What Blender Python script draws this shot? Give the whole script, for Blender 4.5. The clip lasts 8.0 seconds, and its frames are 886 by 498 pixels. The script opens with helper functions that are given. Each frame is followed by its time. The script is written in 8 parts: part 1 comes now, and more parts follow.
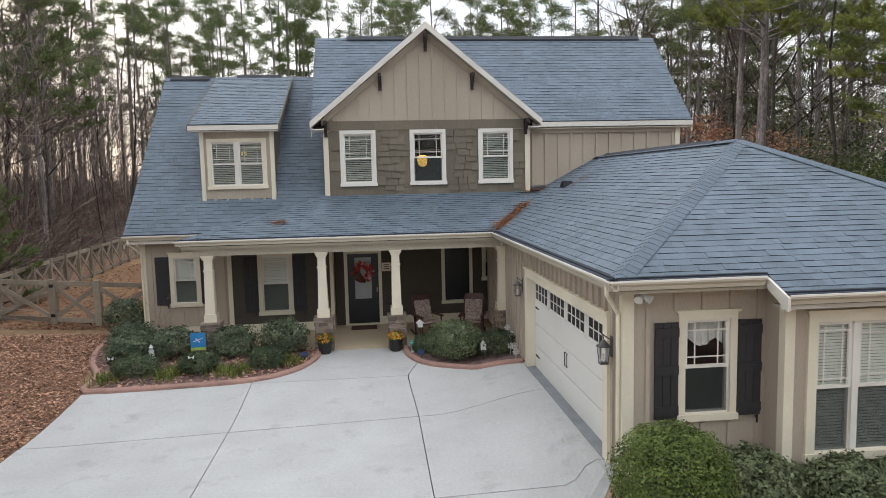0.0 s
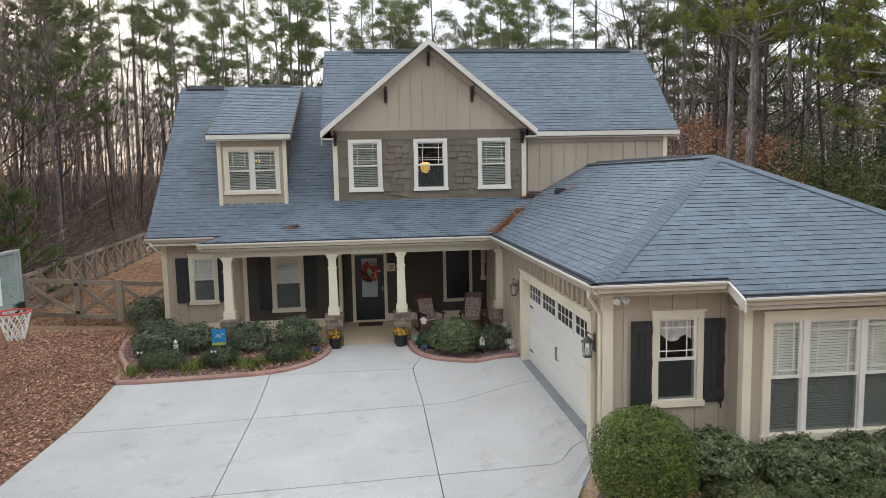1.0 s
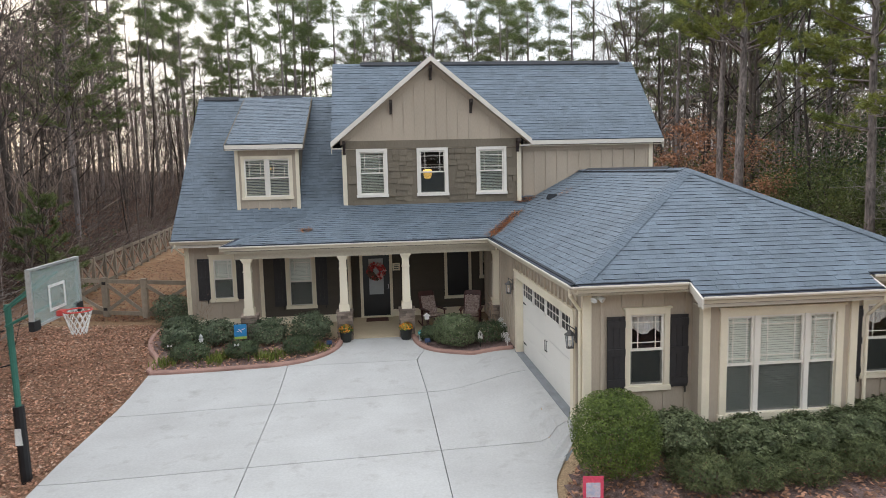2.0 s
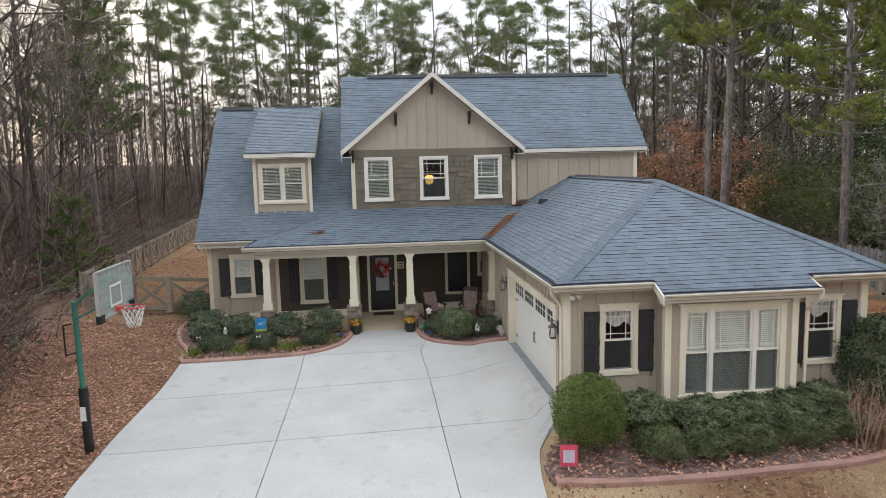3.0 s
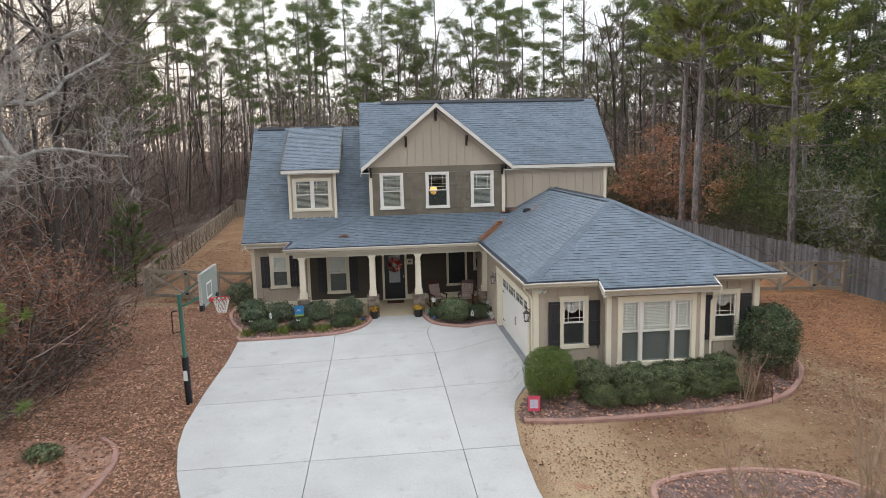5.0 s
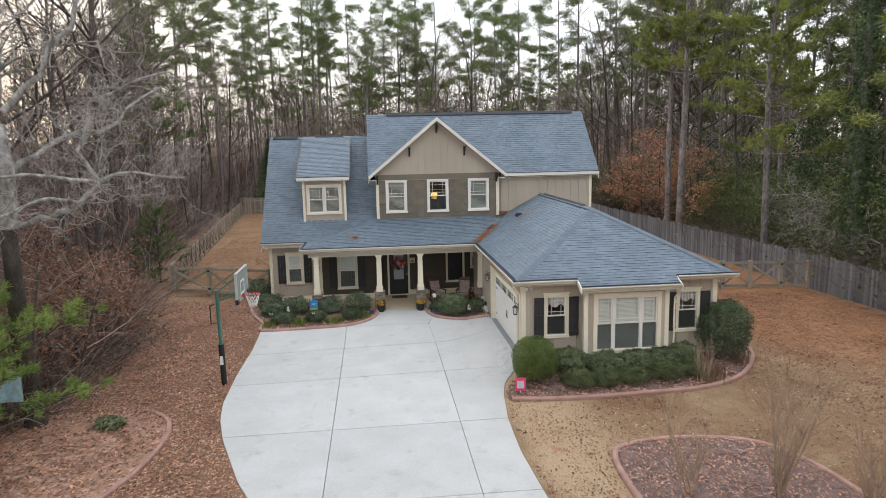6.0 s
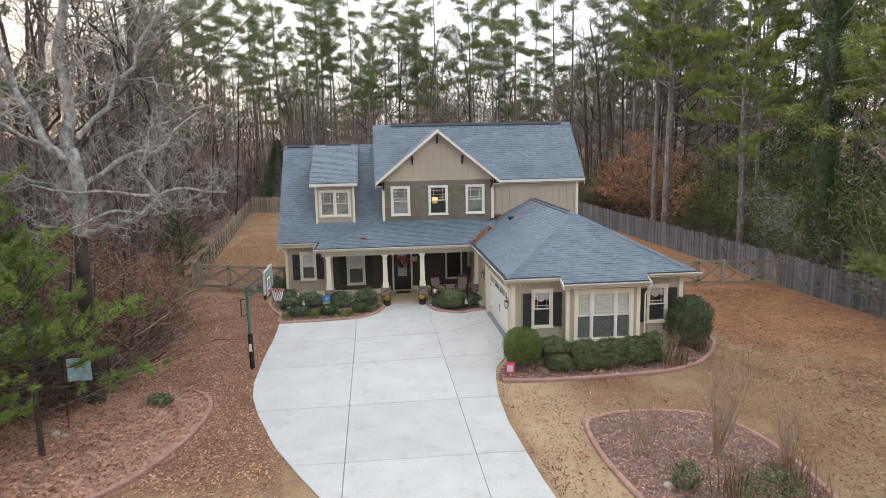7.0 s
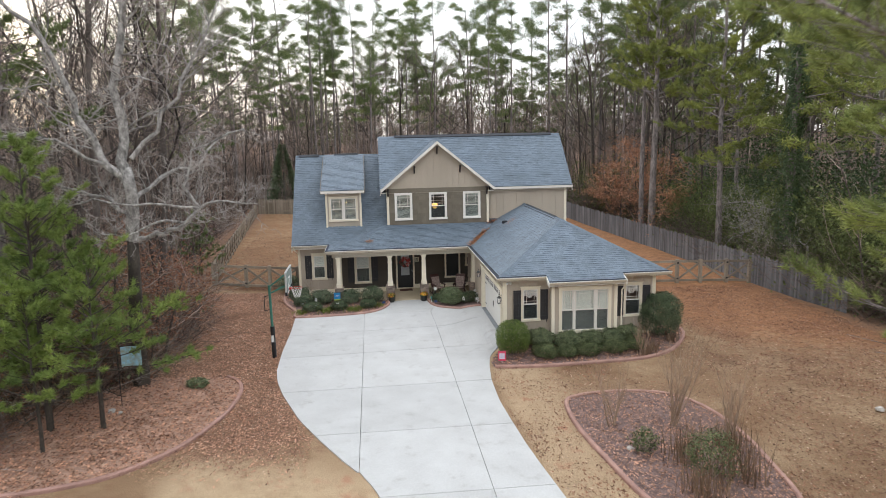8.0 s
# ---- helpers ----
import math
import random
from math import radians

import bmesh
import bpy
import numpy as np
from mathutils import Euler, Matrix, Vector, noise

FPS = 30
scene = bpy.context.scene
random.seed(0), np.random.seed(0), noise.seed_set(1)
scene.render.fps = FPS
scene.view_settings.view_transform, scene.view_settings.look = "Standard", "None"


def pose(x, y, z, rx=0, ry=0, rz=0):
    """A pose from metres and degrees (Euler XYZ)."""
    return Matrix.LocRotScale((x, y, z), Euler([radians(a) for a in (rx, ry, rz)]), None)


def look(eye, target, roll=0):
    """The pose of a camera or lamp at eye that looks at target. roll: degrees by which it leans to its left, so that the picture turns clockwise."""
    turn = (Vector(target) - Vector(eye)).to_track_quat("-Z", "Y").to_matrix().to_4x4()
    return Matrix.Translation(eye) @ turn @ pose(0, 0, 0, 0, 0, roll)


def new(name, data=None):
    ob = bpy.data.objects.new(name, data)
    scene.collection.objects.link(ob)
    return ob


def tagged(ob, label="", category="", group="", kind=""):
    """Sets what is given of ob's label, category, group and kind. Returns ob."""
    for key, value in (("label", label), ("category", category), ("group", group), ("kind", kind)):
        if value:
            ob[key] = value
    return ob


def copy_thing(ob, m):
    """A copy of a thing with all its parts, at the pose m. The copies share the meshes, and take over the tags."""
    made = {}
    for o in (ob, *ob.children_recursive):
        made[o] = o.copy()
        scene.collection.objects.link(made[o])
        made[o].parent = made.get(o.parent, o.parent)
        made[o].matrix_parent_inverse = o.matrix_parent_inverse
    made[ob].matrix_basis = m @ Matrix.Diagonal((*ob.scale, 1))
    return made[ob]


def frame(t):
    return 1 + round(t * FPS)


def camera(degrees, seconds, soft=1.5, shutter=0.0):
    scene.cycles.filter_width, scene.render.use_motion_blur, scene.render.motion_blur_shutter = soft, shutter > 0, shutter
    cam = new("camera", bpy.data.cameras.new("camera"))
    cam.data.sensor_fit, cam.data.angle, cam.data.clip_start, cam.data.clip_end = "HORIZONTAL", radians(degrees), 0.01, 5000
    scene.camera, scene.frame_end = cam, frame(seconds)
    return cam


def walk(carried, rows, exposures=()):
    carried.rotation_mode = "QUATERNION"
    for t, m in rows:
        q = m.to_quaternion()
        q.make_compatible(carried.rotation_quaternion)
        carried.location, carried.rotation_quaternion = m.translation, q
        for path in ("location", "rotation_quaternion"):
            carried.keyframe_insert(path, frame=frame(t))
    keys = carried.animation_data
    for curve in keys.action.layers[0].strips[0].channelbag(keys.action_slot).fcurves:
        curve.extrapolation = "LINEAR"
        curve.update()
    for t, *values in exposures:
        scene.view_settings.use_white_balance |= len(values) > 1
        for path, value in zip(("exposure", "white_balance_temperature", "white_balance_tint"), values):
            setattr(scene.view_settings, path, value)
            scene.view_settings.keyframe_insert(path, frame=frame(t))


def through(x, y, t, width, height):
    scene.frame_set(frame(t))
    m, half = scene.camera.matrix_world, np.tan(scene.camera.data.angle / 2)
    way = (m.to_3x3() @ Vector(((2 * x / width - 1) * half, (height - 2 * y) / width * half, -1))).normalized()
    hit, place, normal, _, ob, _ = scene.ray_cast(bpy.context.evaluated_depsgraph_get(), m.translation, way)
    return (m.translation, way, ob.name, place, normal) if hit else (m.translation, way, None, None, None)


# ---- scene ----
cam = camera(67.0, 8.0, soft=0.5, shutter=0.5)
PATH = [
    (0, (-0.156, -1.131, 4.614), (0.043, 0.849, 4.412), -1.3),
    (0.5, (-0.265, -1.74, 4.773), (-0.064, 0.239, 4.565), -1.3),
    (1, (-0.357, -2.425, 4.939), (-0.156, -0.447, 4.724), -1.2),
    (1.5, (-0.441, -3.193, 5.119), (-0.241, -1.215, 4.897), -1.3),
    (3, (-0.708, -6.031, 5.794), (-0.514, -4.056, 5.544), -1.4),
    (3.5, (-0.817, -7.16, 6.072), (-0.625, -5.186, 5.812), -1.4),
    (4, (-0.942, -8.379, 6.378), (-0.751, -6.407, 6.107), -1.4),
    (4.5, (-1.082, -9.683, 6.709), (-0.892, -7.712, 6.427), -1.4),
    (5.8, (-1.518, -13.426, 7.662), (-1.324, -11.459, 7.354), -1.3),
    (6, (-1.592, -14.039, 7.815), (-1.397, -12.073, 7.504), -1.2),
    (6.5, (-1.781, -15.607, 8.202), (-1.584, -13.642, 7.882), -1.2),
    (7, (-1.972, -17.211, 8.583), (-1.773, -15.248, 8.257), -1.1),
    (7.5, (-2.158, -18.838, 8.948), (-1.957, -16.875, 8.618), -1.2),
    (8, (-2.332, -20.469, 9.285), (-2.13, -18.507, 8.955), -1.2),
]
walk(cam, [(t, look(eye, target, roll)) for t, eye, target, roll in PATH],
     exposures=((0.0, -0.05), (3.0, 0.0), (5.0, 0.02), (8.0, 0.14)))

# ---- light ----
SUN_AZ, SUN_EL = radians(-38), radians(16)
world = bpy.data.worlds.new("sky")
scene.world = world
world.use_nodes = True
wn, wl = world.node_tree.nodes, world.node_tree.links
wn.clear()
w_out = wn.new("ShaderNodeOutputWorld")
w_bg = wn.new("ShaderNodeBackground")
w_sky = wn.new("ShaderNodeTexSky")
w_sky.sky_type = "NISHITA"
w_sky.sun_disc = False
w_sky.sun_elevation = SUN_EL
w_sky.sun_rotation = SUN_AZ
w_sky.air_density, w_sky.dust_density, w_sky.ozone_density = 1.0, 2.0, 1.0
w_sc = wn.new("ShaderNodeMixRGB")
w_sc.blend_type = "MULTIPLY"
w_sc.inputs[0].default_value = 1.0
w_sc.inputs[2].default_value = (0.10, 0.10, 0.10, 1)
w_co = wn.new("ShaderNodeTexCoord")
w_map = wn.new("ShaderNodeMapping")
w_map.inputs["Scale"].default_value = (1.6, 1.6, 5.0)
w_no = wn.new("ShaderNodeTexNoise")
w_no.inputs["Scale"].default_value = 2.2
w_no.inputs["Detail"].default_value = 6
w_no.inputs["Roughness"].default_value = 0.6
w_ra = wn.new("ShaderNodeValToRGB")
w_ra.color_ramp.elements[0].position, w_ra.color_ramp.elements[0].color = 0.35, (0.79, 0.82, 0.88, 1)
w_ra.color_ramp.elements[1].position, w_ra.color_ramp.elements[1].color = 0.65, (0.985, 0.985, 0.98, 1)
w_mx = wn.new("ShaderNodeMixRGB")
w_mx.inputs[0].default_value = 0.72
wl.new(w_co.outputs["Generated"], w_map.inputs[0])
wl.new(w_map.outputs[0], w_no.inputs["Vector"])
wl.new(w_no.outputs["Fac"], w_ra.inputs[0])
wl.new(w_sky.outputs[0], w_sc.inputs[1])
wl.new(w_sc.outputs[0], w_mx.inputs[1])
wl.new(w_ra.outputs[0], w_mx.inputs[2])
# an overcast dome: about three times brighter overhead than at the horizon
w_sep = wn.new("ShaderNodeSeparateXYZ")
w_dome = wn.new("ShaderNodeMapRange")
w_dome.inputs[1].default_value, w_dome.inputs[2].default_value = 0.12, 1.0
w_dome.inputs[3].default_value, w_dome.inputs[4].default_value = 1.75, 2.7
wl.new(w_co.outputs["Generated"], w_sep.inputs[0])
wl.new(w_sep.outputs["Z"], w_dome.inputs[0])
wl.new(w_dome.outputs[0], w_bg.inputs[1])
wl.new(w_mx.outputs[0], w_bg.inputs[0])
wl.new(w_bg.outputs[0], w_out.inputs[0])
sun = new("sun", bpy.data.lights.new("sun", "SUN"))
sun.data.energy, sun.data.angle, sun.data.color = 0.8, radians(25), (1.0, 0.9, 0.76)
sun.matrix_world = look((math.sin(SUN_AZ) * 50, math.cos(SUN_AZ) * 50, 50 * math.tan(SUN_EL)), (0, 0, 0))

# ---- materials ----
def make_mat(name, col, rough=0.7, var=0.25, scale=6.0, fine=60.0, bump=0.0, col2=None, spec=0.4, metal=0.0, rnd=0.0, streak=None, fine_var=0.12, stain=None):
    """A procedural surface: two scales of noise over a base colour, optional second colour, random tone per piece and relief."""
    m = bpy.data.materials.new(name)
    m.use_nodes = True
    nt = m.node_tree
    n, l = nt.nodes, nt.links
    b = n["Principled BSDF"]
    b.inputs["Roughness"].default_value = rough
    b.inputs["Specular IOR Level"].default_value = spec
    b.inputs["Metallic"].default_value = metal
    geo = n.new("ShaderNodeNewGeometry")
    mp = n.new("ShaderNodeMapping")
    if streak:
        mp.inputs["Scale"].default_value = streak
    l.new(geo.outputs["Position"], mp.inputs[0])
    big = n.new("ShaderNodeTexNoise")
    big.inputs["Scale"].default_value = scale
    big.inputs["Detail"].default_value = 4
    sm = n.new("ShaderNodeTexNoise")
    sm.inputs["Scale"].default_value = fine
    sm.inputs["Detail"].default_value = 3
    l.new(mp.outputs[0], big.inputs["Vector"])
    l.new(mp.outputs[0], sm.inputs["Vector"])
    c2 = col2 or tuple(c * (1 - var) for c in col)
    r = n.new("ShaderNodeMapRange")
    r.inputs[1].default_value, r.inputs[2].default_value = 0.3, 0.7
    l.new(big.outputs["Fac"], r.inputs[0])
    mix = n.new("ShaderNodeMixRGB")
    mix.inputs[1].default_value = (*col, 1)
    mix.inputs[2].default_value = (*c2, 1)
    l.new(r.outputs[0], mix.inputs[0])
    r2 = n.new("ShaderNodeMapRange")
    r2.inputs[1].default_value, r2.inputs[2].default_value = 0.25, 0.75
    r2.inputs[3].default_value, r2.inputs[4].default_value = 1 - fine_var, 1 + fine_var
    l.new(sm.outputs["Fac"], r2.inputs[0])
    mul = n.new("ShaderNodeVectorMath")
    mul.operation = "SCALE"
    tone = mix.outputs[0]
    if stain:
        s_scale, s_lo, s_hi, s_col = stain
        st = n.new("ShaderNodeTexNoise")
        st.inputs["Scale"].default_value, st.inputs["Detail"].default_value, st.inputs["Roughness"].default_value = s_scale, 7, 0.65
        l.new(geo.outputs["Position"], st.inputs["Vector"])
        rs = n.new("ShaderNodeMapRange")
        rs.inputs[1].default_value, rs.inputs[2].default_value = s_lo, s_hi
        l.new(st.outputs["Fac"], rs.inputs[0])
        ms = n.new("ShaderNodeMixRGB")
        ms.inputs[2].default_value = (*s_col, 1)
        l.new(rs.outputs[0], ms.inputs[0])
        l.new(tone, ms.inputs[1])
        tone = ms.outputs[0]
    l.new(tone, mul.inputs[0])
    last = r2.outputs[0]
    if rnd:
        oi = n.new("ShaderNodeObjectInfo")
        add = n.new("ShaderNodeMath")
        add.operation = "ADD"
        l.new(oi.outputs["Random"], add.inputs[0])
        l.new(geo.outputs["Random Per Island"], add.inputs[1])
        fr = n.new("ShaderNodeMath")
        fr.operation = "FRACT"
        l.new(add.outputs[0], fr.inputs[0])
        r3 = n.new("ShaderNodeMapRange")
        r3.inputs[3].default_value, r3.inputs[4].default_value = 1 - rnd, 1 + rnd
        l.new(fr.outputs[0], r3.inputs[0])
        m2 = n.new("ShaderNodeMath")
        m2.operation = "MULTIPLY"
        l.new(last, m2.inputs[0])
        l.new(r3.outputs[0], m2.inputs[1])
        last = m2.outputs[0]
    l.new(last, mul.inputs["Scale"])
    l.new(mul.outputs[0], b.inputs["Base Color"])
    if bump:
        bp = n.new("ShaderNodeBump")
        bp.inputs["Strength"].default_value = bump
        bp.inputs["Distance"].default_value = 0.02
        l.new(sm.outputs["Fac"], bp.inputs["Height"])
        l.new(bp.outputs[0], b.inputs["Normal"])
    return m


def leaf_mat(name, col, col2, rnd=0.35, rough=0.6, through=0.25, scale=0.5):
    """Leaves and needles: tone by clump and by leaf, some light let through."""
    m = make_mat(name, col, rough, col2=col2, scale=scale, fine=9.0, rnd=rnd, spec=0.25)
    n, l = m.node_tree.nodes, m.node_tree.links
    b = n["Principled BSDF"]
    tr = n.new("ShaderNodeBsdfTranslucent")
    ms = n.new("ShaderNodeMixShader")
    ms.inputs[0].default_value = through
    src = b.inputs["Base Color"].links[0].from_socket
    l.new(src, tr.inputs[0])
    l.new(b.outputs[0], ms.inputs[1])
    l.new(tr.outputs[0], ms.inputs[2])
    l.new(ms.outputs[0], n["Material Output"].inputs[0])
    return m


def lamp_mat(name, col, strength):
    m = bpy.data.materials.new(name)
    m.use_nodes = True
    b = m.node_tree.nodes["Principled BSDF"]
    b.inputs["Base Color"].default_value = (*col, 1)
    b.inputs["Emission Color"].default_value = (*col, 1)
    b.inputs["Emission Strength"].default_value = strength
    return m


def screen_mat(name, cover=0.5, col=(0.03, 0.032, 0.035)):
    """Fine insect mesh: part of the light passes straight through."""
    m = bpy.data.materials.new(name)
    m.use_nodes = True
    n, l = m.node_tree.nodes, m.node_tree.links
    b = n["Principled BSDF"]
    b.inputs["Base Color"].default_value = (*col, 1)
    b.inputs["Roughness"].default_value = 0.7
    tr = n.new("ShaderNodeBsdfTransparent")
    mx = n.new("ShaderNodeMixShader")
    mx.inputs[0].default_value = cover
    l.new(tr.outputs[0], mx.inputs[1])
    l.new(b.outputs[0], mx.inputs[2])
    l.new(mx.outputs[0], n["Material Output"].inputs[0])
    return m


def glass_mat(name, rough=0.03, tint=(1, 1, 1)):
    """A thin window pane: clear, with a mirror gloss that grows at grazing angles."""
    m = bpy.data.materials.new(name)
    m.use_nodes = True
    n, l = m.node_tree.nodes, m.node_tree.links
    n.remove(n["Principled BSDF"])
    tr = n.new("ShaderNodeBsdfTransparent")
    tr.inputs[0].default_value = (*tint, 1)
    gl = n.new("ShaderNodeBsdfGlossy")
    gl.inputs["Roughness"].default_value = rough
    lw = n.new("ShaderNodeLayerWeight")
    lw.inputs[0].default_value = 0.5
    pw = n.new("ShaderNodeMath")
    pw.operation = "POWER"
    pw.inputs[1].default_value = 4.0
    fr = n.new("ShaderNodeMapRange")
    fr.inputs[3].default_value, fr.inputs[4].default_value = 0.035, 0.8
    l.new(lw.outputs["Facing"], pw.inputs[0])
    l.new(pw.outputs[0], fr.inputs[0])
    mx = n.new("ShaderNodeMixShader")
    l.new(fr.outputs[0], mx.inputs[0])
    l.new(tr.outputs[0], mx.inputs[1])
    l.new(gl.outputs[0], mx.inputs[2])
    l.new(mx.outputs[0], n["Material Output"].inputs[0])
    return m


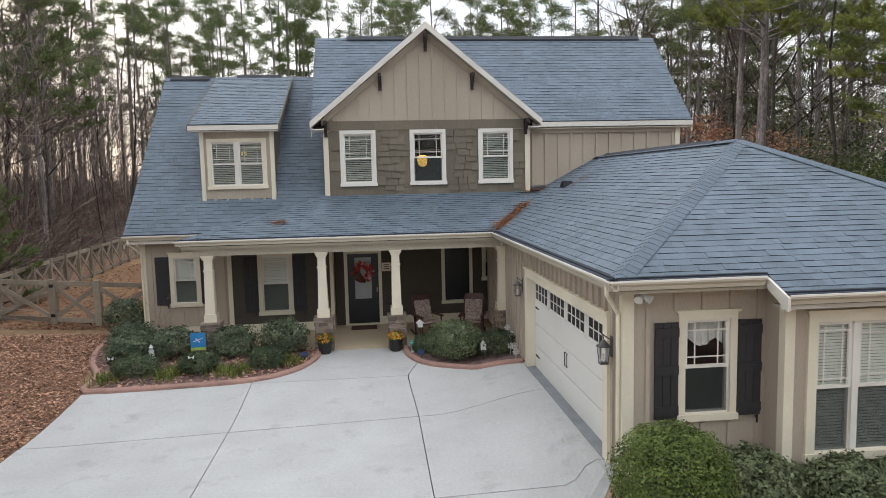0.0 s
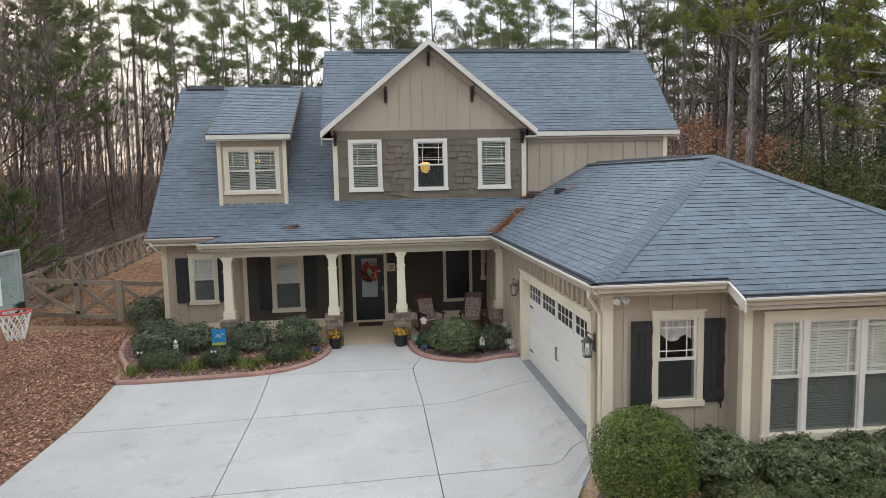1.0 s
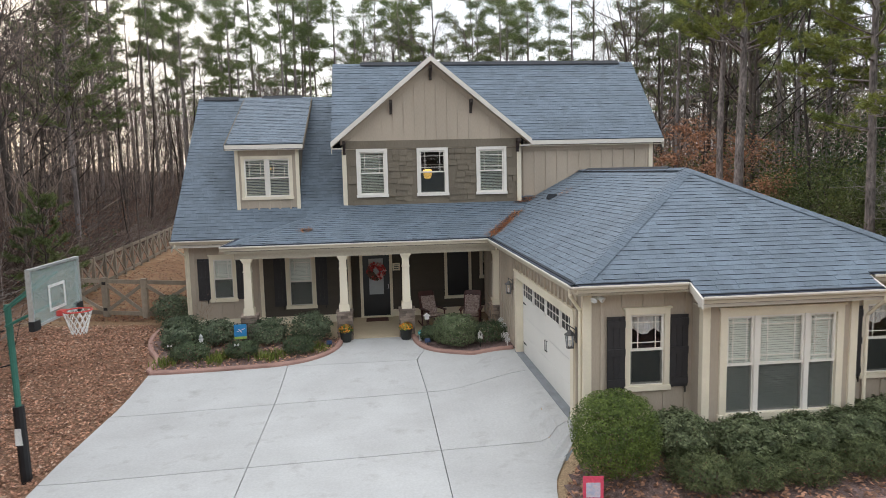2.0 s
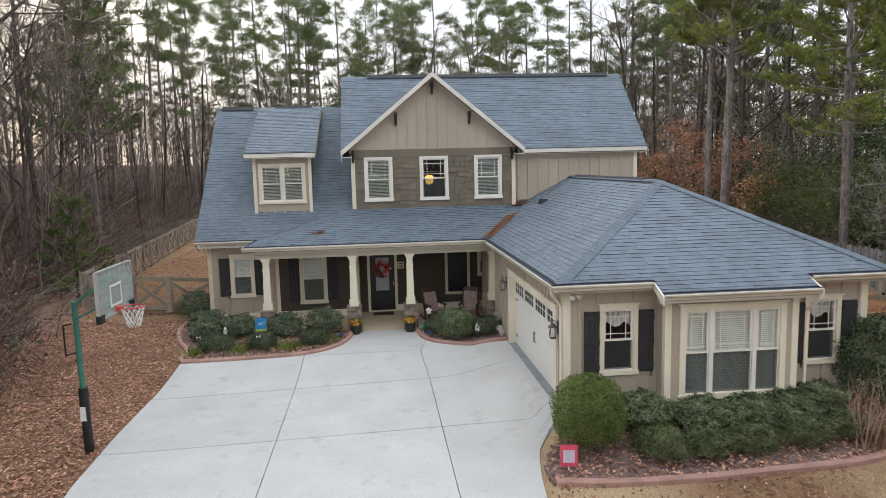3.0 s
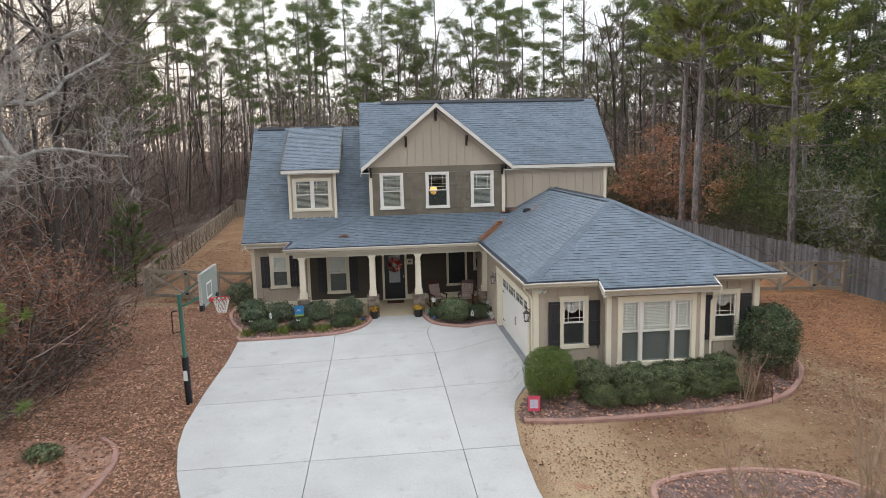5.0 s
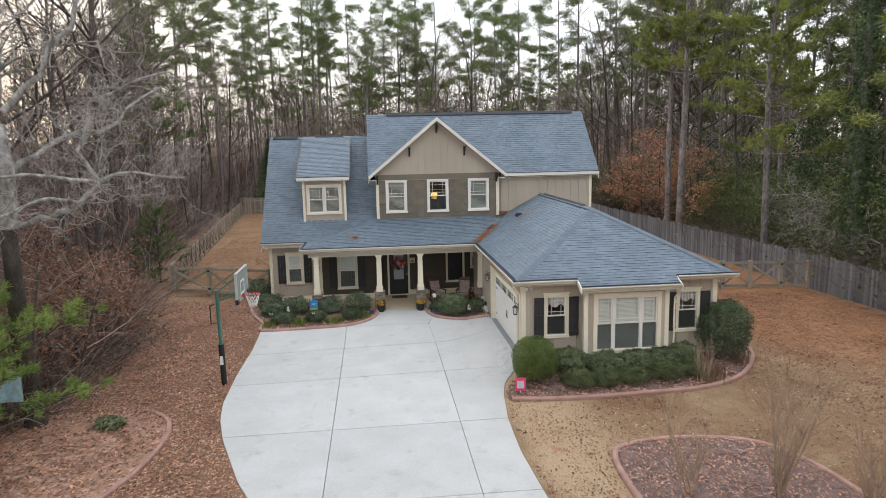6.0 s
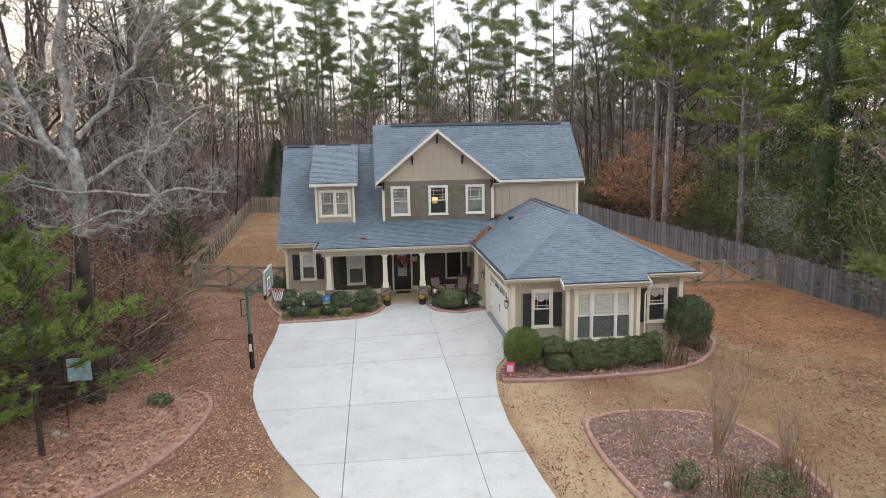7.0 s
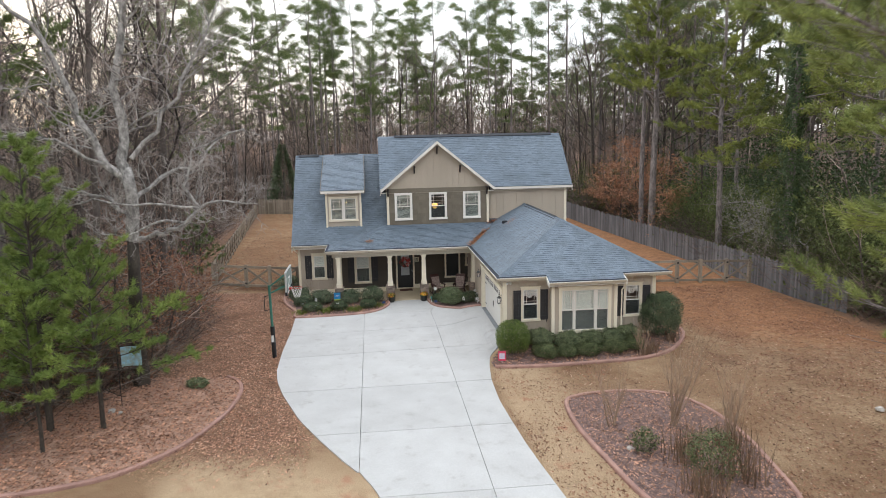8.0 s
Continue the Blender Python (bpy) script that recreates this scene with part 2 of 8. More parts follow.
M = dict(
    shingle=make_mat("shingle", (0.15, 0.195, 0.244), 0.6, 0.22, 0.9, 120, 0.35, rnd=0.13, fine_var=0.22, spec=0.5, stain=(1.1, 0.6, 0.95, (0.085, 0.098, 0.115))),
    cap=make_mat("cap_shingle", (0.134, 0.176, 0.222), 0.6, 0.22, 0.9, 120, 0.35, rnd=0.1, fine_var=0.2, spec=0.5),
    # near-black: paints the shadow line under each shingle course and eave
    butt=make_mat("shingle_edge_shadow", (0.04, 0.047, 0.058), 0.95, 0.3, 3, 60),
    ridge=make_mat("ridge_vent", (0.055, 0.06, 0.07), 0.8, 0.3, 3, 60, 0.2),
    # guard coloured dark navy for the shadow inside the gutter opening
    guard=make_mat("gutter_guard", (0.035, 0.045, 0.075), 0.7, 0.4, 4, 60, 0.2),
    deck=make_mat("roof_deck", (0.07, 0.08, 0.095), 0.9, 0.2, 2, 40),
    batten=make_mat("batten_siding", (0.515, 0.44, 0.352), 0.75, 0.16, 0.8, 40, 0.08, streak=(1, 1, 0.25), fine_var=0.06),
    shake=make_mat("shake_siding", (0.2, 0.17, 0.128), 0.8, 0.2, 1.5, 50, 0.15, rnd=0.1, streak=(1, 1, 0.2)),
    lap=make_mat("lap_siding", (0.085, 0.072, 0.058), 0.75, 0.15, 1.2, 50, 0.06, rnd=0.05, streak=(0.3, 0.3, 1)),
    cream=make_mat("cream_trim", (0.84, 0.765, 0.61), 0.6, 0.1, 1.5, 40, 0.03, fine_var=0.04),
    white=make_mat("white_sash", (0.84, 0.805, 0.74), 0.45, 0.06, 2, 40, fine_var=0.03),
    fascia=make_mat("fascia", (0.78, 0.74, 0.67), 0.5, 0.12, 1.2, 30, fine_var=0.05, streak=(0.3, 0.3, 3)),
    # darker than the trim: the gutter face's shade is in this colour
    gutter=make_mat("gutter", (0.62, 0.55, 0.44), 0.4, 0.14, 1.0, 25, fine_var=0.05, streak=(0.3, 0.3, 3)),
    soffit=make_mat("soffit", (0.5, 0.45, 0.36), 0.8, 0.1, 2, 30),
    shutter=make_mat("shutter", (0.042, 0.04, 0.043), 0.6, 0.3, 2.5, 30, 0.15, streak=(1, 1, 0.3)),
    door_paint=make_mat("door_paint", (0.022, 0.023, 0.026), 0.35, 0.2, 2, 40),
    garage_door=make_mat("garage_door", (0.82, 0.8, 0.75), 0.5, 0.06, 0.7, 50, 0.05, fine_var=0.03),
    glass=glass_mat("window_glass"),
    screen=screen_mat("insect_mesh", 0.4, (0.04, 0.048, 0.045)),
    frost=make_mat("frosted_glass", (0.42, 0.44, 0.46), 0.25, 0.1, 3, 50),
    blind=make_mat("blind", (0.64, 0.7, 0.62), 0.6, 0.08, 2, 40, fine_var=0.03),
    blind_pale=make_mat("pale_blind", (0.78, 0.83, 0.76), 0.6, 0.08, 2, 40, fine_var=0.03),
    # near-black: the gloom of unlit rooms is put into the colour
    room=make_mat("dimmed_room_wall", (0.06, 0.062, 0.065), 0.9, 0.1, 1, 20),
    concrete=make_mat("concrete", (0.525, 0.53, 0.525), 0.85, 0.2, 0.8, 22, 0.1, col2=(0.455, 0.455, 0.45), fine_var=0.07, rnd=0.04, stain=(1.7, 0.56, 0.8, (0.36, 0.35, 0.34))),
    slab=make_mat("porch_slab", (0.6, 0.5, 0.35), 0.8, 0.15, 1, 40, 0.08),
    drain=make_mat("apron_strip", (0.27, 0.29, 0.31), 0.7, 0.25, 3, 50, 0.1),
    curb=make_mat("curb_concrete", (0.44, 0.265, 0.22), 0.85, 0.3, 2.2, 60, 0.35, fine_var=0.2),
    mulch=make_mat("mulch", (0.25, 0.172, 0.158), 0.95, 0.5, 5.0, 34, 1.0, fine_var=0.7),
    leafbed=make_mat("leaf_bed", (0.56, 0.36, 0.27), 0.95, 0.4, 2.5, 30, 0.8, fine_var=0.35),
    stone=make_mat("ledge_stone", (0.3, 0.24, 0.2), 0.85, 0.35, 5, 50, 0.4, rnd=0.4, fine_var=0.2),
    bronze=make_mat("dull_bronze", (0.13, 0.13, 0.13), 0.5, 0.3, 8, 60, metal=0.3),
    iron=make_mat("black_iron", (0.02, 0.02, 0.02), 0.5, 0.2, 8, 60),
    pot=make_mat("pot", (0.025, 0.028, 0.026), 0.5, 0.2, 6, 60),
    bark=make_mat("pine_bark", (0.285, 0.25, 0.24), 0.95, 0.55, 3.2, 13, 1.0, streak=(1, 1, 0.3), fine_var=0.6),
    barkdark=make_mat("dark_bark", (0.085, 0.072, 0.06), 0.95, 0.5, 3, 18, 0.8, streak=(1, 1, 0.4), fine_var=0.35),
    barkgrey=make_mat("grey_bark", (0.115, 0.096, 0.085), 0.95, 0.45, 1.2, 16, 0.5, streak=(1, 1, 0.4), fine_var=0.25, rnd=0.6),
    barkpale=make_mat("pale_bark", (0.44, 0.42, 0.395), 0.9, 0.75, 6.0, 26, 0.6, streak=(1, 1, 0.6), fine_var=0.4),
    twig=make_mat("twig", (0.33, 0.26, 0.225), 0.95, 0.4, 0.3, 10, rnd=0.7),
    stem=make_mat("brush_stem", (0.165, 0.118, 0.097), 0.95, 0.4, 0.3, 10, rnd=0.85),
    needle=leaf_mat("pine_needles", (0.205, 0.25, 0.09), (0.105, 0.145, 0.06)),
    # brighter than pine_needles: light on the young boughs is in the colour
    needle_lit=leaf_mat("lit_young_pine_needles", (0.34, 0.43, 0.12), (0.15, 0.22, 0.07), scale=0.8, through=0.42),
    needle_olive=leaf_mat("olive_pine_needles", (0.34, 0.385, 0.12), (0.14, 0.18, 0.068), scale=0.8, through=0.35),
    # yellow-green copy with sunlight on the crowns put into the colour
    needle_gold=leaf_mat("sunlit_pine_needles", (0.35, 0.38, 0.095), (0.125, 0.16, 0.058), scale=0.5),
    box=leaf_mat("boxwood_leaf", (0.19, 0.25, 0.06), (0.055, 0.09, 0.022), scale=5.0, rnd=0.5, rough=0.4),
    rhodo=leaf_mat("shrub_leaf", (0.24, 0.275, 0.15), (0.075, 0.1, 0.048), scale=4.0, rnd=0.5, rough=0.55),
    holly=leaf_mat("holly_leaf", (0.14, 0.18, 0.095), (0.05, 0.075, 0.04), scale=4.0, rnd=0.5, rough=0.4),
    rust=leaf_mat("rust_leaf", (0.52, 0.28, 0.165), (0.33, 0.165, 0.1), scale=1.0),
    oakleaf=leaf_mat("dead_oak_leaf", (0.31, 0.15, 0.088), (0.2, 0.095, 0.06), scale=1.0),
    thicket=leaf_mat("thicket_leaf", (0.2, 0.23, 0.08), (0.06, 0.085, 0.033), scale=0.8, rough=0.7),
    paletwig=make_mat("pale_twig", (0.46, 0.42, 0.39), 0.9, 0.35, 1.0, 10),
    litter=leaf_mat("fallen_leaf", (0.5, 0.285, 0.19), (0.3, 0.155, 0.1), rnd=0.7, scale=1.0, through=0.1),
    lawnleaf=leaf_mat("lawn_leaf", (0.27, 0.13, 0.08), (0.16, 0.08, 0.05), rnd=0.6, scale=1.0, through=0.1),
    paleleaf=leaf_mat("pale_fallen_leaf", (0.62, 0.47, 0.36), (0.45, 0.29, 0.2), rnd=0.4, scale=1.0, through=0.1),
    ivy=leaf_mat("ivy_leaf", (0.09, 0.13, 0.055), (0.04, 0.07, 0.03), scale=2.0, rough=0.45),
    porchleaf=leaf_mat("porch_shrub_leaf", (0.22, 0.265, 0.165), (0.065, 0.095, 0.055), scale=4.0, rough=0.4, rnd=0.5),
    glossy=leaf_mat("glossy_boxwood_leaf", (0.26, 0.31, 0.18), (0.085, 0.12, 0.05), scale=4.0, rough=0.35, rnd=0.5),
    olive=leaf_mat("olive_leaf", (0.19, 0.215, 0.1), (0.06, 0.082, 0.034), scale=4.0, rnd=0.5),
    fence=make_mat("fence_wood", (0.33, 0.28, 0.22), 0.9, 0.35, 1.2, 25, 0.4, streak=(1, 1, 0.3), rnd=0.25, fine_var=0.15),
    fence_grey=make_mat("grey_fence_wood", (0.185, 0.185, 0.195), 0.9, 0.4, 1.2, 25, 0.4, streak=(1, 1, 0.3), rnd=0.35, fine_var=0.15),
    green_pole=make_mat("green_paint", (0.05, 0.19, 0.145), 0.5, 0.2, 5, 40),
    black_pad=make_mat("black_pad", (0.015, 0.015, 0.017), 0.5, 0.2, 5, 40),
    board=screen_mat("backboard", 0.4, (0.4, 0.5, 0.48)),
    alu=make_mat("aluminium", (0.6, 0.62, 0.63), 0.35, 0.1, 3, 30, metal=0.6),
    red=make_mat("red_paint", (0.62, 0.07, 0.06), 0.5, 0.2, 5, 40),
    net=make_mat("net_cord", (0.78, 0.77, 0.75), 0.8, 0.1, 5, 40),
    cushion=make_mat("cushion", (0.46, 0.37, 0.33), 0.9, 0.4, 22, 60, 0.1, col2=(0.17, 0.105, 0.09)),
    bracket=make_mat("bracket_wood", (0.045, 0.032, 0.028), 0.6, 0.3, 6, 40),
    redwood=make_mat("chair_wood", (0.085, 0.03, 0.025), 0.5, 0.3, 6, 40),
    blueflag=make_mat("blue_flag", (0.03, 0.25, 0.55), 0.7, 0.2, 6, 30),
    limeflag=make_mat("lime_flag", (0.4, 0.55, 0.12), 0.7, 0.2, 6, 30),
    pink=make_mat("pink_sign", (0.75, 0.09, 0.16), 0.6, 0.15, 12, 40),
    paleprint=make_mat("pale_print", (0.7, 0.6, 0.65), 0.6, 0.4, 14, 40, col2=(0.45, 0.5, 0.65)),
    straw=make_mat("pine_straw", (0.58, 0.27, 0.13), 0.95, 0.4, 6, 80, 0.5, fine_var=0.3),
    flower=make_mat("flower_orange", (0.78, 0.2, 0.02), 0.7, 0.4, 9, 30, col2=(0.75, 0.38, 0.03), rnd=0.3),
    wreath_red=make_mat("wreath_red", (0.6, 0.07, 0.07), 0.7, 0.4, 9, 30, rnd=0.4),
    wreath_pink=make_mat("wreath_pink", (0.7, 0.42, 0.4), 0.7, 0.4, 9, 30, rnd=0.4),
    wreath_brown=make_mat("wreath_brown", (0.16, 0.09, 0.07), 0.8, 0.4, 9, 30, rnd=0.4),
    mat_brown=make_mat("doormat", (0.13, 0.06, 0.045), 0.95, 0.3, 8, 90, 0.5),
    white_orn=make_mat("white_ornament", (0.75, 0.75, 0.73), 0.6, 0.15, 9, 40),
    lily=leaf_mat("strappy_leaf", (0.2, 0.24, 0.05), (0.12, 0.16, 0.04), scale=2.5),
    drygrass=leaf_mat("dry_stalk", (0.25, 0.165, 0.105), (0.16, 0.105, 0.07), scale=2.0),
    canetwig=make_mat("cane", (0.42, 0.3, 0.215), 0.9, 0.3, 3, 30),
    flagprint=make_mat("flag_print", (0.3, 0.58, 0.75), 0.7, 0.3, 9, 30, col2=(0.3, 0.36, 0.3)),
    teal=make_mat("teal_glass", (0.12, 0.42, 0.4), 0.15, 0.1, 4, 20),
    navy=make_mat("navy_panel", (0.03, 0.05, 0.11), 0.25, 0.1, 4, 20),
    bulb=lamp_mat("bulb_glow", (1.0, 0.6, 0.12), 1.4),
    rock=make_mat("pale_rock", (0.5, 0.47, 0.43), 0.9, 0.3, 6, 40, 0.4),
)

# ---- building tools ----
rng = random.Random(7)


class Geo:
    """Collects vertices and faces for one mesh."""

    def __init__(self):
        self.v, self.f = [], []

    def face(self, *pts):
        k = len(self.v)
        self.v.extend(tuple(p) for p in pts)
        self.f.append(tuple(range(k, k + len(pts))))

    def add(self, verts, faces):
        k = len(self.v)
        self.v.extend(tuple(p) for p in verts)
        self.f.extend(tuple(i + k for i in f) for f in faces)

    def box(self, x0, x1, y0, y1, z0, z1):
        x0, x1 = min(x0, x1), max(x0, x1)
        y0, y1 = min(y0, y1), max(y0, y1)
        z0, z1 = min(z0, z1), max(z0, z1)
        self.add([(x0, y0, z0), (x1, y0, z0), (x1, y1, z0), (x0, y1, z0), (x0, y0, z1), (x1, y0, z1), (x1, y1, z1), (x0, y1, z1)],
                 [(0, 3, 2, 1), (4, 5, 6, 7), (0, 1, 5, 4), (1, 2, 6, 5), (2, 3, 7, 6), (3, 0, 4, 7)])
        return self

    def prism(self, poly, axis, a, b):
        """Extrudes a polygon of (u, w) pairs along an axis from a to b. axis x: (y, z); y: (x, z); z: (x, y)."""
        def put(p, t):
            return (t, p[0], p[1]) if axis == "x" else (p[0], t, p[1]) if axis == "y" else (p[0], p[1], t)
        n = len(poly)
        self.add([put(p, a) for p in poly] + [put(p, b) for p in poly],
                 [tuple(range(n - 1, -1, -1)), tuple(range(n, 2 * n))] + [(i, (i + 1) % n, n + (i + 1) % n, n + i) for i in range(n)])
        return self

    def slab(self, top, down):
        """A plate under a polygon of 3D points, given its downward vector."""
        n = len(top)
        low = [tuple(p[i] + down[i] for i in range(3)) for p in top]
        self.add(list(top) + low, [tuple(range(n)), tuple(range(2 * n - 1, n - 1, -1))] + [((i + 1) % n, i, n + i, n + (i + 1) % n) for i in range(n)])
        return self

    def tube(self, p, q, r0, r1, n=5):
        p, q = Vector(p), Vector(q)
        d = q - p
        if d.length < 1e-6:
            return self
        a = d.orthogonal().normalized()
        b = d.cross(a).normalized()
        k = len(self.v)
        for c, r in ((p, r0), (q, r1)):
            for i in range(n):
                t = 2 * math.pi * i / n
                self.v.append(tuple(c + a * (r * math.cos(t)) + b * (r * math.sin(t))))
        self.f.extend((k + i, k + (i + 1) % n, k + n + (i + 1) % n, k + n + i) for i in range(n))
        return self

    def rod(self, p, q, r0, r1=None, n=8):
        """A tube with closed ends."""
        k = len(self.v)
        self.tube(p, q, r0, r0 if r1 is None else r1, n)
        self.f.append(tuple(range(k + n - 1, k - 1, -1)))
        self.f.append(tuple(range(k + n, k + 2 * n)))
        return self

    def lathe(self, rings, n=14, cx=0.0, cy=0.0):
        """Turned form from (radius, z) rings."""
        k = len(self.v)
        for r, z in rings:
            self.v.extend((cx + r * math.cos(2 * math.pi * i / n), cy + r * math.sin(2 * math.pi * i / n), z) for i in range(n))
        for j in range(len(rings) - 1):
            self.f.extend((k + j * n + i, k + j * n + (i + 1) % n, k + (j + 1) * n + (i + 1) % n, k + (j + 1) * n + i) for i in range(n))
        self.f.append(tuple(range(k + n - 1, k - 1, -1)))
        self.f.append(tuple(range(k + (len(rings) - 1) * n, k + len(rings) * n)))
        return self

    def sweep(self, path, profile, closed=False):
        """Sweeps a profile of (side, up) pairs along a path of 3D points."""
        n, m = len(path), len(profile)
        k = len(self.v)
        for i in range(n):
            a = Vector(path[(i - 1) % n] if closed or i else path[0])
            b = Vector(path[(i + 1) % n] if closed or i < n - 1 else path[-1])
            d = (b - a)
            d.z = 0
            d.normalize()
            s = Vector((d.y, -d.x, 0))
            self.v.extend(tuple(Vector(path[i]) + s * u + Vector((0, 0, w))) for u, w in profile)
        for i in range(n if closed else n - 1):
            for j in range(m):
                self.f.append((k + i * m + j, k + i * m + (j + 1) % m, k + ((i + 1) % n) * m + (j + 1) % m, k + ((i + 1) % n) * m + j))
        if not closed:
            self.f.append(tuple(range(k, k + m)))
            self.f.append(tuple(range(k + n * m - 1, k + (n - 1) * m - 1, -1)))
        return self

    def mesh(self, name, mat, smooth=False):
        me = bpy.data.meshes.new(name)
        me.from_pydata(self.v, [], self.f)
        if mat is not None:
            me.materials.append(mat)
        if smooth:
            me.polygons.foreach_set("use_smooth", [True] * len(me.polygons))
        me.update()
        return me


def box(*a):
    return Geo().box(*a)


def part(name, g, mat, parent, label="", kind="", smooth=False):
    ob = new(name, g.mesh(name, mat, smooth) if isinstance(g, Geo) else g)
    ob.parent = parent
    return tagged(ob, label, kind=kind)


def thing(name, label, category, loc=(0, 0, 0), turn=0.0, group="", kind=""):
    ob = new(name)
    ob.empty_display_size = 0.2
    ob.matrix_basis = pose(*loc, 0, 0, turn)
    return tagged(ob, label, category, group, kind)


def solid(name, g, mat, label, category, group="", kind="", loc=(0, 0, 0), turn=0.0, smooth=False):
    ob = new(name, g.mesh(name, mat, smooth))
    ob.matrix_basis = pose(*loc, 0, 0, turn)
    return tagged(ob, label, category, group, kind)


def ease(a, b, x):
    u = min(1.0, max(0.0, (x - a) / (b - a)))
    return u * u * (3 - 2 * u)


def ground_z(x, y):
    """The lie of the land: falls from the house, a shallow swale across the drive, rises into the woods."""
    z = 0.3 * ease(11.2, 15.8, y)
    if x < 14:
        z = max(z, 0.36 * ease(0.8, 3.2, x) * ease(5.2, 7.6, y - 3.0 * ease(3.2, 2.5, x)))
    z += 0.03 * max(0.0, -x - 6) * ease(0, 6, y)
    if x > 10:
        z *= ease(15, 10, x)
    return z - 0.02 * max(0.0, min(x, 40) - 12)


def curve(points, steps=8, closed=False):
    """A smooth line through plan points (Catmull-Rom)."""
    p = [Vector((*q, 0)) for q in points]
    n = len(p)
    out = []
    for i in range(n if closed else n - 1):
        a, b, c, d = (p[(i + k) % n] if closed else p[max(0, min(n - 1, i + k))] for k in (-1, 0, 1, 2))
        for s in range(steps):
            t = s / steps
            out.append(0.5 * (2 * b + (c - a) * t + (2 * a - 5 * b + 4 * c - d) * t * t + (3 * b - a - 3 * c + d) * t ** 3))
    if not closed:
        out.append(p[-1])
    return [(v.x, v.y) for v in out]


def inside(poly, x, y):
    hit = False
    n = len(poly)
    for i in range(n):
        (x0, y0), (x1, y1) = poly[i], poly[(i + 1) % n]
        if (y0 > y) != (y1 > y) and x < (x1 - x0) * (y - y0) / (y1 - y0) + x0:
            hit = not hit
    return hit

# ---- ground, drive, beds ----
LEFT_EDGE = [(-30, -1.9), (-12, -1.9), (-8, -2.0), (-5.5, -2.15), (-4.0, -2.49), (-3.2, -2.79), (-2.1, -3.44), (-0.7, -4.19), (1.13, -5.07), (3.53, -5.91), (5.03, -6.3), (6.35, -6.49), (8.9, -6.58), (14, -6.56)]
RIGHT_EDGE = [(-30, 3.6), (-12, 3.3), (-8, 2.75), (-4.8, 2.33), (-2.92, 2.13), (-1.64, 2.02), (0.05, 1.93), (1.75, 1.86), (3.7, 1.94), (5.3, 2.15), (6.3, 2.36), (7.1, 2.75), (7.5, 3.2), (14, 3.2)]
TOP_EDGE = [(-6.56, 13.62), (-4.8, 13.72), (-3.0, 13.86), (-2.5, 14.1), (-2.05, 14.48), (-1.75, 15.1), (-1.62, 15.98), (0.46, 15.98), (0.5, 15.4), (0.62, 14.98), (1.0, 14.42), (1.4, 14.17), (1.9, 14.03), (3.2, 13.78)]
BED_WEST = curve([(-7.6, 18.6), (-7.5, 17.0), (-7.1, 15.6), (-6.62, 14.6), (-6.62, 13.85)], 6) + curve([(-6.5, 13.7), (-4.8, 13.77), (-3.1, 13.92), (-2.2, 14.38), (-1.75, 15.15), (-1.68, 16.0)], 8)
BED_EAST = curve([(0.5, 15.95), (0.62, 15.03), (1.02, 14.42), (1.91, 14.05), (3.14, 13.78)], 8)
BED_FRONT = curve([(2.35, 5.2), (3.4, 5.02), (5.0, 4.97), (6.4, 5.05), (8.0, 5.15), (9.2, 5.45), (10.3, 6.05), (11.2, 7.1), (11.55, 8.3), (11.3, 9.6)], 8)
ISLAND = curve([(4.1, 1.1), (4.65, 1.65), (5.9, 1.85), (7.2, 1.65), (8.1, 1.1), (8.65, -0.2), (8.75, -2.0), (8.5, -4.0), (8.0, -6.2), (6.6, -7.6), (5.2, -7.2), (4.4, -5.4), (4.1, -3.2), (3.92, -0.8)], 6, True)
BED_LEFT = curve([(-8.3, 5.55), (-7.75, 4.9), (-7.5, 3.8), (-7.65, 2.0), (-8.2, 0.3), (-8.75, -0.75), (-9.9, -1.95), (-11.2, -2.5), (-12.6, -2.75), (-15, -2.9)], 8)


def along(table, t):
    return float(np.interp(t, [a for a, _ in table], [b for _, b in table]))


def litter_amount(x, y):
    """How thickly fallen leaves lie: deep on the wooded side, thin on the open lawn."""
    a = ease(-2.0, -7.2, x) * ease(-3.2, 1.2, y + 0.25 * (x + 8))
    if x < -12:
        a = max(a, ease(-11, -14, x))
    b = ease(19.5, 22.5, x)
    c = ease(58, 66, y)
    return max(a if y < 19 else ease(-12.4, -13.4, x + 0.06 * (y - 21)), b, c)


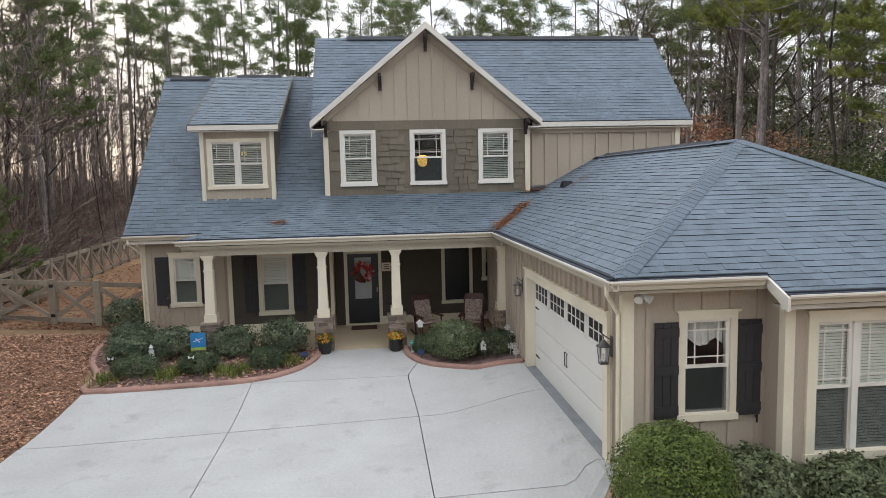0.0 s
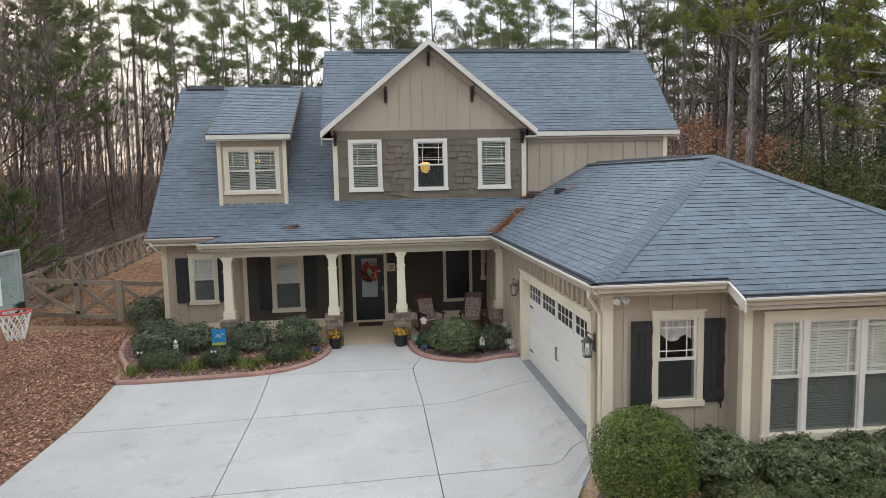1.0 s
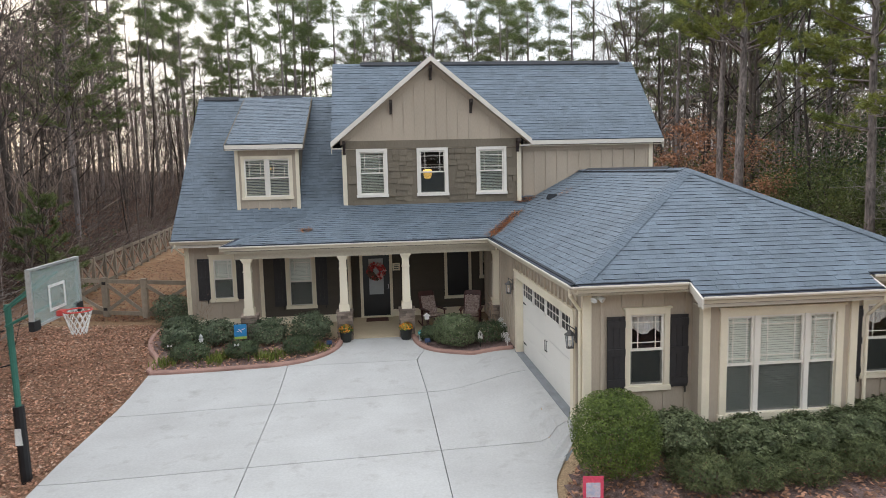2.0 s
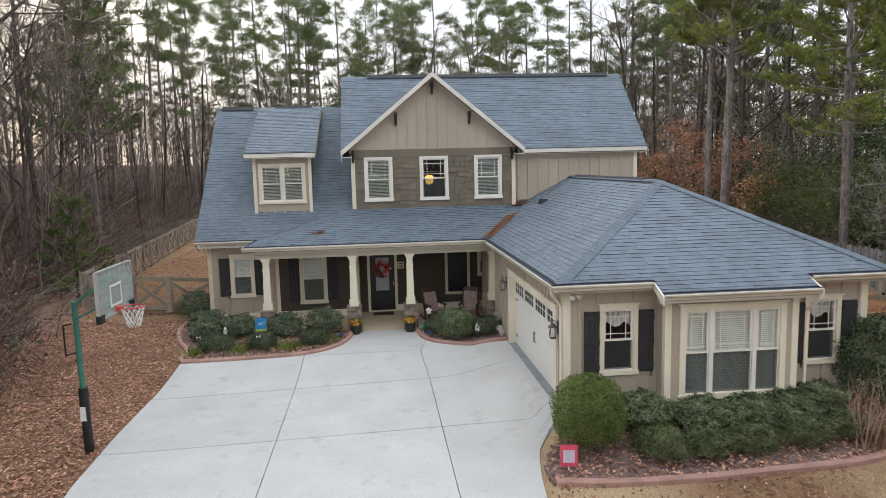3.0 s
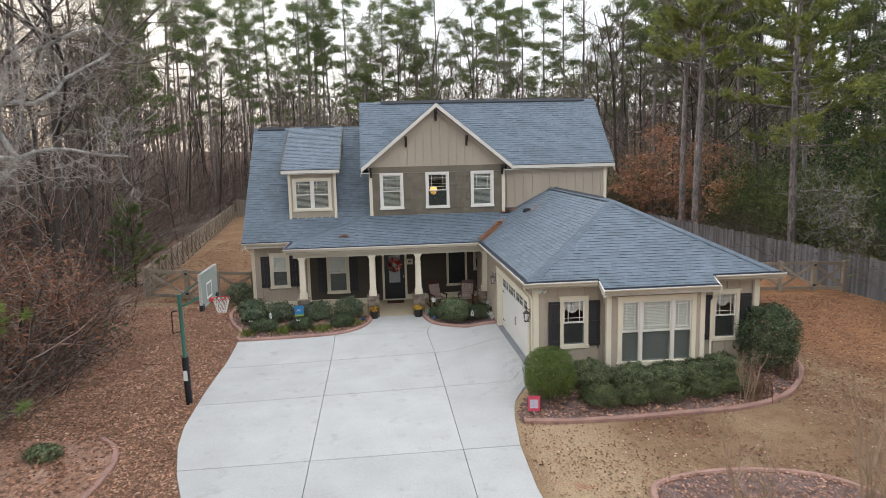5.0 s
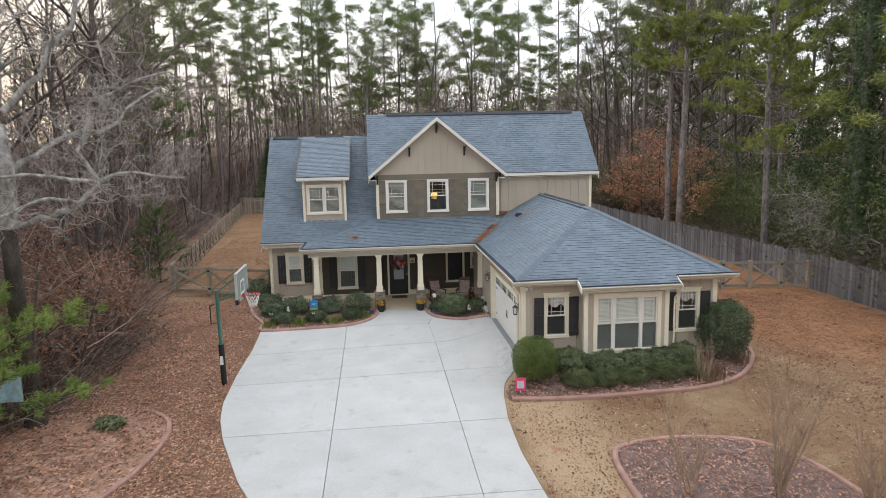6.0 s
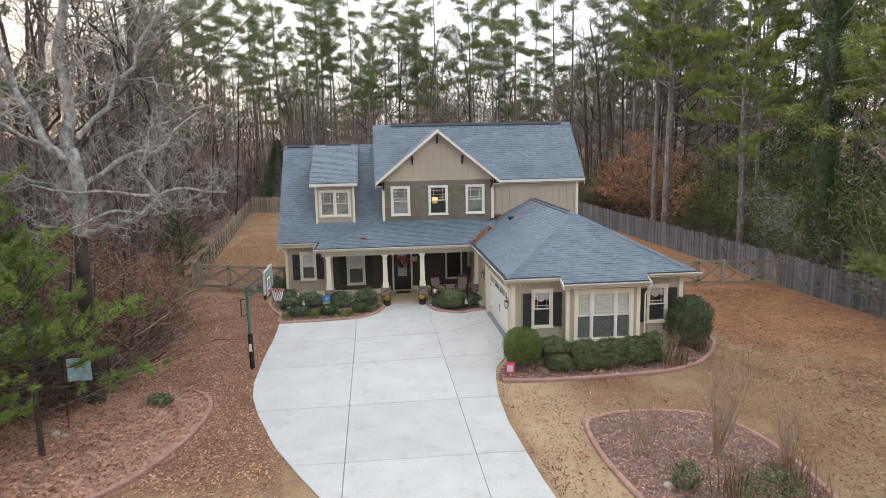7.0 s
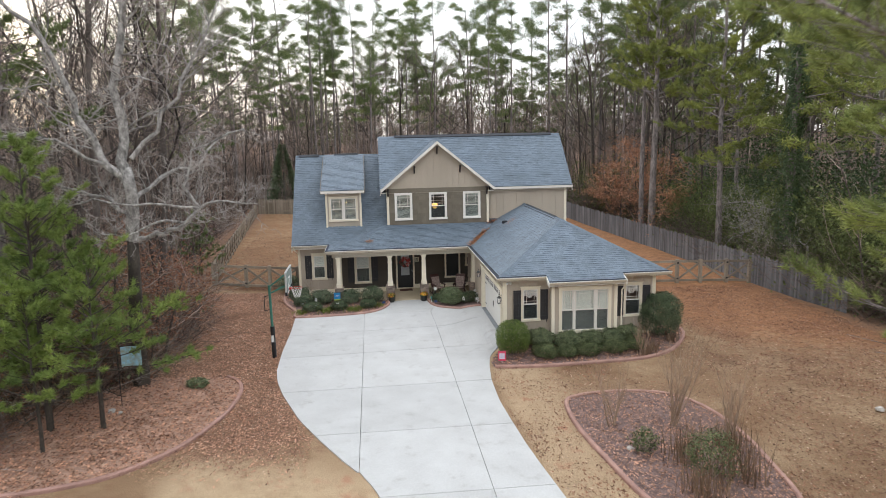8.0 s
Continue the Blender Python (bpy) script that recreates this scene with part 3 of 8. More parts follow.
def build_ground():
    xs = [-1500, -700, -300, -150, -100] + [-70 + 2.0 * i for i in range(27)] + [-16 + 0.4 * i for i in range(75)] + [14 + 1.0 * i for i in range(57)] + [100, 150, 300, 700, 1500]
    ys = [-1500, -700, -300, -120] + [-60 + 2.0 * i for i in range(15)] + [-30 + 0.4 * i for i in range(130)] + [22 + 1.5 * i for i in range(53)] + [140, 200, 300, 700, 1500]
    nx = len(xs)
    v = []
    for y in ys:
        for x in xs:
            z = ground_z(x, y) + 0.05 * noise.noise(Vector((x * 0.3, y * 0.3, 0))) * ease(0, 3, max(0, -6.6 - x) + max(0, x - 12) + max(0, y - 20))
            d = max(abs(x) - 45, 0) + max(y - 75, 0)
            if y < 17 and along(LEFT_EDGE, y) + 0.5 < x < along(RIGHT_EDGE, y) - 0.5:
                z -= 0.22
            v.append((x, y, z + 0.03 * min(d, 150)))
    f = [(j * nx + i, j * nx + i + 1, (j + 1) * nx + i + 1, (j + 1) * nx + i) for j in range(len(ys) - 1) for i in range(nx - 1)]
    me = bpy.data.meshes.new("ground")
    me.from_pydata(v, [], f)
    at = me.attributes.new("litter", "FLOAT", "POINT")
    at.data.foreach_set("value", [litter_amount(p[0], p[1]) for p in v])
    st = me.attributes.new("straw", "FLOAT", "POINT")
    st.data.foreach_set("value", [ease(8, 15, p[0]) * ease(2, 13, p[1] + 0.3 * (p[0] - 12)) * 0.95 if 0 < p[0] < 30 else 0.45 * ease(18, 21, p[1]) for p in v])
    sw = me.attributes.new("sward", "FLOAT", "POINT")
    sw.data.foreach_set("value", [max(ease(-9.5, -7.5, p[0]) * ease(0.5, -4.0, p[1] + 0.35 * (p[0] + 5)) * ease(3, 2, p[0]), 0.75 * ease(1.5, 2.5, p[0]) * ease(6.5, 3.5, p[0] + 0.1 * p[1])) for p in v])
    m = bpy.data.materials.new("ground_cover")
    m.use_nodes = True
    n, l = m.node_tree.nodes, m.node_tree.links
    b = n["Principled BSDF"]
    b.inputs["Roughness"].default_value = 0.95
    b.inputs["Specular IOR Level"].default_value = 0.15
    geo = n.new("ShaderNodeNewGeometry")

    def noise_node(scale, detail=5.0, rough=0.6):
        t = n.new("ShaderNodeTexNoise")
        t.inputs["Scale"].default_value, t.inputs["Detail"].default_value, t.inputs["Roughness"].default_value = scale, detail, rough
        l.new(geo.outputs["Position"], t.inputs["Vector"])
        return t.outputs["Fac"]

    def mixed(fac, c1, c2):
        x = n.new("ShaderNodeMixRGB")
        for s, c in ((1, c1), (2, c2)):
            if isinstance(c, tuple):
                x.inputs[s].default_value = (*c, 1)
            else:
                l.new(c, x.inputs[s])
        l.new(fac, x.inputs[0])
        return x.outputs[0]

    def ranged(src, a, c, lo=0.0, hi=1.0):
        r = n.new("ShaderNodeMapRange")
        for i, val in enumerate((a, c, lo, hi)):
            r.inputs[i + 1].default_value = val
        l.new(src, r.inputs[0])
        return r.outputs[0]

    def math_node(op, a, c):
        x = n.new("ShaderNodeMath")
        x.operation = op
        for i, s in enumerate((a, c)):
            if isinstance(s, float):
                x.inputs[i].default_value = s
            else:
                l.new(s, x.inputs[i])
        return x.outputs[0]

    wide, mid, fine = noise_node(0.35), noise_node(2.3), noise_node(28.0, 3.0)
    lawn = mixed(ranged(wide, 0.35, 0.65), (0.335, 0.235, 0.145), (0.225, 0.138, 0.08))
    lawn = mixed(ranged(mid, 0.5, 0.75), lawn, (0.22, 0.125, 0.072))
    a3 = n.new("ShaderNodeAttribute")
    a3.attribute_name = "sward"
    soil = mixed(ranged(noise_node(0.8, 4.0), 0.6, 0.68), (0.47, 0.35, 0.225), (0.43, 0.23, 0.15))
    pale = mixed(ranged(mid, 0.4, 0.75), soil, (0.36, 0.25, 0.155))
    lawn = mixed(ranged(math_node("ADD", a3.outputs["Fac"], math_node("MULTIPLY", math_node("SUBTRACT", mid, 0.5), 0.9)), 0.25, 0.8), lawn, pale)
    straw = mixed(ranged(mid, 0.35, 0.65), (0.38, 0.195, 0.1), (0.255, 0.13, 0.07))
    leaves = mixed(ranged(mid, 0.3, 0.7), (0.33, 0.195, 0.13), (0.2, 0.115, 0.078))
    leaves = mixed(ranged(noise_node(12.0, 2.0), 0.45, 0.7), leaves, (0.3, 0.2, 0.135))
    a1 = n.new("ShaderNodeAttribute")
    a1.attribute_name = "litter"
    a2 = n.new("ShaderNodeAttribute")
    a2.attribute_name = "straw"
    jitter = math_node("MULTIPLY", math_node("SUBTRACT", mid, 0.5), 1.3)
    f2 = ranged(math_node("ADD", a2.outputs["Fac"], jitter), 0.25, 0.8)
    f1 = ranged(math_node("ADD", a1.outputs["Fac"], jitter), 0.3, 0.75)
    base = mixed(f1, mixed(f2, lawn, straw), leaves)
    sc = n.new("ShaderNodeVectorMath")
    sc.operation = "SCALE"
    l.new(base, sc.inputs[0])
    l.new(ranged(fine, 0.25, 0.75, 0.5, 1.5), sc.inputs["Scale"])
    l.new(sc.outputs[0], b.inputs["Base Color"])
    bp = n.new("ShaderNodeBump")
    bp.inputs["Strength"].default_value, bp.inputs["Distance"].default_value = 0.7, 0.05
    l.new(fine, bp.inputs["Height"])
    l.new(bp.outputs[0], b.inputs["Normal"])
    me.materials.append(m)
    me.polygons.foreach_set("use_smooth", [True] * len(me.polygons))
    tagged(new("ground", me), "brown leaf litter and dormant tan lawn on gently sloping ground", "ground", kind="structure")


def build_drive():
    drive = thing("driveway", "pale grey concrete driveway with saw-cut joints, widening towards the garage", "driveway", kind="structure")
    cols = [(-9.0, -3.021), (-3.005, 0.562), (0.578, 4.0)]
    rows = [(-30, -22.1), (-22, -15.1), (-15, -8.1), (-8.08, -4.2), (-4.18, -0.2), (-0.18, 3.735), (3.76, 7.925), (7.95, 11.295), (11.32, 16.0)]

    def slant(r, x):
        """The cross joints lie a little aslant near the house."""
        return r + 0.075 * ease(0.0, 11.3, r) * (x + 3.0)

    def kink(x, y):
        """The joint beside the walk turns aside where it meets the edging."""
        return x + (0.36 * max(0.0, y - 13.85) - 0.09 * ease(11.4, 13.85, y)) * max(0.0, 1 - abs(x - 0.57) / 1.6)
    slabs = [(r, c) for r in rows[:-1] for c in cols] + [(rows[-1], cols[0]), ((11.32, 13.79), cols[1]), ((13.805, 16.0), cols[1]), (rows[-1], cols[2])]
    for (r0, r1), (c0, c1) in slabs:
        g = Geo()
        lines = []
        if r0 < 11.31:
            steps = max(2, int((r1 - r0) / 0.35))
            for i in range(steps + 1):
                y = r0 + (r1 - r0) * i / steps
                a, c = max(c0, along(LEFT_EDGE, y)), min(c1, along(RIGHT_EDGE, y))
                if c - a > 0.02:
                    lines.append([(a + (c - a) * k / 16, slant(y, a + (c - a) * k / 16)) for k in range(17)])
        else:
            a, c = max(c0, -6.56), min(c1, 3.2)
            steps = max(4, int((c - a) / 0.12))
            for i in range(steps + 1):
                x = a + (c - a) * i / steps
                y0 = 13.805 if r0 > 13 else slant(r0, x)
                y1 = 13.79 if r1 < 14 else along(TOP_EDGE, x)
                if r0 > 13 and y1 < y0 + 0.02:
                    continue
                lines.append([(kink(x, y1 + (y0 - y1) * k / 16), y1 + (y0 - y1) * k / 16) for k in range(17)])
        if len(lines) < 2:
            continue
        for row in lines:
            g.v.extend((x, y, ground_z(x, y) + 0.035) for x, y in row)
            g.v.append((*row[0], -0.3))
            g.v.append((*row[-1], -0.3))
        for i in range(len(lines) - 1):
            o, q = i * 19, (i + 1) * 19
            g.f.extend((o + k, o + k + 1, q + k + 1, q + k) for k in range(16))
            g.f.append((o, q, q + 17, o + 17))
            g.f.append((o + 16, o + 18, q + 18, q + 16))
        for o in (0, (len(lines) - 1) * 19):
            g.f.append(tuple(o + k for k in range(17)) + (o + 18, o + 17))
        part("slab", g, M["concrete"], drive)
    under = Geo()
    for i in range(120):
        ya, yb = -30 + 0.365 * i, -30 + 0.365 * (i + 1)
        row = []
        for y in (ya, yb):
            row.append([(x, y, ground_z(x, y) - 0.1) for x in np.linspace(along(LEFT_EDGE, y) + 0.1, min(3.1, along(RIGHT_EDGE, y) - 0.1), 25)])
        for k in range(24):
            under.face(row[0][k], row[0][k + 1], row[1][k + 1], row[1][k])
    part("joint_filler", under, M["drain"], drive, "dark filler in the joints")


def flat_bed(name, poly, label, mat, lift=0.06, cell=0.18):
    """A sheet of mulch that follows the ground inside an outline."""
    g = Geo()
    x0, x1 = min(p[0] for p in poly), max(p[0] for p in poly)
    y0, y1 = min(p[1] for p in poly), max(p[1] for p in poly)
    ids = {}

    def vid(i, j):
        if (i, j) not in ids:
            x, y = x0 + i * cell, y0 + j * cell
            ids[i, j] = len(g.v)
            g.v.append((x, y, ground_z(x, y) + lift + 0.035 * noise.noise(Vector((x * 2.2, y * 2.2, 3)))))
        return ids[i, j]
    for i in range(int((x1 - x0) / cell) + 1):
        for j in range(int((y1 - y0) / cell) + 1):
            if inside(poly, x0 + (i + 0.5) * cell, y0 + (j + 0.5) * cell):
                g.f.append((vid(i, j), vid(i + 1, j), vid(i + 1, j + 1), vid(i, j + 1)))
    return solid(name, g, mat, label, "garden bed", kind="structure", smooth=True)


def edging(line, label, closed=False, width=0.15, high=0.12):
    w = width / 2
    prof = [(-w, -0.08), (-w, high * 0.7), (-w * 0.6, high), (w * 0.6, high), (w, high * 0.7), (w, -0.08)]
    path = [(x, y, ground_z(x, y)) for x, y in line]
    return solid("garden_edging", Geo().sweep(path, prof, closed), M["curb"], label, "garden edging", "garden edgings")


build_ground()
build_drive()
flat_bed("mulch_bed", BED_WEST + [(-1.68, 16.0), (-6.7, 18.5), (-6.7, 20.5), (-7.6, 20.5)], "dark mulch bed along the porch", M["mulch"])
flat_bed("mulch_bed", BED_EAST + [(3.2, 16.0), (0.5, 16.0)], "dark mulch bed between porch and garage", M["mulch"])
flat_bed("mulch_bed", BED_FRONT + [(10.0, 9.6), (10.0, 7.5), (3.2, 7.5), (2.55, 6.4), (2.28, 5.6)], "brown mulch bed in front of the garage wing", M["mulch"])
flat_bed("mulch_bed", ISLAND, "leaf-strewn island bed on the lawn", M["mulch"])
flat_bed("mulch_bed", BED_LEFT + [(-15, 5.5)], "leaf-strewn bed at the edge of the woods", M["leafbed"])
edging(BED_WEST, "curved reddish concrete edging round the porch bed")
edging(BED_EAST, "curved reddish concrete edging beside the garage")
edging(BED_FRONT, "long reddish concrete edging round the front hedge bed")
edging(ISLAND, "reddish concrete edging round the island bed", True)
edging(BED_LEFT, "reddish concrete edging at the edge of the woods")
g = Geo()
for i in range(20):
    ya, yb = 8.25 + 0.265 * i, 8.25 + 0.265 * (i + 1)
    g.slab([(3.14, ya, ground_z(3.14, ya) + 0.05), (3.34, ya, 0.42), (3.34, yb, 0.42), (3.14, yb, ground_z(3.14, yb) + 0.05)], (0, 0, -0.05))
solid("garage_apron", g, M["drain"], "grey strip of rough concrete along the garage door", "apron", kind="structure")

# ---- house ----
house = thing("house", "two-storey tan and brown craftsman house with blue-grey shingle roofs", "house")
WOODEN = (-6.75, -1.5, 4.42, 9.24)
Y_WING, Y_ENTRY, Y_GABLE, Y_MAIN, Y_GAR, Y_BAY = 18.5, 19.0, 18.52, 18.95, 7.55, 7.05
X_GAR, X_GAR_E = 3.2, 10.0


def wall_panel(mat, u0, u1, z0, z1, holes, axis, plane, thick, label, outline=None):
    """A wall with real openings. axis y: the wall runs along x and faces -y at y = plane; axis x: runs along y and faces -x."""
    us = sorted({u0, u1, *[h[0] for h in holes], *[h[1] for h in holes]})
    zs = sorted({z0, z1, *[h[2] for h in holes], *[h[3] for h in holes]})
    nu, nz = len(us) - 1, len(zs) - 1

    def full(i, j):
        if not (0 <= i < nu and 0 <= j < nz):
            return False
        cu, cz = (us[i] + us[i + 1]) / 2, (zs[j] + zs[j + 1]) / 2
        return not any(h[0] < cu < h[1] and h[2] < cz < h[3] for h in holes)
    g = Geo()
    ids = {}

    def vid(i, j, k):
        if (i, j, k) not in ids:
            ids[i, j, k] = len(g.v)
            d = plane + thick * k
            g.v.append((us[i], d, zs[j]) if axis == "y" else (d, us[i], zs[j]))
        return ids[i, j, k]
    for i in range(nu):
        for j in range(nz):
            if full(i, j):
                c = [(i, j), (i + 1, j), (i + 1, j + 1), (i, j + 1)]
                g.f.append(tuple(vid(*q, 0) for q in c))
                g.f.append(tuple(vid(*q, 1) for q in c[::-1]))
                for (p, q), (di, dj) in zip(((c[0], c[1]), (c[1], c[2]), (c[2], c[3]), (c[3], c[0])), ((0, -1), (1, 0), (0, 1), (-1, 0))):
                    if not full(i + di, j + dj):
                        g.f.append((vid(*q, 0), vid(*p, 0), vid(*p, 1), vid(*q, 1)))
    return part("wall", g, mat, house, label)


def batten_rows(wall, u0, u1, step, zlow, ztop, holes, axis, plane, mat, wide=0.06, deep=0.04):
    """Vertical battens, each cut where an opening is."""
    k = int((u1 - u0) / step)
    for i in range(k + 1):
        u = u0 + step * i + (u1 - u0 - k * step) / 2
        lo, hi = zlow(u), ztop(u)
        spans = [(lo, hi)]
        for h in holes:
            if h[0] - 0.12 < u < h[1] + 0.12:
                spans = [s for a, b in spans for s in ((a, min(b, h[2] - 0.1)), (max(a, h[3] + 0.1), b)) if s[1] - s[0] > 0.08]
        for a, b in spans:
            if b - a < 0.06:
                continue
            g = box(u - wide / 2, u + wide / 2, plane - deep, plane, a, b) if axis == "y" else box(plane - deep, plane, u - wide / 2, u + wide / 2, a, b)
            part("batten", g, mat, wall)


def board(x0, x1, y0, y1, z0, z1, name="corner_board", mat="cream", label="cream painted corner board"):
    return part(name, box(x0, x1, y0, y1, z0, z1), M[mat], house, label)


def window(x, y, z0, w, h, turn=0.0, trim=0.1, lites="prairie", leaves=1, blind=(1, 1), head=True, screen=True, shut=False, sash_mat="white", trim_mat="cream", blind_mat="blind"):
    """A double-hung window unit in its casing; (x, y, z0) is the middle of the casing's foot, in the wall's face."""
    g = Geo()
    a = w / 2
    g.prism([(-a, 0), (-a, h), (a, h), (a, 0), (a - trim, 0), (a - trim, h - trim), (-a + trim, h - trim), (-a + trim, 0)], "y", -0.045, 0.06)
    win = part("window", g, M[trim_mat], house, "white double-hung window in a cream casing")
    win.matrix_basis = pose(x, y, z0, 0, 0, turn)
    if head:
        part("head_cap", box(-a - 0.03, a + 0.03, -0.075, 0.0, h + 0.001, h + 0.036), M[trim_mat], win)
    part("sill", box(-a - 0.02, a + 0.02, -0.07, 0.06, -0.012, trim * 0.8), M[trim_mat], win)
    x0, x1, b0, b1 = -a + trim, a - trim, trim * 0.8, h - trim
    lw = (x1 - x0) / leaves if isinstance(leaves, int) else None
    edges = [x0 + lw * i for i in range(leaves + 1)] if lw else [x0 + (x1 - x0) * t for t in leaves]
    mid = (b0 + b1) / 2
    fr = 0.045
    for i in range(len(edges) - 1):
        e0, e1 = edges[i], edges[i + 1]
        if i:
            part("mullion", box(e0 - 0.045, e0 + 0.045, -0.03, 0.06, b0, b1), M[sash_mat], win)
        c0, c1 = e0 + (0.045 if i else 0), e1 - (0.045 if i < len(edges) - 2 else 0)
        for s, (s0, s1, dy) in enumerate(((b0, mid + 0.02, 0.02), (mid - 0.02, b1, 0.0))):
            g = Geo()
            g.box(c0, c0 + fr, dy, dy + 0.04, s0, s1).box(c1 - fr, c1, dy, dy + 0.04, s0, s1)
            g.box(c0 + fr, c1 - fr, dy, dy + 0.04, s0, s0 + fr).box(c0 + fr, c1 - fr, dy, dy + 0.04, s1 - fr, s1)
            part("sash", g, M[sash_mat], win)
            pane = part("pane", box(c0 + fr, c1 - fr, dy + 0.018, dy + 0.022, s0 + fr, s1 - fr), M["glass"], win)
            pane.visible_shadow = False
            if s == 0 and screen:
                part("insect_screen", box(c0 + fr * 0.5, c1 - fr * 0.5, dy - 0.012, dy - 0.008, s0 + fr * 0.5, s1 - fr * 0.4), M["screen"], win, "grey half insect screen").visible_shadow = False
            if s == 1 and lites:
                g = Geo()
                k0, k1, l0, l1 = c0 + fr, c1 - fr, s0 + fr, s1 - fr
                mw = 0.018
                inset = min(0.13, (k1 - k0) * 0.2)
                bars = [k0 + inset, k1 - inset] if lites == "prairie" else [(k0 + k1) / 2]
                for u in bars:
                    g.box(u - mw / 2, u + mw / 2, dy + 0.008, dy + 0.017, l0, l1)
                for u in ([l0 + inset, l1 - inset] if lites == "prairie" else [(l0 + l1) / 2]):
                    g.box(k0, k1, dy + 0.007, dy + 0.016, u - mw / 2, u + mw / 2)
                part("muntin", g, M[sash_mat], win)
        lo = b0 if blind[0] else (mid if blind[1] else None)
        hi = b1
        if lo is not None and (blind[0] or blind[1]):
            g = Geo()
            t = lo + 0.03
            while t < hi - 0.02:
                rise, back = (0.042, 0.01) if shut else (0.034, 0.026)
                g.face((c0 + 0.02, 0.074 + back, t), (c1 - 0.02, 0.074 + back, t), (c1 - 0.02, 0.074, t + rise), (c0 + 0.02, 0.074, t + rise))
                t += 0.044 if shut else 0.052
            g.box(c0 + 0.03, c1 - 0.03, 0.08, 0.12, hi - 0.05, hi)
            part("blind", g, M[blind_mat], win, "closed pale slatted blind")
    part("reveal", Geo().box(-a + trim - 0.01, -a + trim, 0.06, 0.16, b0, b1).box(a - trim, a - trim + 0.01, 0.06, 0.16, b0, b1).box(-a + trim, a - trim, 0.06, 0.16, b1, b1 + 0.01).box(-a + trim, a - trim, 0.06, 0.16, b0 - 0.01, b0), M["white"], win)
    return win


def shutter(x, y, z0, w, h, turn=0.0):
    """A board-and-batten shutter with cross rails and an iron holdback."""
    sh = thing("shutter", "dark charcoal board-and-batten shutter fixed beside a window", "shutter", (x, y, z0), turn, "shutters")
    n = 3
    for i in range(n):
        a = -w / 2 + w * i / n
        part("board", box(a + 0.003, a + w / n - 0.003, -0.03, 0, 0, h), M["shutter"], sh)
    for z in (0.06, h * 0.5 - 0.05, h - 0.2):
        part("rail", box(-w / 2 + 0.004, w / 2 - 0.004, -0.055, -0.03, z, z + 0.13), M["shutter"], sh)
    part("holdback", Geo().rod((w * 0.3, -0.02, -0.02), (w * 0.3, -0.07, -0.04), 0.012, n=6).rod((w * 0.3, -0.07, -0.1), (w * 0.3, -0.07, 0.02), 0.014, n=6), M["iron"], sh, "black iron holdback")
    return sh


def hole(x, z0, w, h, trim=0.1):
    return (x - w / 2 + trim * 0.6, x + w / 2 - trim * 0.6, z0 + trim * 0.5, z0 + h - trim * 0.6)


WIN_WING = (-5.6, 1.2, 0.86, 1.53)
WIN_MID = (-3.08, 0.86, 0.99, 1.84)
WIN_SCREEN = (2.28, 0.9, 0.95, 1.8)
WIN_SIDE = (3.5, 1.57, 0.9, 1.15)
WIN_UP = [(-0.58, 4.53, 1.03, 1.59), (1.44, 4.53, 1.05, 1.59), (3.44, 4.53, 1.03, 1.59)]
WIN_GAR = (4.36, 1.22, 0.85, 1.52)
WIN_GAR_E = (9.0, 1.22, 0.85, 1.52)
WIN_BAY = (6.66, 0.745, 2.34, 2.03)
WIN_DORM = (-4.08, 4.53, 1.68, 1.44)

# left wing, tan boards to the trim post, brown boards under the porch
h_w = hole(*WIN_WING)
w = wall_panel(M["batten"], -6.75, -4.36, 0.3, 3.2, [h_w], "y", Y_WING, 0.16, "tan board-and-batten wall of the wing")
batten_rows(w, -6.6, -4.45, 0.4, lambda u: 0.62, lambda u: 3.15, [(h_w[0], h_w[1], h_w[2], h_w[3])], "y", Y_WING, M["batten"])
part("skirt", box(-6.78, -1.46, Y_WING - 0.03, Y_WING, 0.3, 0.6), M["cream"], house, "cream painted foundation band")
h_m = hole(*WIN_MID)
wm = wall_panel(M["lap"], -4.36, -1.45, 0.3, 3.3, [h_m], "y", Y_WING, 0.16, "brown lap-sided porch wall")
DOOR = (-1.08, -0.06, 0.34, 2.56)
h_s, h_e = hole(*WIN_SCREEN), hole(*WIN_SIDE)
we = wall_panel(M["lap"], -1.45, 4.3, 0.3, 3.4, [DOOR, h_s, h_e], "y", Y_ENTRY, 0.16, "brown lap-sided entry wall")
part("skirt", box(-0.05, 3.2, Y_ENTRY - 0.03, Y_ENTRY, 0.3, 0.58), M["cream"], house, "cream painted foundation band")
part("wall", box(-1.6, -1.45, Y_WING + 0.16, Y_ENTRY + 0.16, 0.3, 3.4), M["lap"], house, "brown return wall beside the entry")


def lap_rows(wall, u0, u1, z0, z1, holes, plane):
    z = z0
    while z < z1:
        spans = [(u0, u1)]
        for h in holes:
            if h[2] - 0.1 < z + 0.08 < h[3] + 0.1:
                spans = [s for a, b in spans for s in ((a, min(b, h[0] - 0.04)), (max(a, h[1] + 0.04), b)) if s[1] - s[0] > 0.04]
        for a, b in spans:
            g = Geo().prism([(plane - 0.022, z), (plane, z), (plane, z + 0.165), (plane - 0.004, z + 0.165)], "x", a, b)
            part("siding_board", g, M["lap"], wall)
        z += 0.16


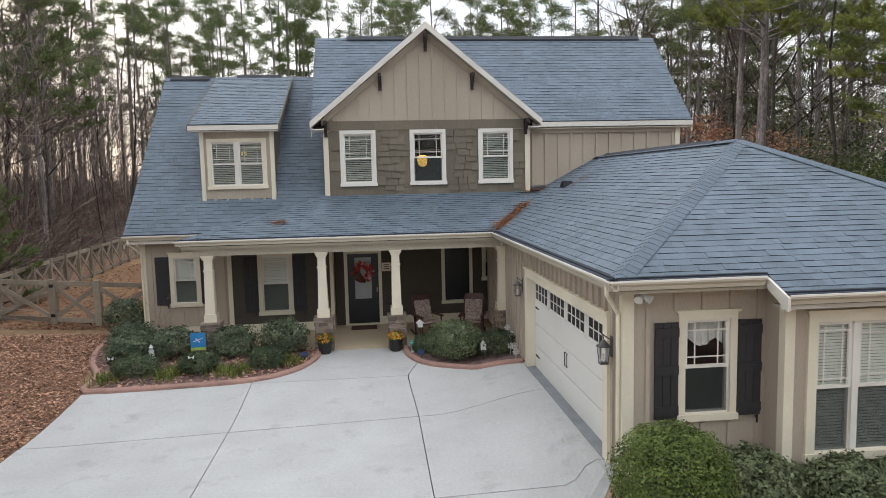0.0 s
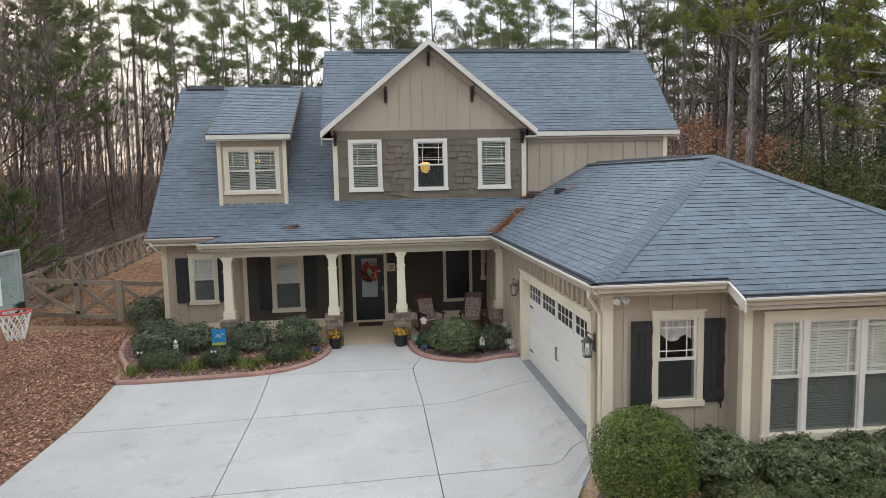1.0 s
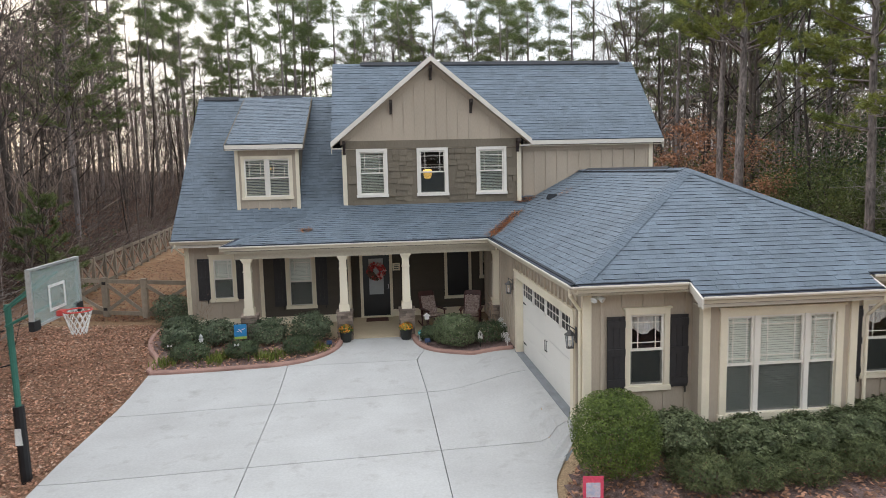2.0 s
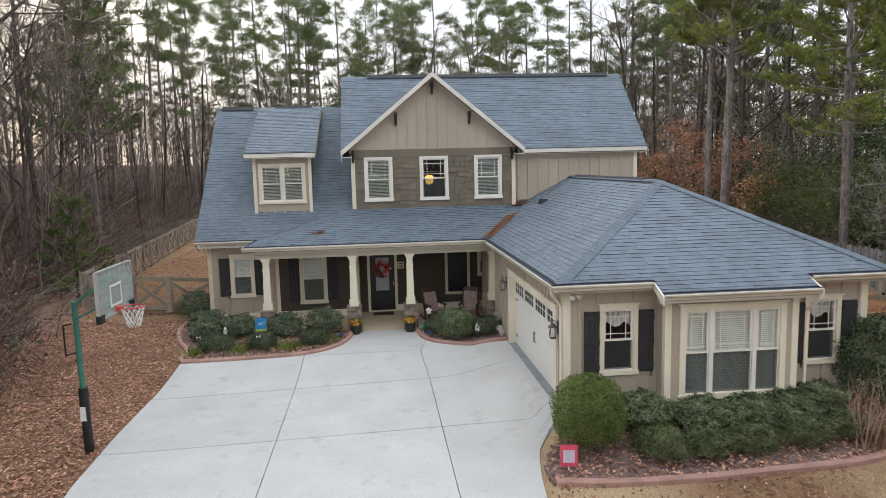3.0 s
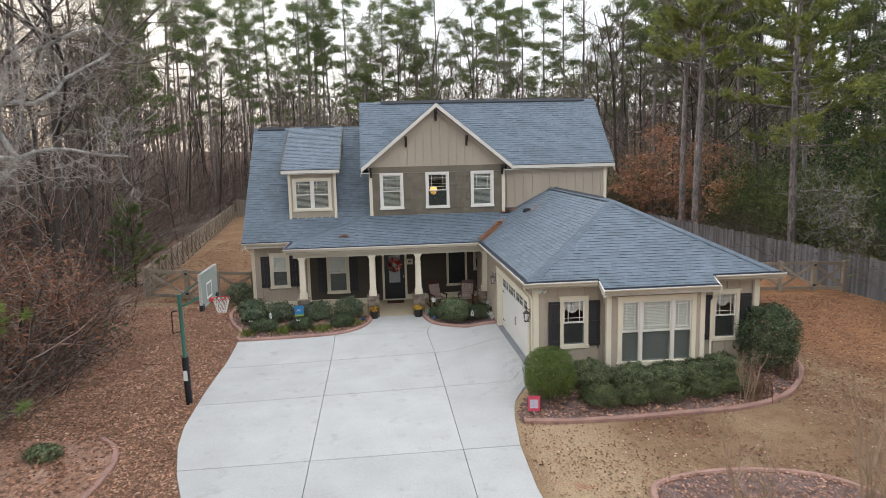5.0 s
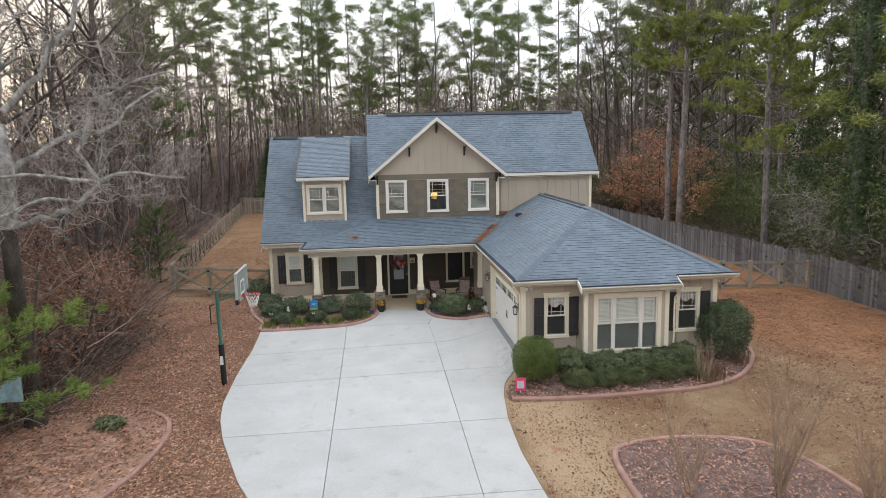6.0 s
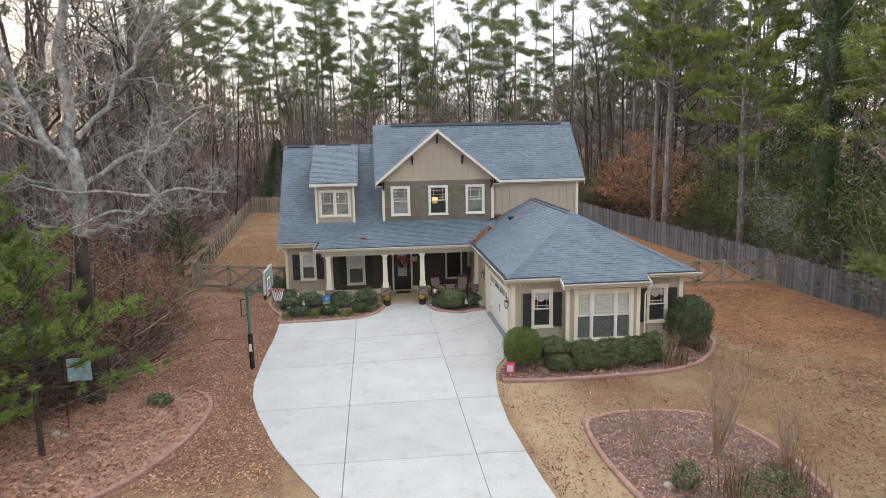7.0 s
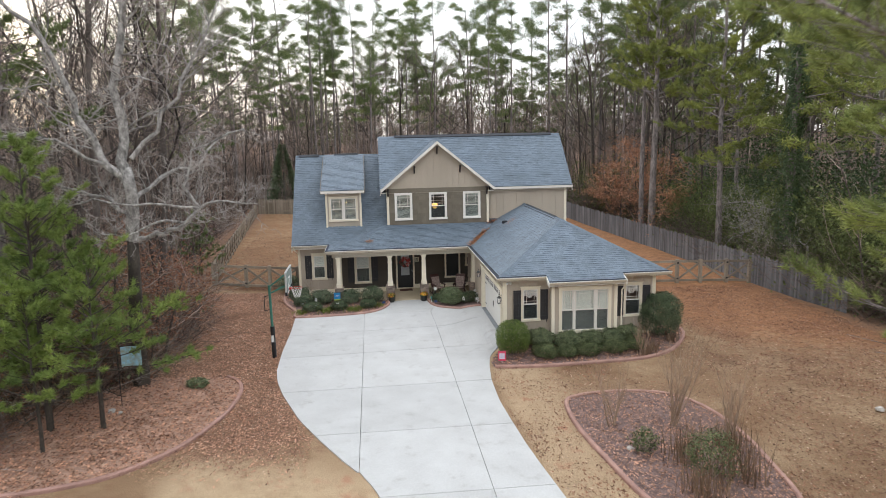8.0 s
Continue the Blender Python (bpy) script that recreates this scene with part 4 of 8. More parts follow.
lap_rows(wm, -4.3, -1.5, 0.62, 2.95, [h_m], Y_WING)
lap_rows(we, -1.42, 3.2, 0.6, 2.95, [DOOR, h_s, h_e], Y_ENTRY)
board(-4.42, -4.3, Y_WING - 0.04, Y_WING, 0.6, 3.1)
board(-6.8, -6.66, Y_WING - 0.04, Y_WING + 0.1, 0.3, 3.2)
board(-1.52, -1.42, Y_WING - 0.04, Y_WING + 0.5, 0.3, 3.0)
# far walls of the wing and the main block
part("wall", Geo().box(-6.75, -6.6, Y_WING + 0.16, 27.4, 0.3, 3.2).prism([(Y_WING + 0.16, 3.2), (27.4, 3.2), (22.95, 8.1)], "x", -6.75, -6.6), M["batten"], house, "tan end wall of the wing")
part("wall", box(-6.75, 9.24, 27.24, 27.4, 0.3, 3.2), M["batten"], house, "tan back wall")
# inner surfaces all wear the dimmed room colour in place of indoor shade
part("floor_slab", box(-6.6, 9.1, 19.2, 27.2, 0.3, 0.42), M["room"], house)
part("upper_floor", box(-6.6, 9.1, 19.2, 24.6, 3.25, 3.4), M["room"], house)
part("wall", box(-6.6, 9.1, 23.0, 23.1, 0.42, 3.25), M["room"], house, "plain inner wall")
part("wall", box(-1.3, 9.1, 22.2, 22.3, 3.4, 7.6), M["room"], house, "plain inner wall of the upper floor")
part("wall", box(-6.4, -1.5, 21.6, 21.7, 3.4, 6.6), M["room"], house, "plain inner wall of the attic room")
# upper gable wall
holes_up = [hole(*q) for q in WIN_UP]
GS = 0.822
wg = wall_panel(M["shake"], -1.5, 4.4, 3.9, 6.1, holes_up, "y", Y_GABLE, 0.16, "brown staggered-shake gable wall")
wt = part("wall", Geo().prism([(-1.5, 6.1), (4.4, 6.1), (4.4, 6.46), (1.43, 8.9), (-1.5, 6.46)], "y", Y_GABLE - 0.02, Y_GABLE + 0.16), M["batten"], house, "tan board-and-batten gable peak")
batten_rows(wt, -1.3, 4.2, 0.36, lambda u: 6.38, lambda u: 6.36 + GS * (2.95 - abs(u - 1.43)), [], "y", Y_GABLE - 0.02, M["batten"])
part("frieze", box(-1.5, 4.4, Y_GABLE - 0.05, Y_GABLE - 0.021, 6.12, 6.38), M["shake"], house, "brown painted frieze board")
for sx in (-1, 1):
    part("frieze", Geo().prism([(1.43 + sx * 3.02, 8.9 - GS * 3.02), (1.43, 8.9), (1.43, 8.71), (1.43 + sx * 3.02, 8.71 - GS * 3.02)][::sx], "y", Y_GABLE - 0.085, Y_GABLE - 0.062), M["batten"], house, "tan frieze board under the rake")
for x0, x1 in ((-1.56, -1.42), (4.32, 4.46)):
    board(x0, x1, Y_GABLE - 0.05, Y_GABLE + 0.12, 4.2, 6.2)
shake_kinds = []
for wd in (0.18, 0.22, 0.27, 0.31, 0.36):
    shake_kinds.append((wd, Geo().prism([(-0.042, 0.0), (0, 0.0), (0, 0.26), (-0.006, 0.26)], "x", 0.007, wd - 0.007).mesh("shake", M["shake"])))
z = 4.16
while z < 6.0:
    x = -1.42 - rng.random() * 0.2
    while x < 4.32:
        wd, me = shake_kinds[rng.randrange(5)]
        a, b = x, x + wd
        if a >= -1.43 and b < 4.34 and not any(q[0] - q[2] / 2 < b - 0.02 and a + 0.02 < q[0] + q[2] / 2 and z + 0.2 > q[1] - 0.02 and z < q[1] + q[3] for q in WIN_UP):
            s = part("shake", me, None, wg)
            s.location = (a, Y_GABLE, z + rng.choice((0, 0, 0.035, -0.02)))
        x = b
    z += 0.195
# main block
wr = part("wall", box(4.4, 9.24, Y_MAIN, Y_MAIN + 0.16, 3.2, 6.2), M["batten"], house, "tan board-and-batten upper wall")
batten_rows(wr, 4.6, 9.1, 0.4, lambda u: 3.4, lambda u: 6.1, [], "y", Y_MAIN, M["batten"])
board(9.14, 9.28, Y_MAIN - 0.04, Y_MAIN + 0.1, 3.3, 6.2)
part("frieze", box(4.46, 9.14, Y_MAIN - 0.07, Y_MAIN - 0.045, 5.98, 6.16), M["batten"], house)
for x0, x1 in ((-1.5, -1.34), (9.08, 9.24)):
    part("wall", Geo().prism([(Y_MAIN + 0.16, 0.3 if x0 > 0 else 3.2), (24.4, 0.3 if x0 > 0 else 3.2), (24.4, 6.3), (21.79, 9.1), (Y_MAIN + 0.16, 6.3)], "x", x0, x1), M["batten"], house, "tan end wall of the main block")
part("wall", box(-1.5, -1.34, Y_GABLE + 0.16, Y_MAIN + 0.16, 3.2, 6.3), M["batten"], house)
part("wall", box(4.24, 4.4, Y_GABLE + 0.16, Y_MAIN + 0.16, 3.2, 6.3), M["batten"], house)
part("wall", box(-1.5, 9.24, 24.4, 24.56, 3.2, 6.3), M["batten"], house, "tan back wall of the upper floor")
# dormer
h_d = hole(*WIN_DORM)
YD = 18.97
wd_ = wall_panel(M["batten"], -5.06, -3.07, 4.0, 6.2, [h_d], "y", YD, 0.12, "tan dormer front wall")
batten_rows(wd_, -4.9, -3.2, 0.35, lambda u: 4.1, lambda u: 6.15, [h_d], "y", YD, M["batten"])
for x0, x1 in ((-5.06, -4.96), (-3.17, -3.07)):
    part("wall", Geo().prism([(YD + 0.12, 4.1), (21.9, 7.0), (21.9, 7.7), (YD + 0.12, 6.4)], "x", x0, x1), M["shake"], house, "brown side wall of the dormer")
for x0, x1 in ((-5.11, -5.0), (-3.13, -3.02)):
    board(x0, x1, YD - 0.04, YD + 0.1, 4.1, 6.2)
# garage
h_gd = (8.33, 13.37, 0.36, 2.47)
wl_ = wall_panel(M["batten"], Y_GAR, 18.9, 0.2, 3.2, [h_gd], "x", X_GAR, 0.16, "tan board-and-batten garage side wall")
batten_rows(wl_, 7.7, 18.5, 0.3, lambda u: 0.5, lambda u: 3.15, [(h_gd[0] - 0.05, h_gd[1] + 0.05, 0.2, 2.5)], "x", X_GAR, M["batten"])
h_g, h_ge, h_b = hole(*WIN_GAR), hole(*WIN_GAR_E), hole(*WIN_BAY)
wf = wall_panel(M["batten"], 3.36, 5.22, 0.2, 3.2, [h_g], "y", Y_GAR, 0.16, "tan front wall of the garage wing")
batten_rows(wf, 3.45, 5.15, 0.4, lambda u: 0.55, lambda u: 3.15, [h_g], "y", Y_GAR, M["batten"])
wf2 = wall_panel(M["batten"], 8.04, X_GAR_E, 0.2, 3.2, [h_ge], "y", Y_GAR, 0.16, "tan front wall beside the bay")
batten_rows(wf2, 8.2, 9.9, 0.4, lambda u: 0.55, lambda u: 3.15, [h_ge], "y", Y_GAR, M["batten"])
wb = wall_panel(M["batten"], 5.22, 8.04, 0.2, 3.0, [h_b], "y", Y_BAY, 0.16, "tan front wall of the bay")
for x0, x1 in ((5.22, 5.38), (7.88, 8.04)):
    part("wall", box(x0, x1, Y_BAY + 0.16, Y_GAR + 0.3, 0.2, 3.1), M["batten"], house, "tan bay cheek wall")
part("wall", box(X_GAR_E - 0.16, X_GAR_E, Y_GAR + 0.16, 19.0, 0.0, 3.2), M["batten"], house, "tan far side wall of the garage wing")
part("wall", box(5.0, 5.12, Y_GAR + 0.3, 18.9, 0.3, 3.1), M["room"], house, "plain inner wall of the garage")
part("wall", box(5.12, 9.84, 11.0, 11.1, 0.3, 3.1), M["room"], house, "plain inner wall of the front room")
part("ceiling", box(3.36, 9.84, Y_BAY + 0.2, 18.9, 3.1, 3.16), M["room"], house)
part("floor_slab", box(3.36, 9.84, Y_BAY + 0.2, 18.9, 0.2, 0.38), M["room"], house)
for x0, x1, y0, y1 in ((3.14, 3.3, Y_GAR - 0.04, Y_GAR), (3.15, X_GAR, Y_GAR, Y_GAR + 0.12), (9.88, 10.04, Y_GAR - 0.04, Y_GAR + 0.1)):
    board(x0, x1, y0, y1, 0.3, 3.15)
for x0, x1 in ((5.16, 5.3), (7.96, 8.1)):
    board(x0, x1, Y_BAY - 0.04, Y_BAY + 0.1, 0.3, 2.9)
for x0, x1 in ((3.3, 5.2), (8.06, 10.03)):
    part("skirt", box(x0, x1, Y_GAR - 0.04, Y_GAR, 0.0, 0.5), M["cream"], house, "cream painted foundation band")
part("skirt", box(5.18, 8.08, Y_BAY - 0.05, Y_BAY, 0.1, 0.55), M["cream"], house, "cream painted foundation band")
# windows
for q in (WIN_WING, WIN_MID):
    window(q[0], Y_WING, q[1], q[2], q[3], shut=True, trim=0.125, blind_mat="blind_pale")
for q, bl in zip(WIN_UP, ((1, 1), (0, 0), (1, 1))):
    window(q[0], Y_GABLE, q[1], q[2], q[3], head=False, blind=bl, trim_mat="white", screen=bl == (0, 0))
window(WIN_DORM[0], YD, *WIN_DORM[1:], leaves=2, head=False, trim_mat="cream", screen=False)
window(WIN_GAR[0], Y_GAR, *WIN_GAR[1:], blind=(0, 0))
window(WIN_GAR_E[0], Y_GAR, *WIN_GAR_E[1:], blind=(0, 0))
window(WIN_BAY[0], Y_BAY, *WIN_BAY[1:], trim=0.13, leaves=(0, 0.27, 0.73, 1), shut=True, blind_mat="blind_pale")
window(WIN_SIDE[0], Y_ENTRY, *WIN_SIDE[1:], lites=None, blind=(1, 1))
window(WIN_SCREEN[0], Y_ENTRY, *WIN_SCREEN[1:], lites=None, blind=(0, 0))
part("insect_screen", box(WIN_SCREEN[0] - 0.37, WIN_SCREEN[0] + 0.37, Y_ENTRY - 0.03, Y_ENTRY - 0.02, WIN_SCREEN[1] + 0.1, WIN_SCREEN[1] + 1.69), M["door_paint"], house, "black insect screen over the porch window")
for x in (-6.22, -4.98):
    shutter(x, Y_WING - 0.03, 1.26, 0.38, 1.38)
for x in (-3.77, -2.39):
    shutter(x, Y_WING - 0.03, 0.95, 0.38, 1.62)
for x in (3.76, 4.96, 8.39, 9.61):
    shutter(x, Y_GAR - 0.03, 1.26, 0.34, 1.36)
# porch
part("porch_floor", box(-4.75, 3.2, 15.99, Y_ENTRY, 0.1, 0.345), M["slab"], house, "tan concrete porch floor")
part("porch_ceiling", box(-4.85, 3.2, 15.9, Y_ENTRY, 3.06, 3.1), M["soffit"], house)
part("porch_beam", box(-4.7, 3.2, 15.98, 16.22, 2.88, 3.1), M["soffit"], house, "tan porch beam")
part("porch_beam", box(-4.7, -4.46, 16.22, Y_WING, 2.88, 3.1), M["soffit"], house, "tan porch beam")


def column(x, y):
    """A tapered cream post on a pier of stacked ledge stone."""
    c = thing("porch_column", "tapered cream porch column on a stacked ledge-stone pier", "column", (x, y, 0.42), 0, "porch columns")
    g = Geo()
    b, t = 0.128, 0.098
    z0, z1 = 0.78, 2.36
    g.add([(-b, -b, z0), (b, -b, z0), (b, b, z0), (-b, b, z0), (-t, -t, z1), (t, -t, z1), (t, t, z1), (-t, t, z1)],
          [(0, 3, 2, 1), (4, 5, 6, 7), (0, 1, 5, 4), (1, 2, 6, 5), (2, 3, 7, 6), (3, 0, 4, 7)])
    part("shaft", g, M["cream"], c)
    part("base_block", box(-0.155, 0.155, -0.155, 0.155, z0 - 0.02, z0 + 0.2), M["cream"], c)
    part("collar", box(-0.122, 0.122, -0.122, 0.122, 2.06, 2.1), M["cream"], c)
    k = Geo()
    for i, (r, z) in enumerate(((0.12, 2.34), (0.138, 2.38), (0.16, 2.42))):
        k.box(-r, r, -r, r, z, z + 0.05)
    part("capital", k, M["cream"], c)
    part("pier_core", box(-0.2, 0.2, -0.2, 0.2, -0.09, 0.74), M["stone"], c)
    z = -0.085
    while z < 0.72:
        hgt = rng.choice((0.05, 0.07, 0.085))
        for s in range(4):
            u = -0.23
            while u < 0.21:
                ln = min(0.23 - u, rng.uniform(0.1, 0.26))
                d = 0.2 + rng.uniform(0.015, 0.05)
                g = box(u + 0.003, u + ln - 0.003, -d, -0.19, z + 0.003, min(z + hgt, 0.75) - 0.003)
                ob = part("stone", g, M["stone"], c)
                ob.matrix_basis = pose(0, 0, 0, 0, 0, 90 * s)
                u += ln
        z += hgt
    part("cap_stone", box(-0.25, 0.25, -0.25, 0.25, 0.73, 0.78), M["stone"], c)
    return c


for cx in (-4.36, -1.55, 0.33, 3.12):
    column(cx, 16.12)

# ---- roofs ----
COURSE = 0.145
near_shingles = {}


def shingle_mesh(w, doubled):
    k = (round(w, 2), doubled)
    if k not in near_shingles:
        h = 0.0165 if doubled else 0.0105
        blade = Geo()
        blade.add([(0.001, 0, 0.001), (w - 0.001, 0, 0.001), (w - 0.001, 0, h), (0.001, 0, h), (w - 0.001, 0.17, 0.004), (0.001, 0.17, 0.004)],
                  [(0, 1, 2, 3), (3, 2, 4, 5), (1, 4, 2), (0, 3, 5)])
        me = blade.mesh("shingle", M["shingle"])
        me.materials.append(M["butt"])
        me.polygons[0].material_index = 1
        near_shingles[k] = me
    return near_shingles[k]


def roof_slope(poly, name, label, keep=None, thick=0.14):
    """A roof plane from its corner points (first edge along the eave, seen from outside anticlockwise), boarded and shingled."""
    p = [Vector(q) for q in poly]
    u = (p[1] - p[0]).normalized()
    nrm = u.cross(p[-1] - p[0]).normalized()
    if nrm.z < 0:
        nrm = -nrm
    v = nrm.cross(u).normalized()
    roof = part("roof", Geo().slab([tuple(q) for q in p], (0, 0, -thick)), M["deck"], house, label)
    flat = [((q - p[0]).dot(u), (q - p[0]).dot(v)) for q in p]
    vmax = max(b for _, b in flat)
    g = Geo()
    r = 0
    count = 0

    def span(t):
        xs = []
        for i in range(len(flat)):
            (a, b), (c, d) = flat[i], flat[(i + 1) % len(flat)]
            if (b - t) * (d - t) <= 0 and abs(d - b) > 1e-6:
                xs.append(a + (c - a) * (t - b) / (d - b))
        return (min(xs), max(xs)) if len(xs) > 1 else None
    rot = Matrix((u, v, nrm)).transposed().to_4x4()
    while r * COURSE < vmax - 0.03:
        t = r * COURSE
        s = span(min(t + 0.02, vmax - 0.01))
        s2 = span(min(t + COURSE, vmax - 0.005))
        if s and s2:
            a0, a1 = min(s[0], s2[0]), max(s[1], s2[1])
            lo, hi = max(s[0], s2[0]), min(s[1], s2[1])
            x = a0 - rng.random() * 0.25
            while x < a1 - 0.01:
                w = rng.choice((0.12, 0.16, 0.2, 0.24, 0.28))
                b0, b1 = max(x, a0), min(x + w, a1)
                whole = x >= lo and x + w <= hi
                up = min(t + 0.17, vmax)
                doubled = rng.random() < 0.48
                thick_edge = 0.0165 if doubled else 0.0105
                if whole and keep and keep(x, t) and count < 300:
                    ob = part("shingle", shingle_mesh(w, doubled), None, roof)
                    ob.matrix_basis = Matrix.Translation(p[0] + u * x + v * t) @ rot
                    count += 1
                elif b1 - b0 > 0.02:
                    c0, c1 = (b0, b1) if whole else (max(b0, s2[0]) if s2[0] > s[0] else b0, min(b1, s2[1]) if s2[1] < s[1] else b1)
                    c0, c1 = (max(c0, b0), min(c1, b1)) if c1 > c0 else ((b0 + b1) / 2, (b0 + b1) / 2)

                    def at(a, b, h):
                        return tuple(p[0] + u * a + v * b + nrm * h)
                    k = len(g.v)
                    g.v.extend((at(b0 + 0.0008, t, 0.002), at(b1 - 0.0008, t, 0.002), at(b1 - 0.0008, t, thick_edge), at(b0 + 0.0008, t, thick_edge), at(c1 - 0.0008, up, 0.004), at(c0 + 0.0008, up, 0.004)))
                    g.f.extend(((k, k + 1, k + 2, k + 3), (k + 3, k + 2, k + 4, k + 5), (k + 1, k + 4, k + 2), (k, k + 3, k + 5)))
                x += w
        r += 1
    # front faces take the dark edge colour as the course shadow
    me = g.mesh("shingles", M["shingle"])
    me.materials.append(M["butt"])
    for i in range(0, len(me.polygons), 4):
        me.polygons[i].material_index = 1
    part("shingles", me, None, roof, kind="stuff")
    return roof


def caps(a, b, wide=0.15, step=0.14):
    """Overlapping cap shingles along a hip or ridge."""
    a, b = Vector(a), Vector(b)
    d = (b - a).normalized()
    side = d.cross(Vector((0, 0, 1))).normalized()
    up = side.cross(d).normalized()
    hip = part("hip", Geo().tube(a - up * 0.05, b - up * 0.05, 0.03, 0.03, 6), M["deck"], house, "hip line of the roof")
    drop = 0.055 * wide / 0.15
    me = Geo()
    me.add([(0, 0, 0.04), (wide, 0, 0.034 - drop), (-wide, 0, 0.034 - drop), (0, 0.2, 0.032), (wide, 0.2, 0.026 - drop), (-wide, 0.2, 0.026 - drop), (0, 0, 0.034), (wide, 0, 0.024 - drop), (-wide, 0, 0.024 - drop)],
           [(0, 1, 4, 3), (2, 0, 3, 5), (0, 6, 7, 1), (2, 8, 6, 0)])
    me = me.mesh("cap_shingle", M["cap"])
    rot = Matrix((side, d, up)).transposed().to_4x4()
    t, n = 0.0, (b - a).length
    while t < n - 0.1:
        part("cap_shingle", me, None, hip).matrix_basis = Matrix.Translation(a + d * t) @ rot
        t += step
    return hip


def ridge_vent(a, b):
    (xa, ya, za), (xb, yb, zb) = a, b
    dx = abs(xb - xa) > abs(yb - ya)
    prof = [(-0.15, -0.11), (0, 0.02), (0.15, -0.11), (0.15, -0.075), (0, 0.055), (-0.15, -0.075)]
    g = Geo().prism([(ya + p, za + q) for p, q in prof], "x", xa, xb) if dx else Geo().prism([(xa + p, za + q) for p, q in prof], "y", ya, yb)
    return part("ridge_vent", g, M["ridge"], house, "dark ridge vent")


def gutter(a, b, face):
    """A K-style gutter from a to b; face is the outward direction in plan."""
    fx, fy = face
    (xa, ya), (xb, yb), z = a[:2], b[:2], a[2]
    prof = [(0, 0), (0.0, -0.12), (0.07, -0.12), (0.085, -0.07), (0.12, -0.035), (0.12, 0.0), (0.105, 0.0), (0.1, -0.03), (0.07, -0.06), (0.06, -0.1), (0.015, -0.1), (0.015, 0)]
    if fy:
        g = Geo().prism([(ya + fy * p, z + q) for p, q in prof], "x", xa, xb)
    else:
        g = Geo().prism([(xa + fx * p, z + q) for p, q in prof], "y", ya, yb)
    gu = part("gutter", g, M["gutter"], house, "cream metal gutter with its face toned down as in shade")
    # white lip paints the lit edge, navy guard the shade in the opening
    for nm, p0, p1, q0, q1, mt, lb in (("gutter_guard", -0.02, 0.104, 0.002, 0.022, "guard", "mesh gutter guard darkened as the shade in the gutter opening"), ("lip", 0.104, 0.126, -0.012, 0.014, "white", "rolled lip coloured white as the lit edge")):
        if fy:
            part(nm, box(xa, xb, ya + fy * p0, ya + fy * p1, z + q0, z + q1), M[mt], gu, lb)
        else:
            part(nm, box(xa + fx * p0, xa + fx * p1, ya, yb, z + q0, z + q1), M[mt], gu, lb)
    return gu


def drip_edge(x0, x1, y0, y1, z):
    """The starter strip that overhangs an eave, coloured near black as the overhang's shadow."""
    return part("starter_strip", box(x0, x1, y0, y1, z + 0.024, z + 0.042), M["butt"], house, "starter strip along the eave, darkened as the overhang's shadow")


GX0, GX1, GXR, GY0, GZ0, GZR, GYR = 2.9, 10.44, 6.67, 7.14, 3.28, 5.24, 10.9
SL = (GZR - GZ0) / (GXR - GX0)
# garage wing: hip roof
ye_ = 19.0
roof_slope([(GX0, ye_, GZ0), (GX0, GY0, GZ0), (GXR, GYR, GZR), (GXR, ye_, GZR)], "roof", "blue-grey shingle slope over the garage door", keep=lambda a, t: 8.2 < a < 11.6 and t < 1.9)
bz = GZ0 - SL * 0.38
roof_slope([(GX0, GY0, GZ0), (GX1, GY0, GZ0), (GXR, GYR, GZR)], "roof", "blue-grey shingle front hip of the garage wing", keep=lambda a, t: 0.2 < a < 4.6 and t < 1.6)
roof_slope([(4.98, GY0 - 0.38, bz), (8.36, GY0 - 0.38, bz), (8.36, GY0 + 0.15, GZ0 + SL * 0.15), (4.98, GY0 + 0.15, GZ0 + SL * 0.15)], "roof", "blue-grey shingle eave over the bay")
roof_slope([(GX1, GY0, GZ0), (GX1, ye_, GZ0), (GXR, ye_, GZR), (GXR, GYR, GZR)], "roof", "blue-grey far slope of the garage wing")
caps((GX0, GY0, GZ0), (GXR, GYR, GZR), 0.17)
caps((GX1, GY0, GZ0), (GXR, GYR, GZR), 0.17)
caps((GXR, GYR, GZR), (GXR, 18.95, GZR))
ridge_vent((GXR, GYR + 0.9, GZR + 0.02), (GXR, 18.2, GZR + 0.02))
gutter((GX0, GY0 - 0.12, GZ0), (GX0, 15.68, GZ0), (-1, 0))
gutter((GX0 - 0.12, GY0, GZ0), (4.9, GY0, GZ0), (0, -1))
gutter((8.4, GY0, GZ0), (GX1 + 0.12, GY0, GZ0), (0, -1))
gutter((4.98, GY0 - 0.38, bz), (8.36, GY0 - 0.38, bz), (0, -1))
part("fascia", Geo().box(GX0, 3.0, GY0 + 0.1, 15.7, 3.1, GZ0 - 0.02).box(GX0, GX1, GY0, GY0 + 0.1, 3.1, GZ0 - 0.02).box(GX1 - 0.1, GX1, GY0 + 0.1, 19, 3.1, GZ0 - 0.02), M["soffit"], house)
part("fascia", Geo().box(4.98, 8.36, GY0 - 0.36, GY0 - 0.28, bz - 0.2, bz - 0.02), M["fascia"], house)
for x0, x1 in ((4.945, 4.98), (8.36, 8.395)):
    part("rake_board", Geo().prism([(GY0 - 0.5, bz - 0.2), (GY0 - 0.5, bz - 0.02), (GY0 + 0.1, GZ0 + SL * 0.1 - 0.02), (GY0 + 0.1, GZ0 - 0.1)], "x", x0, x1), M["fascia"], house, "white painted return board")
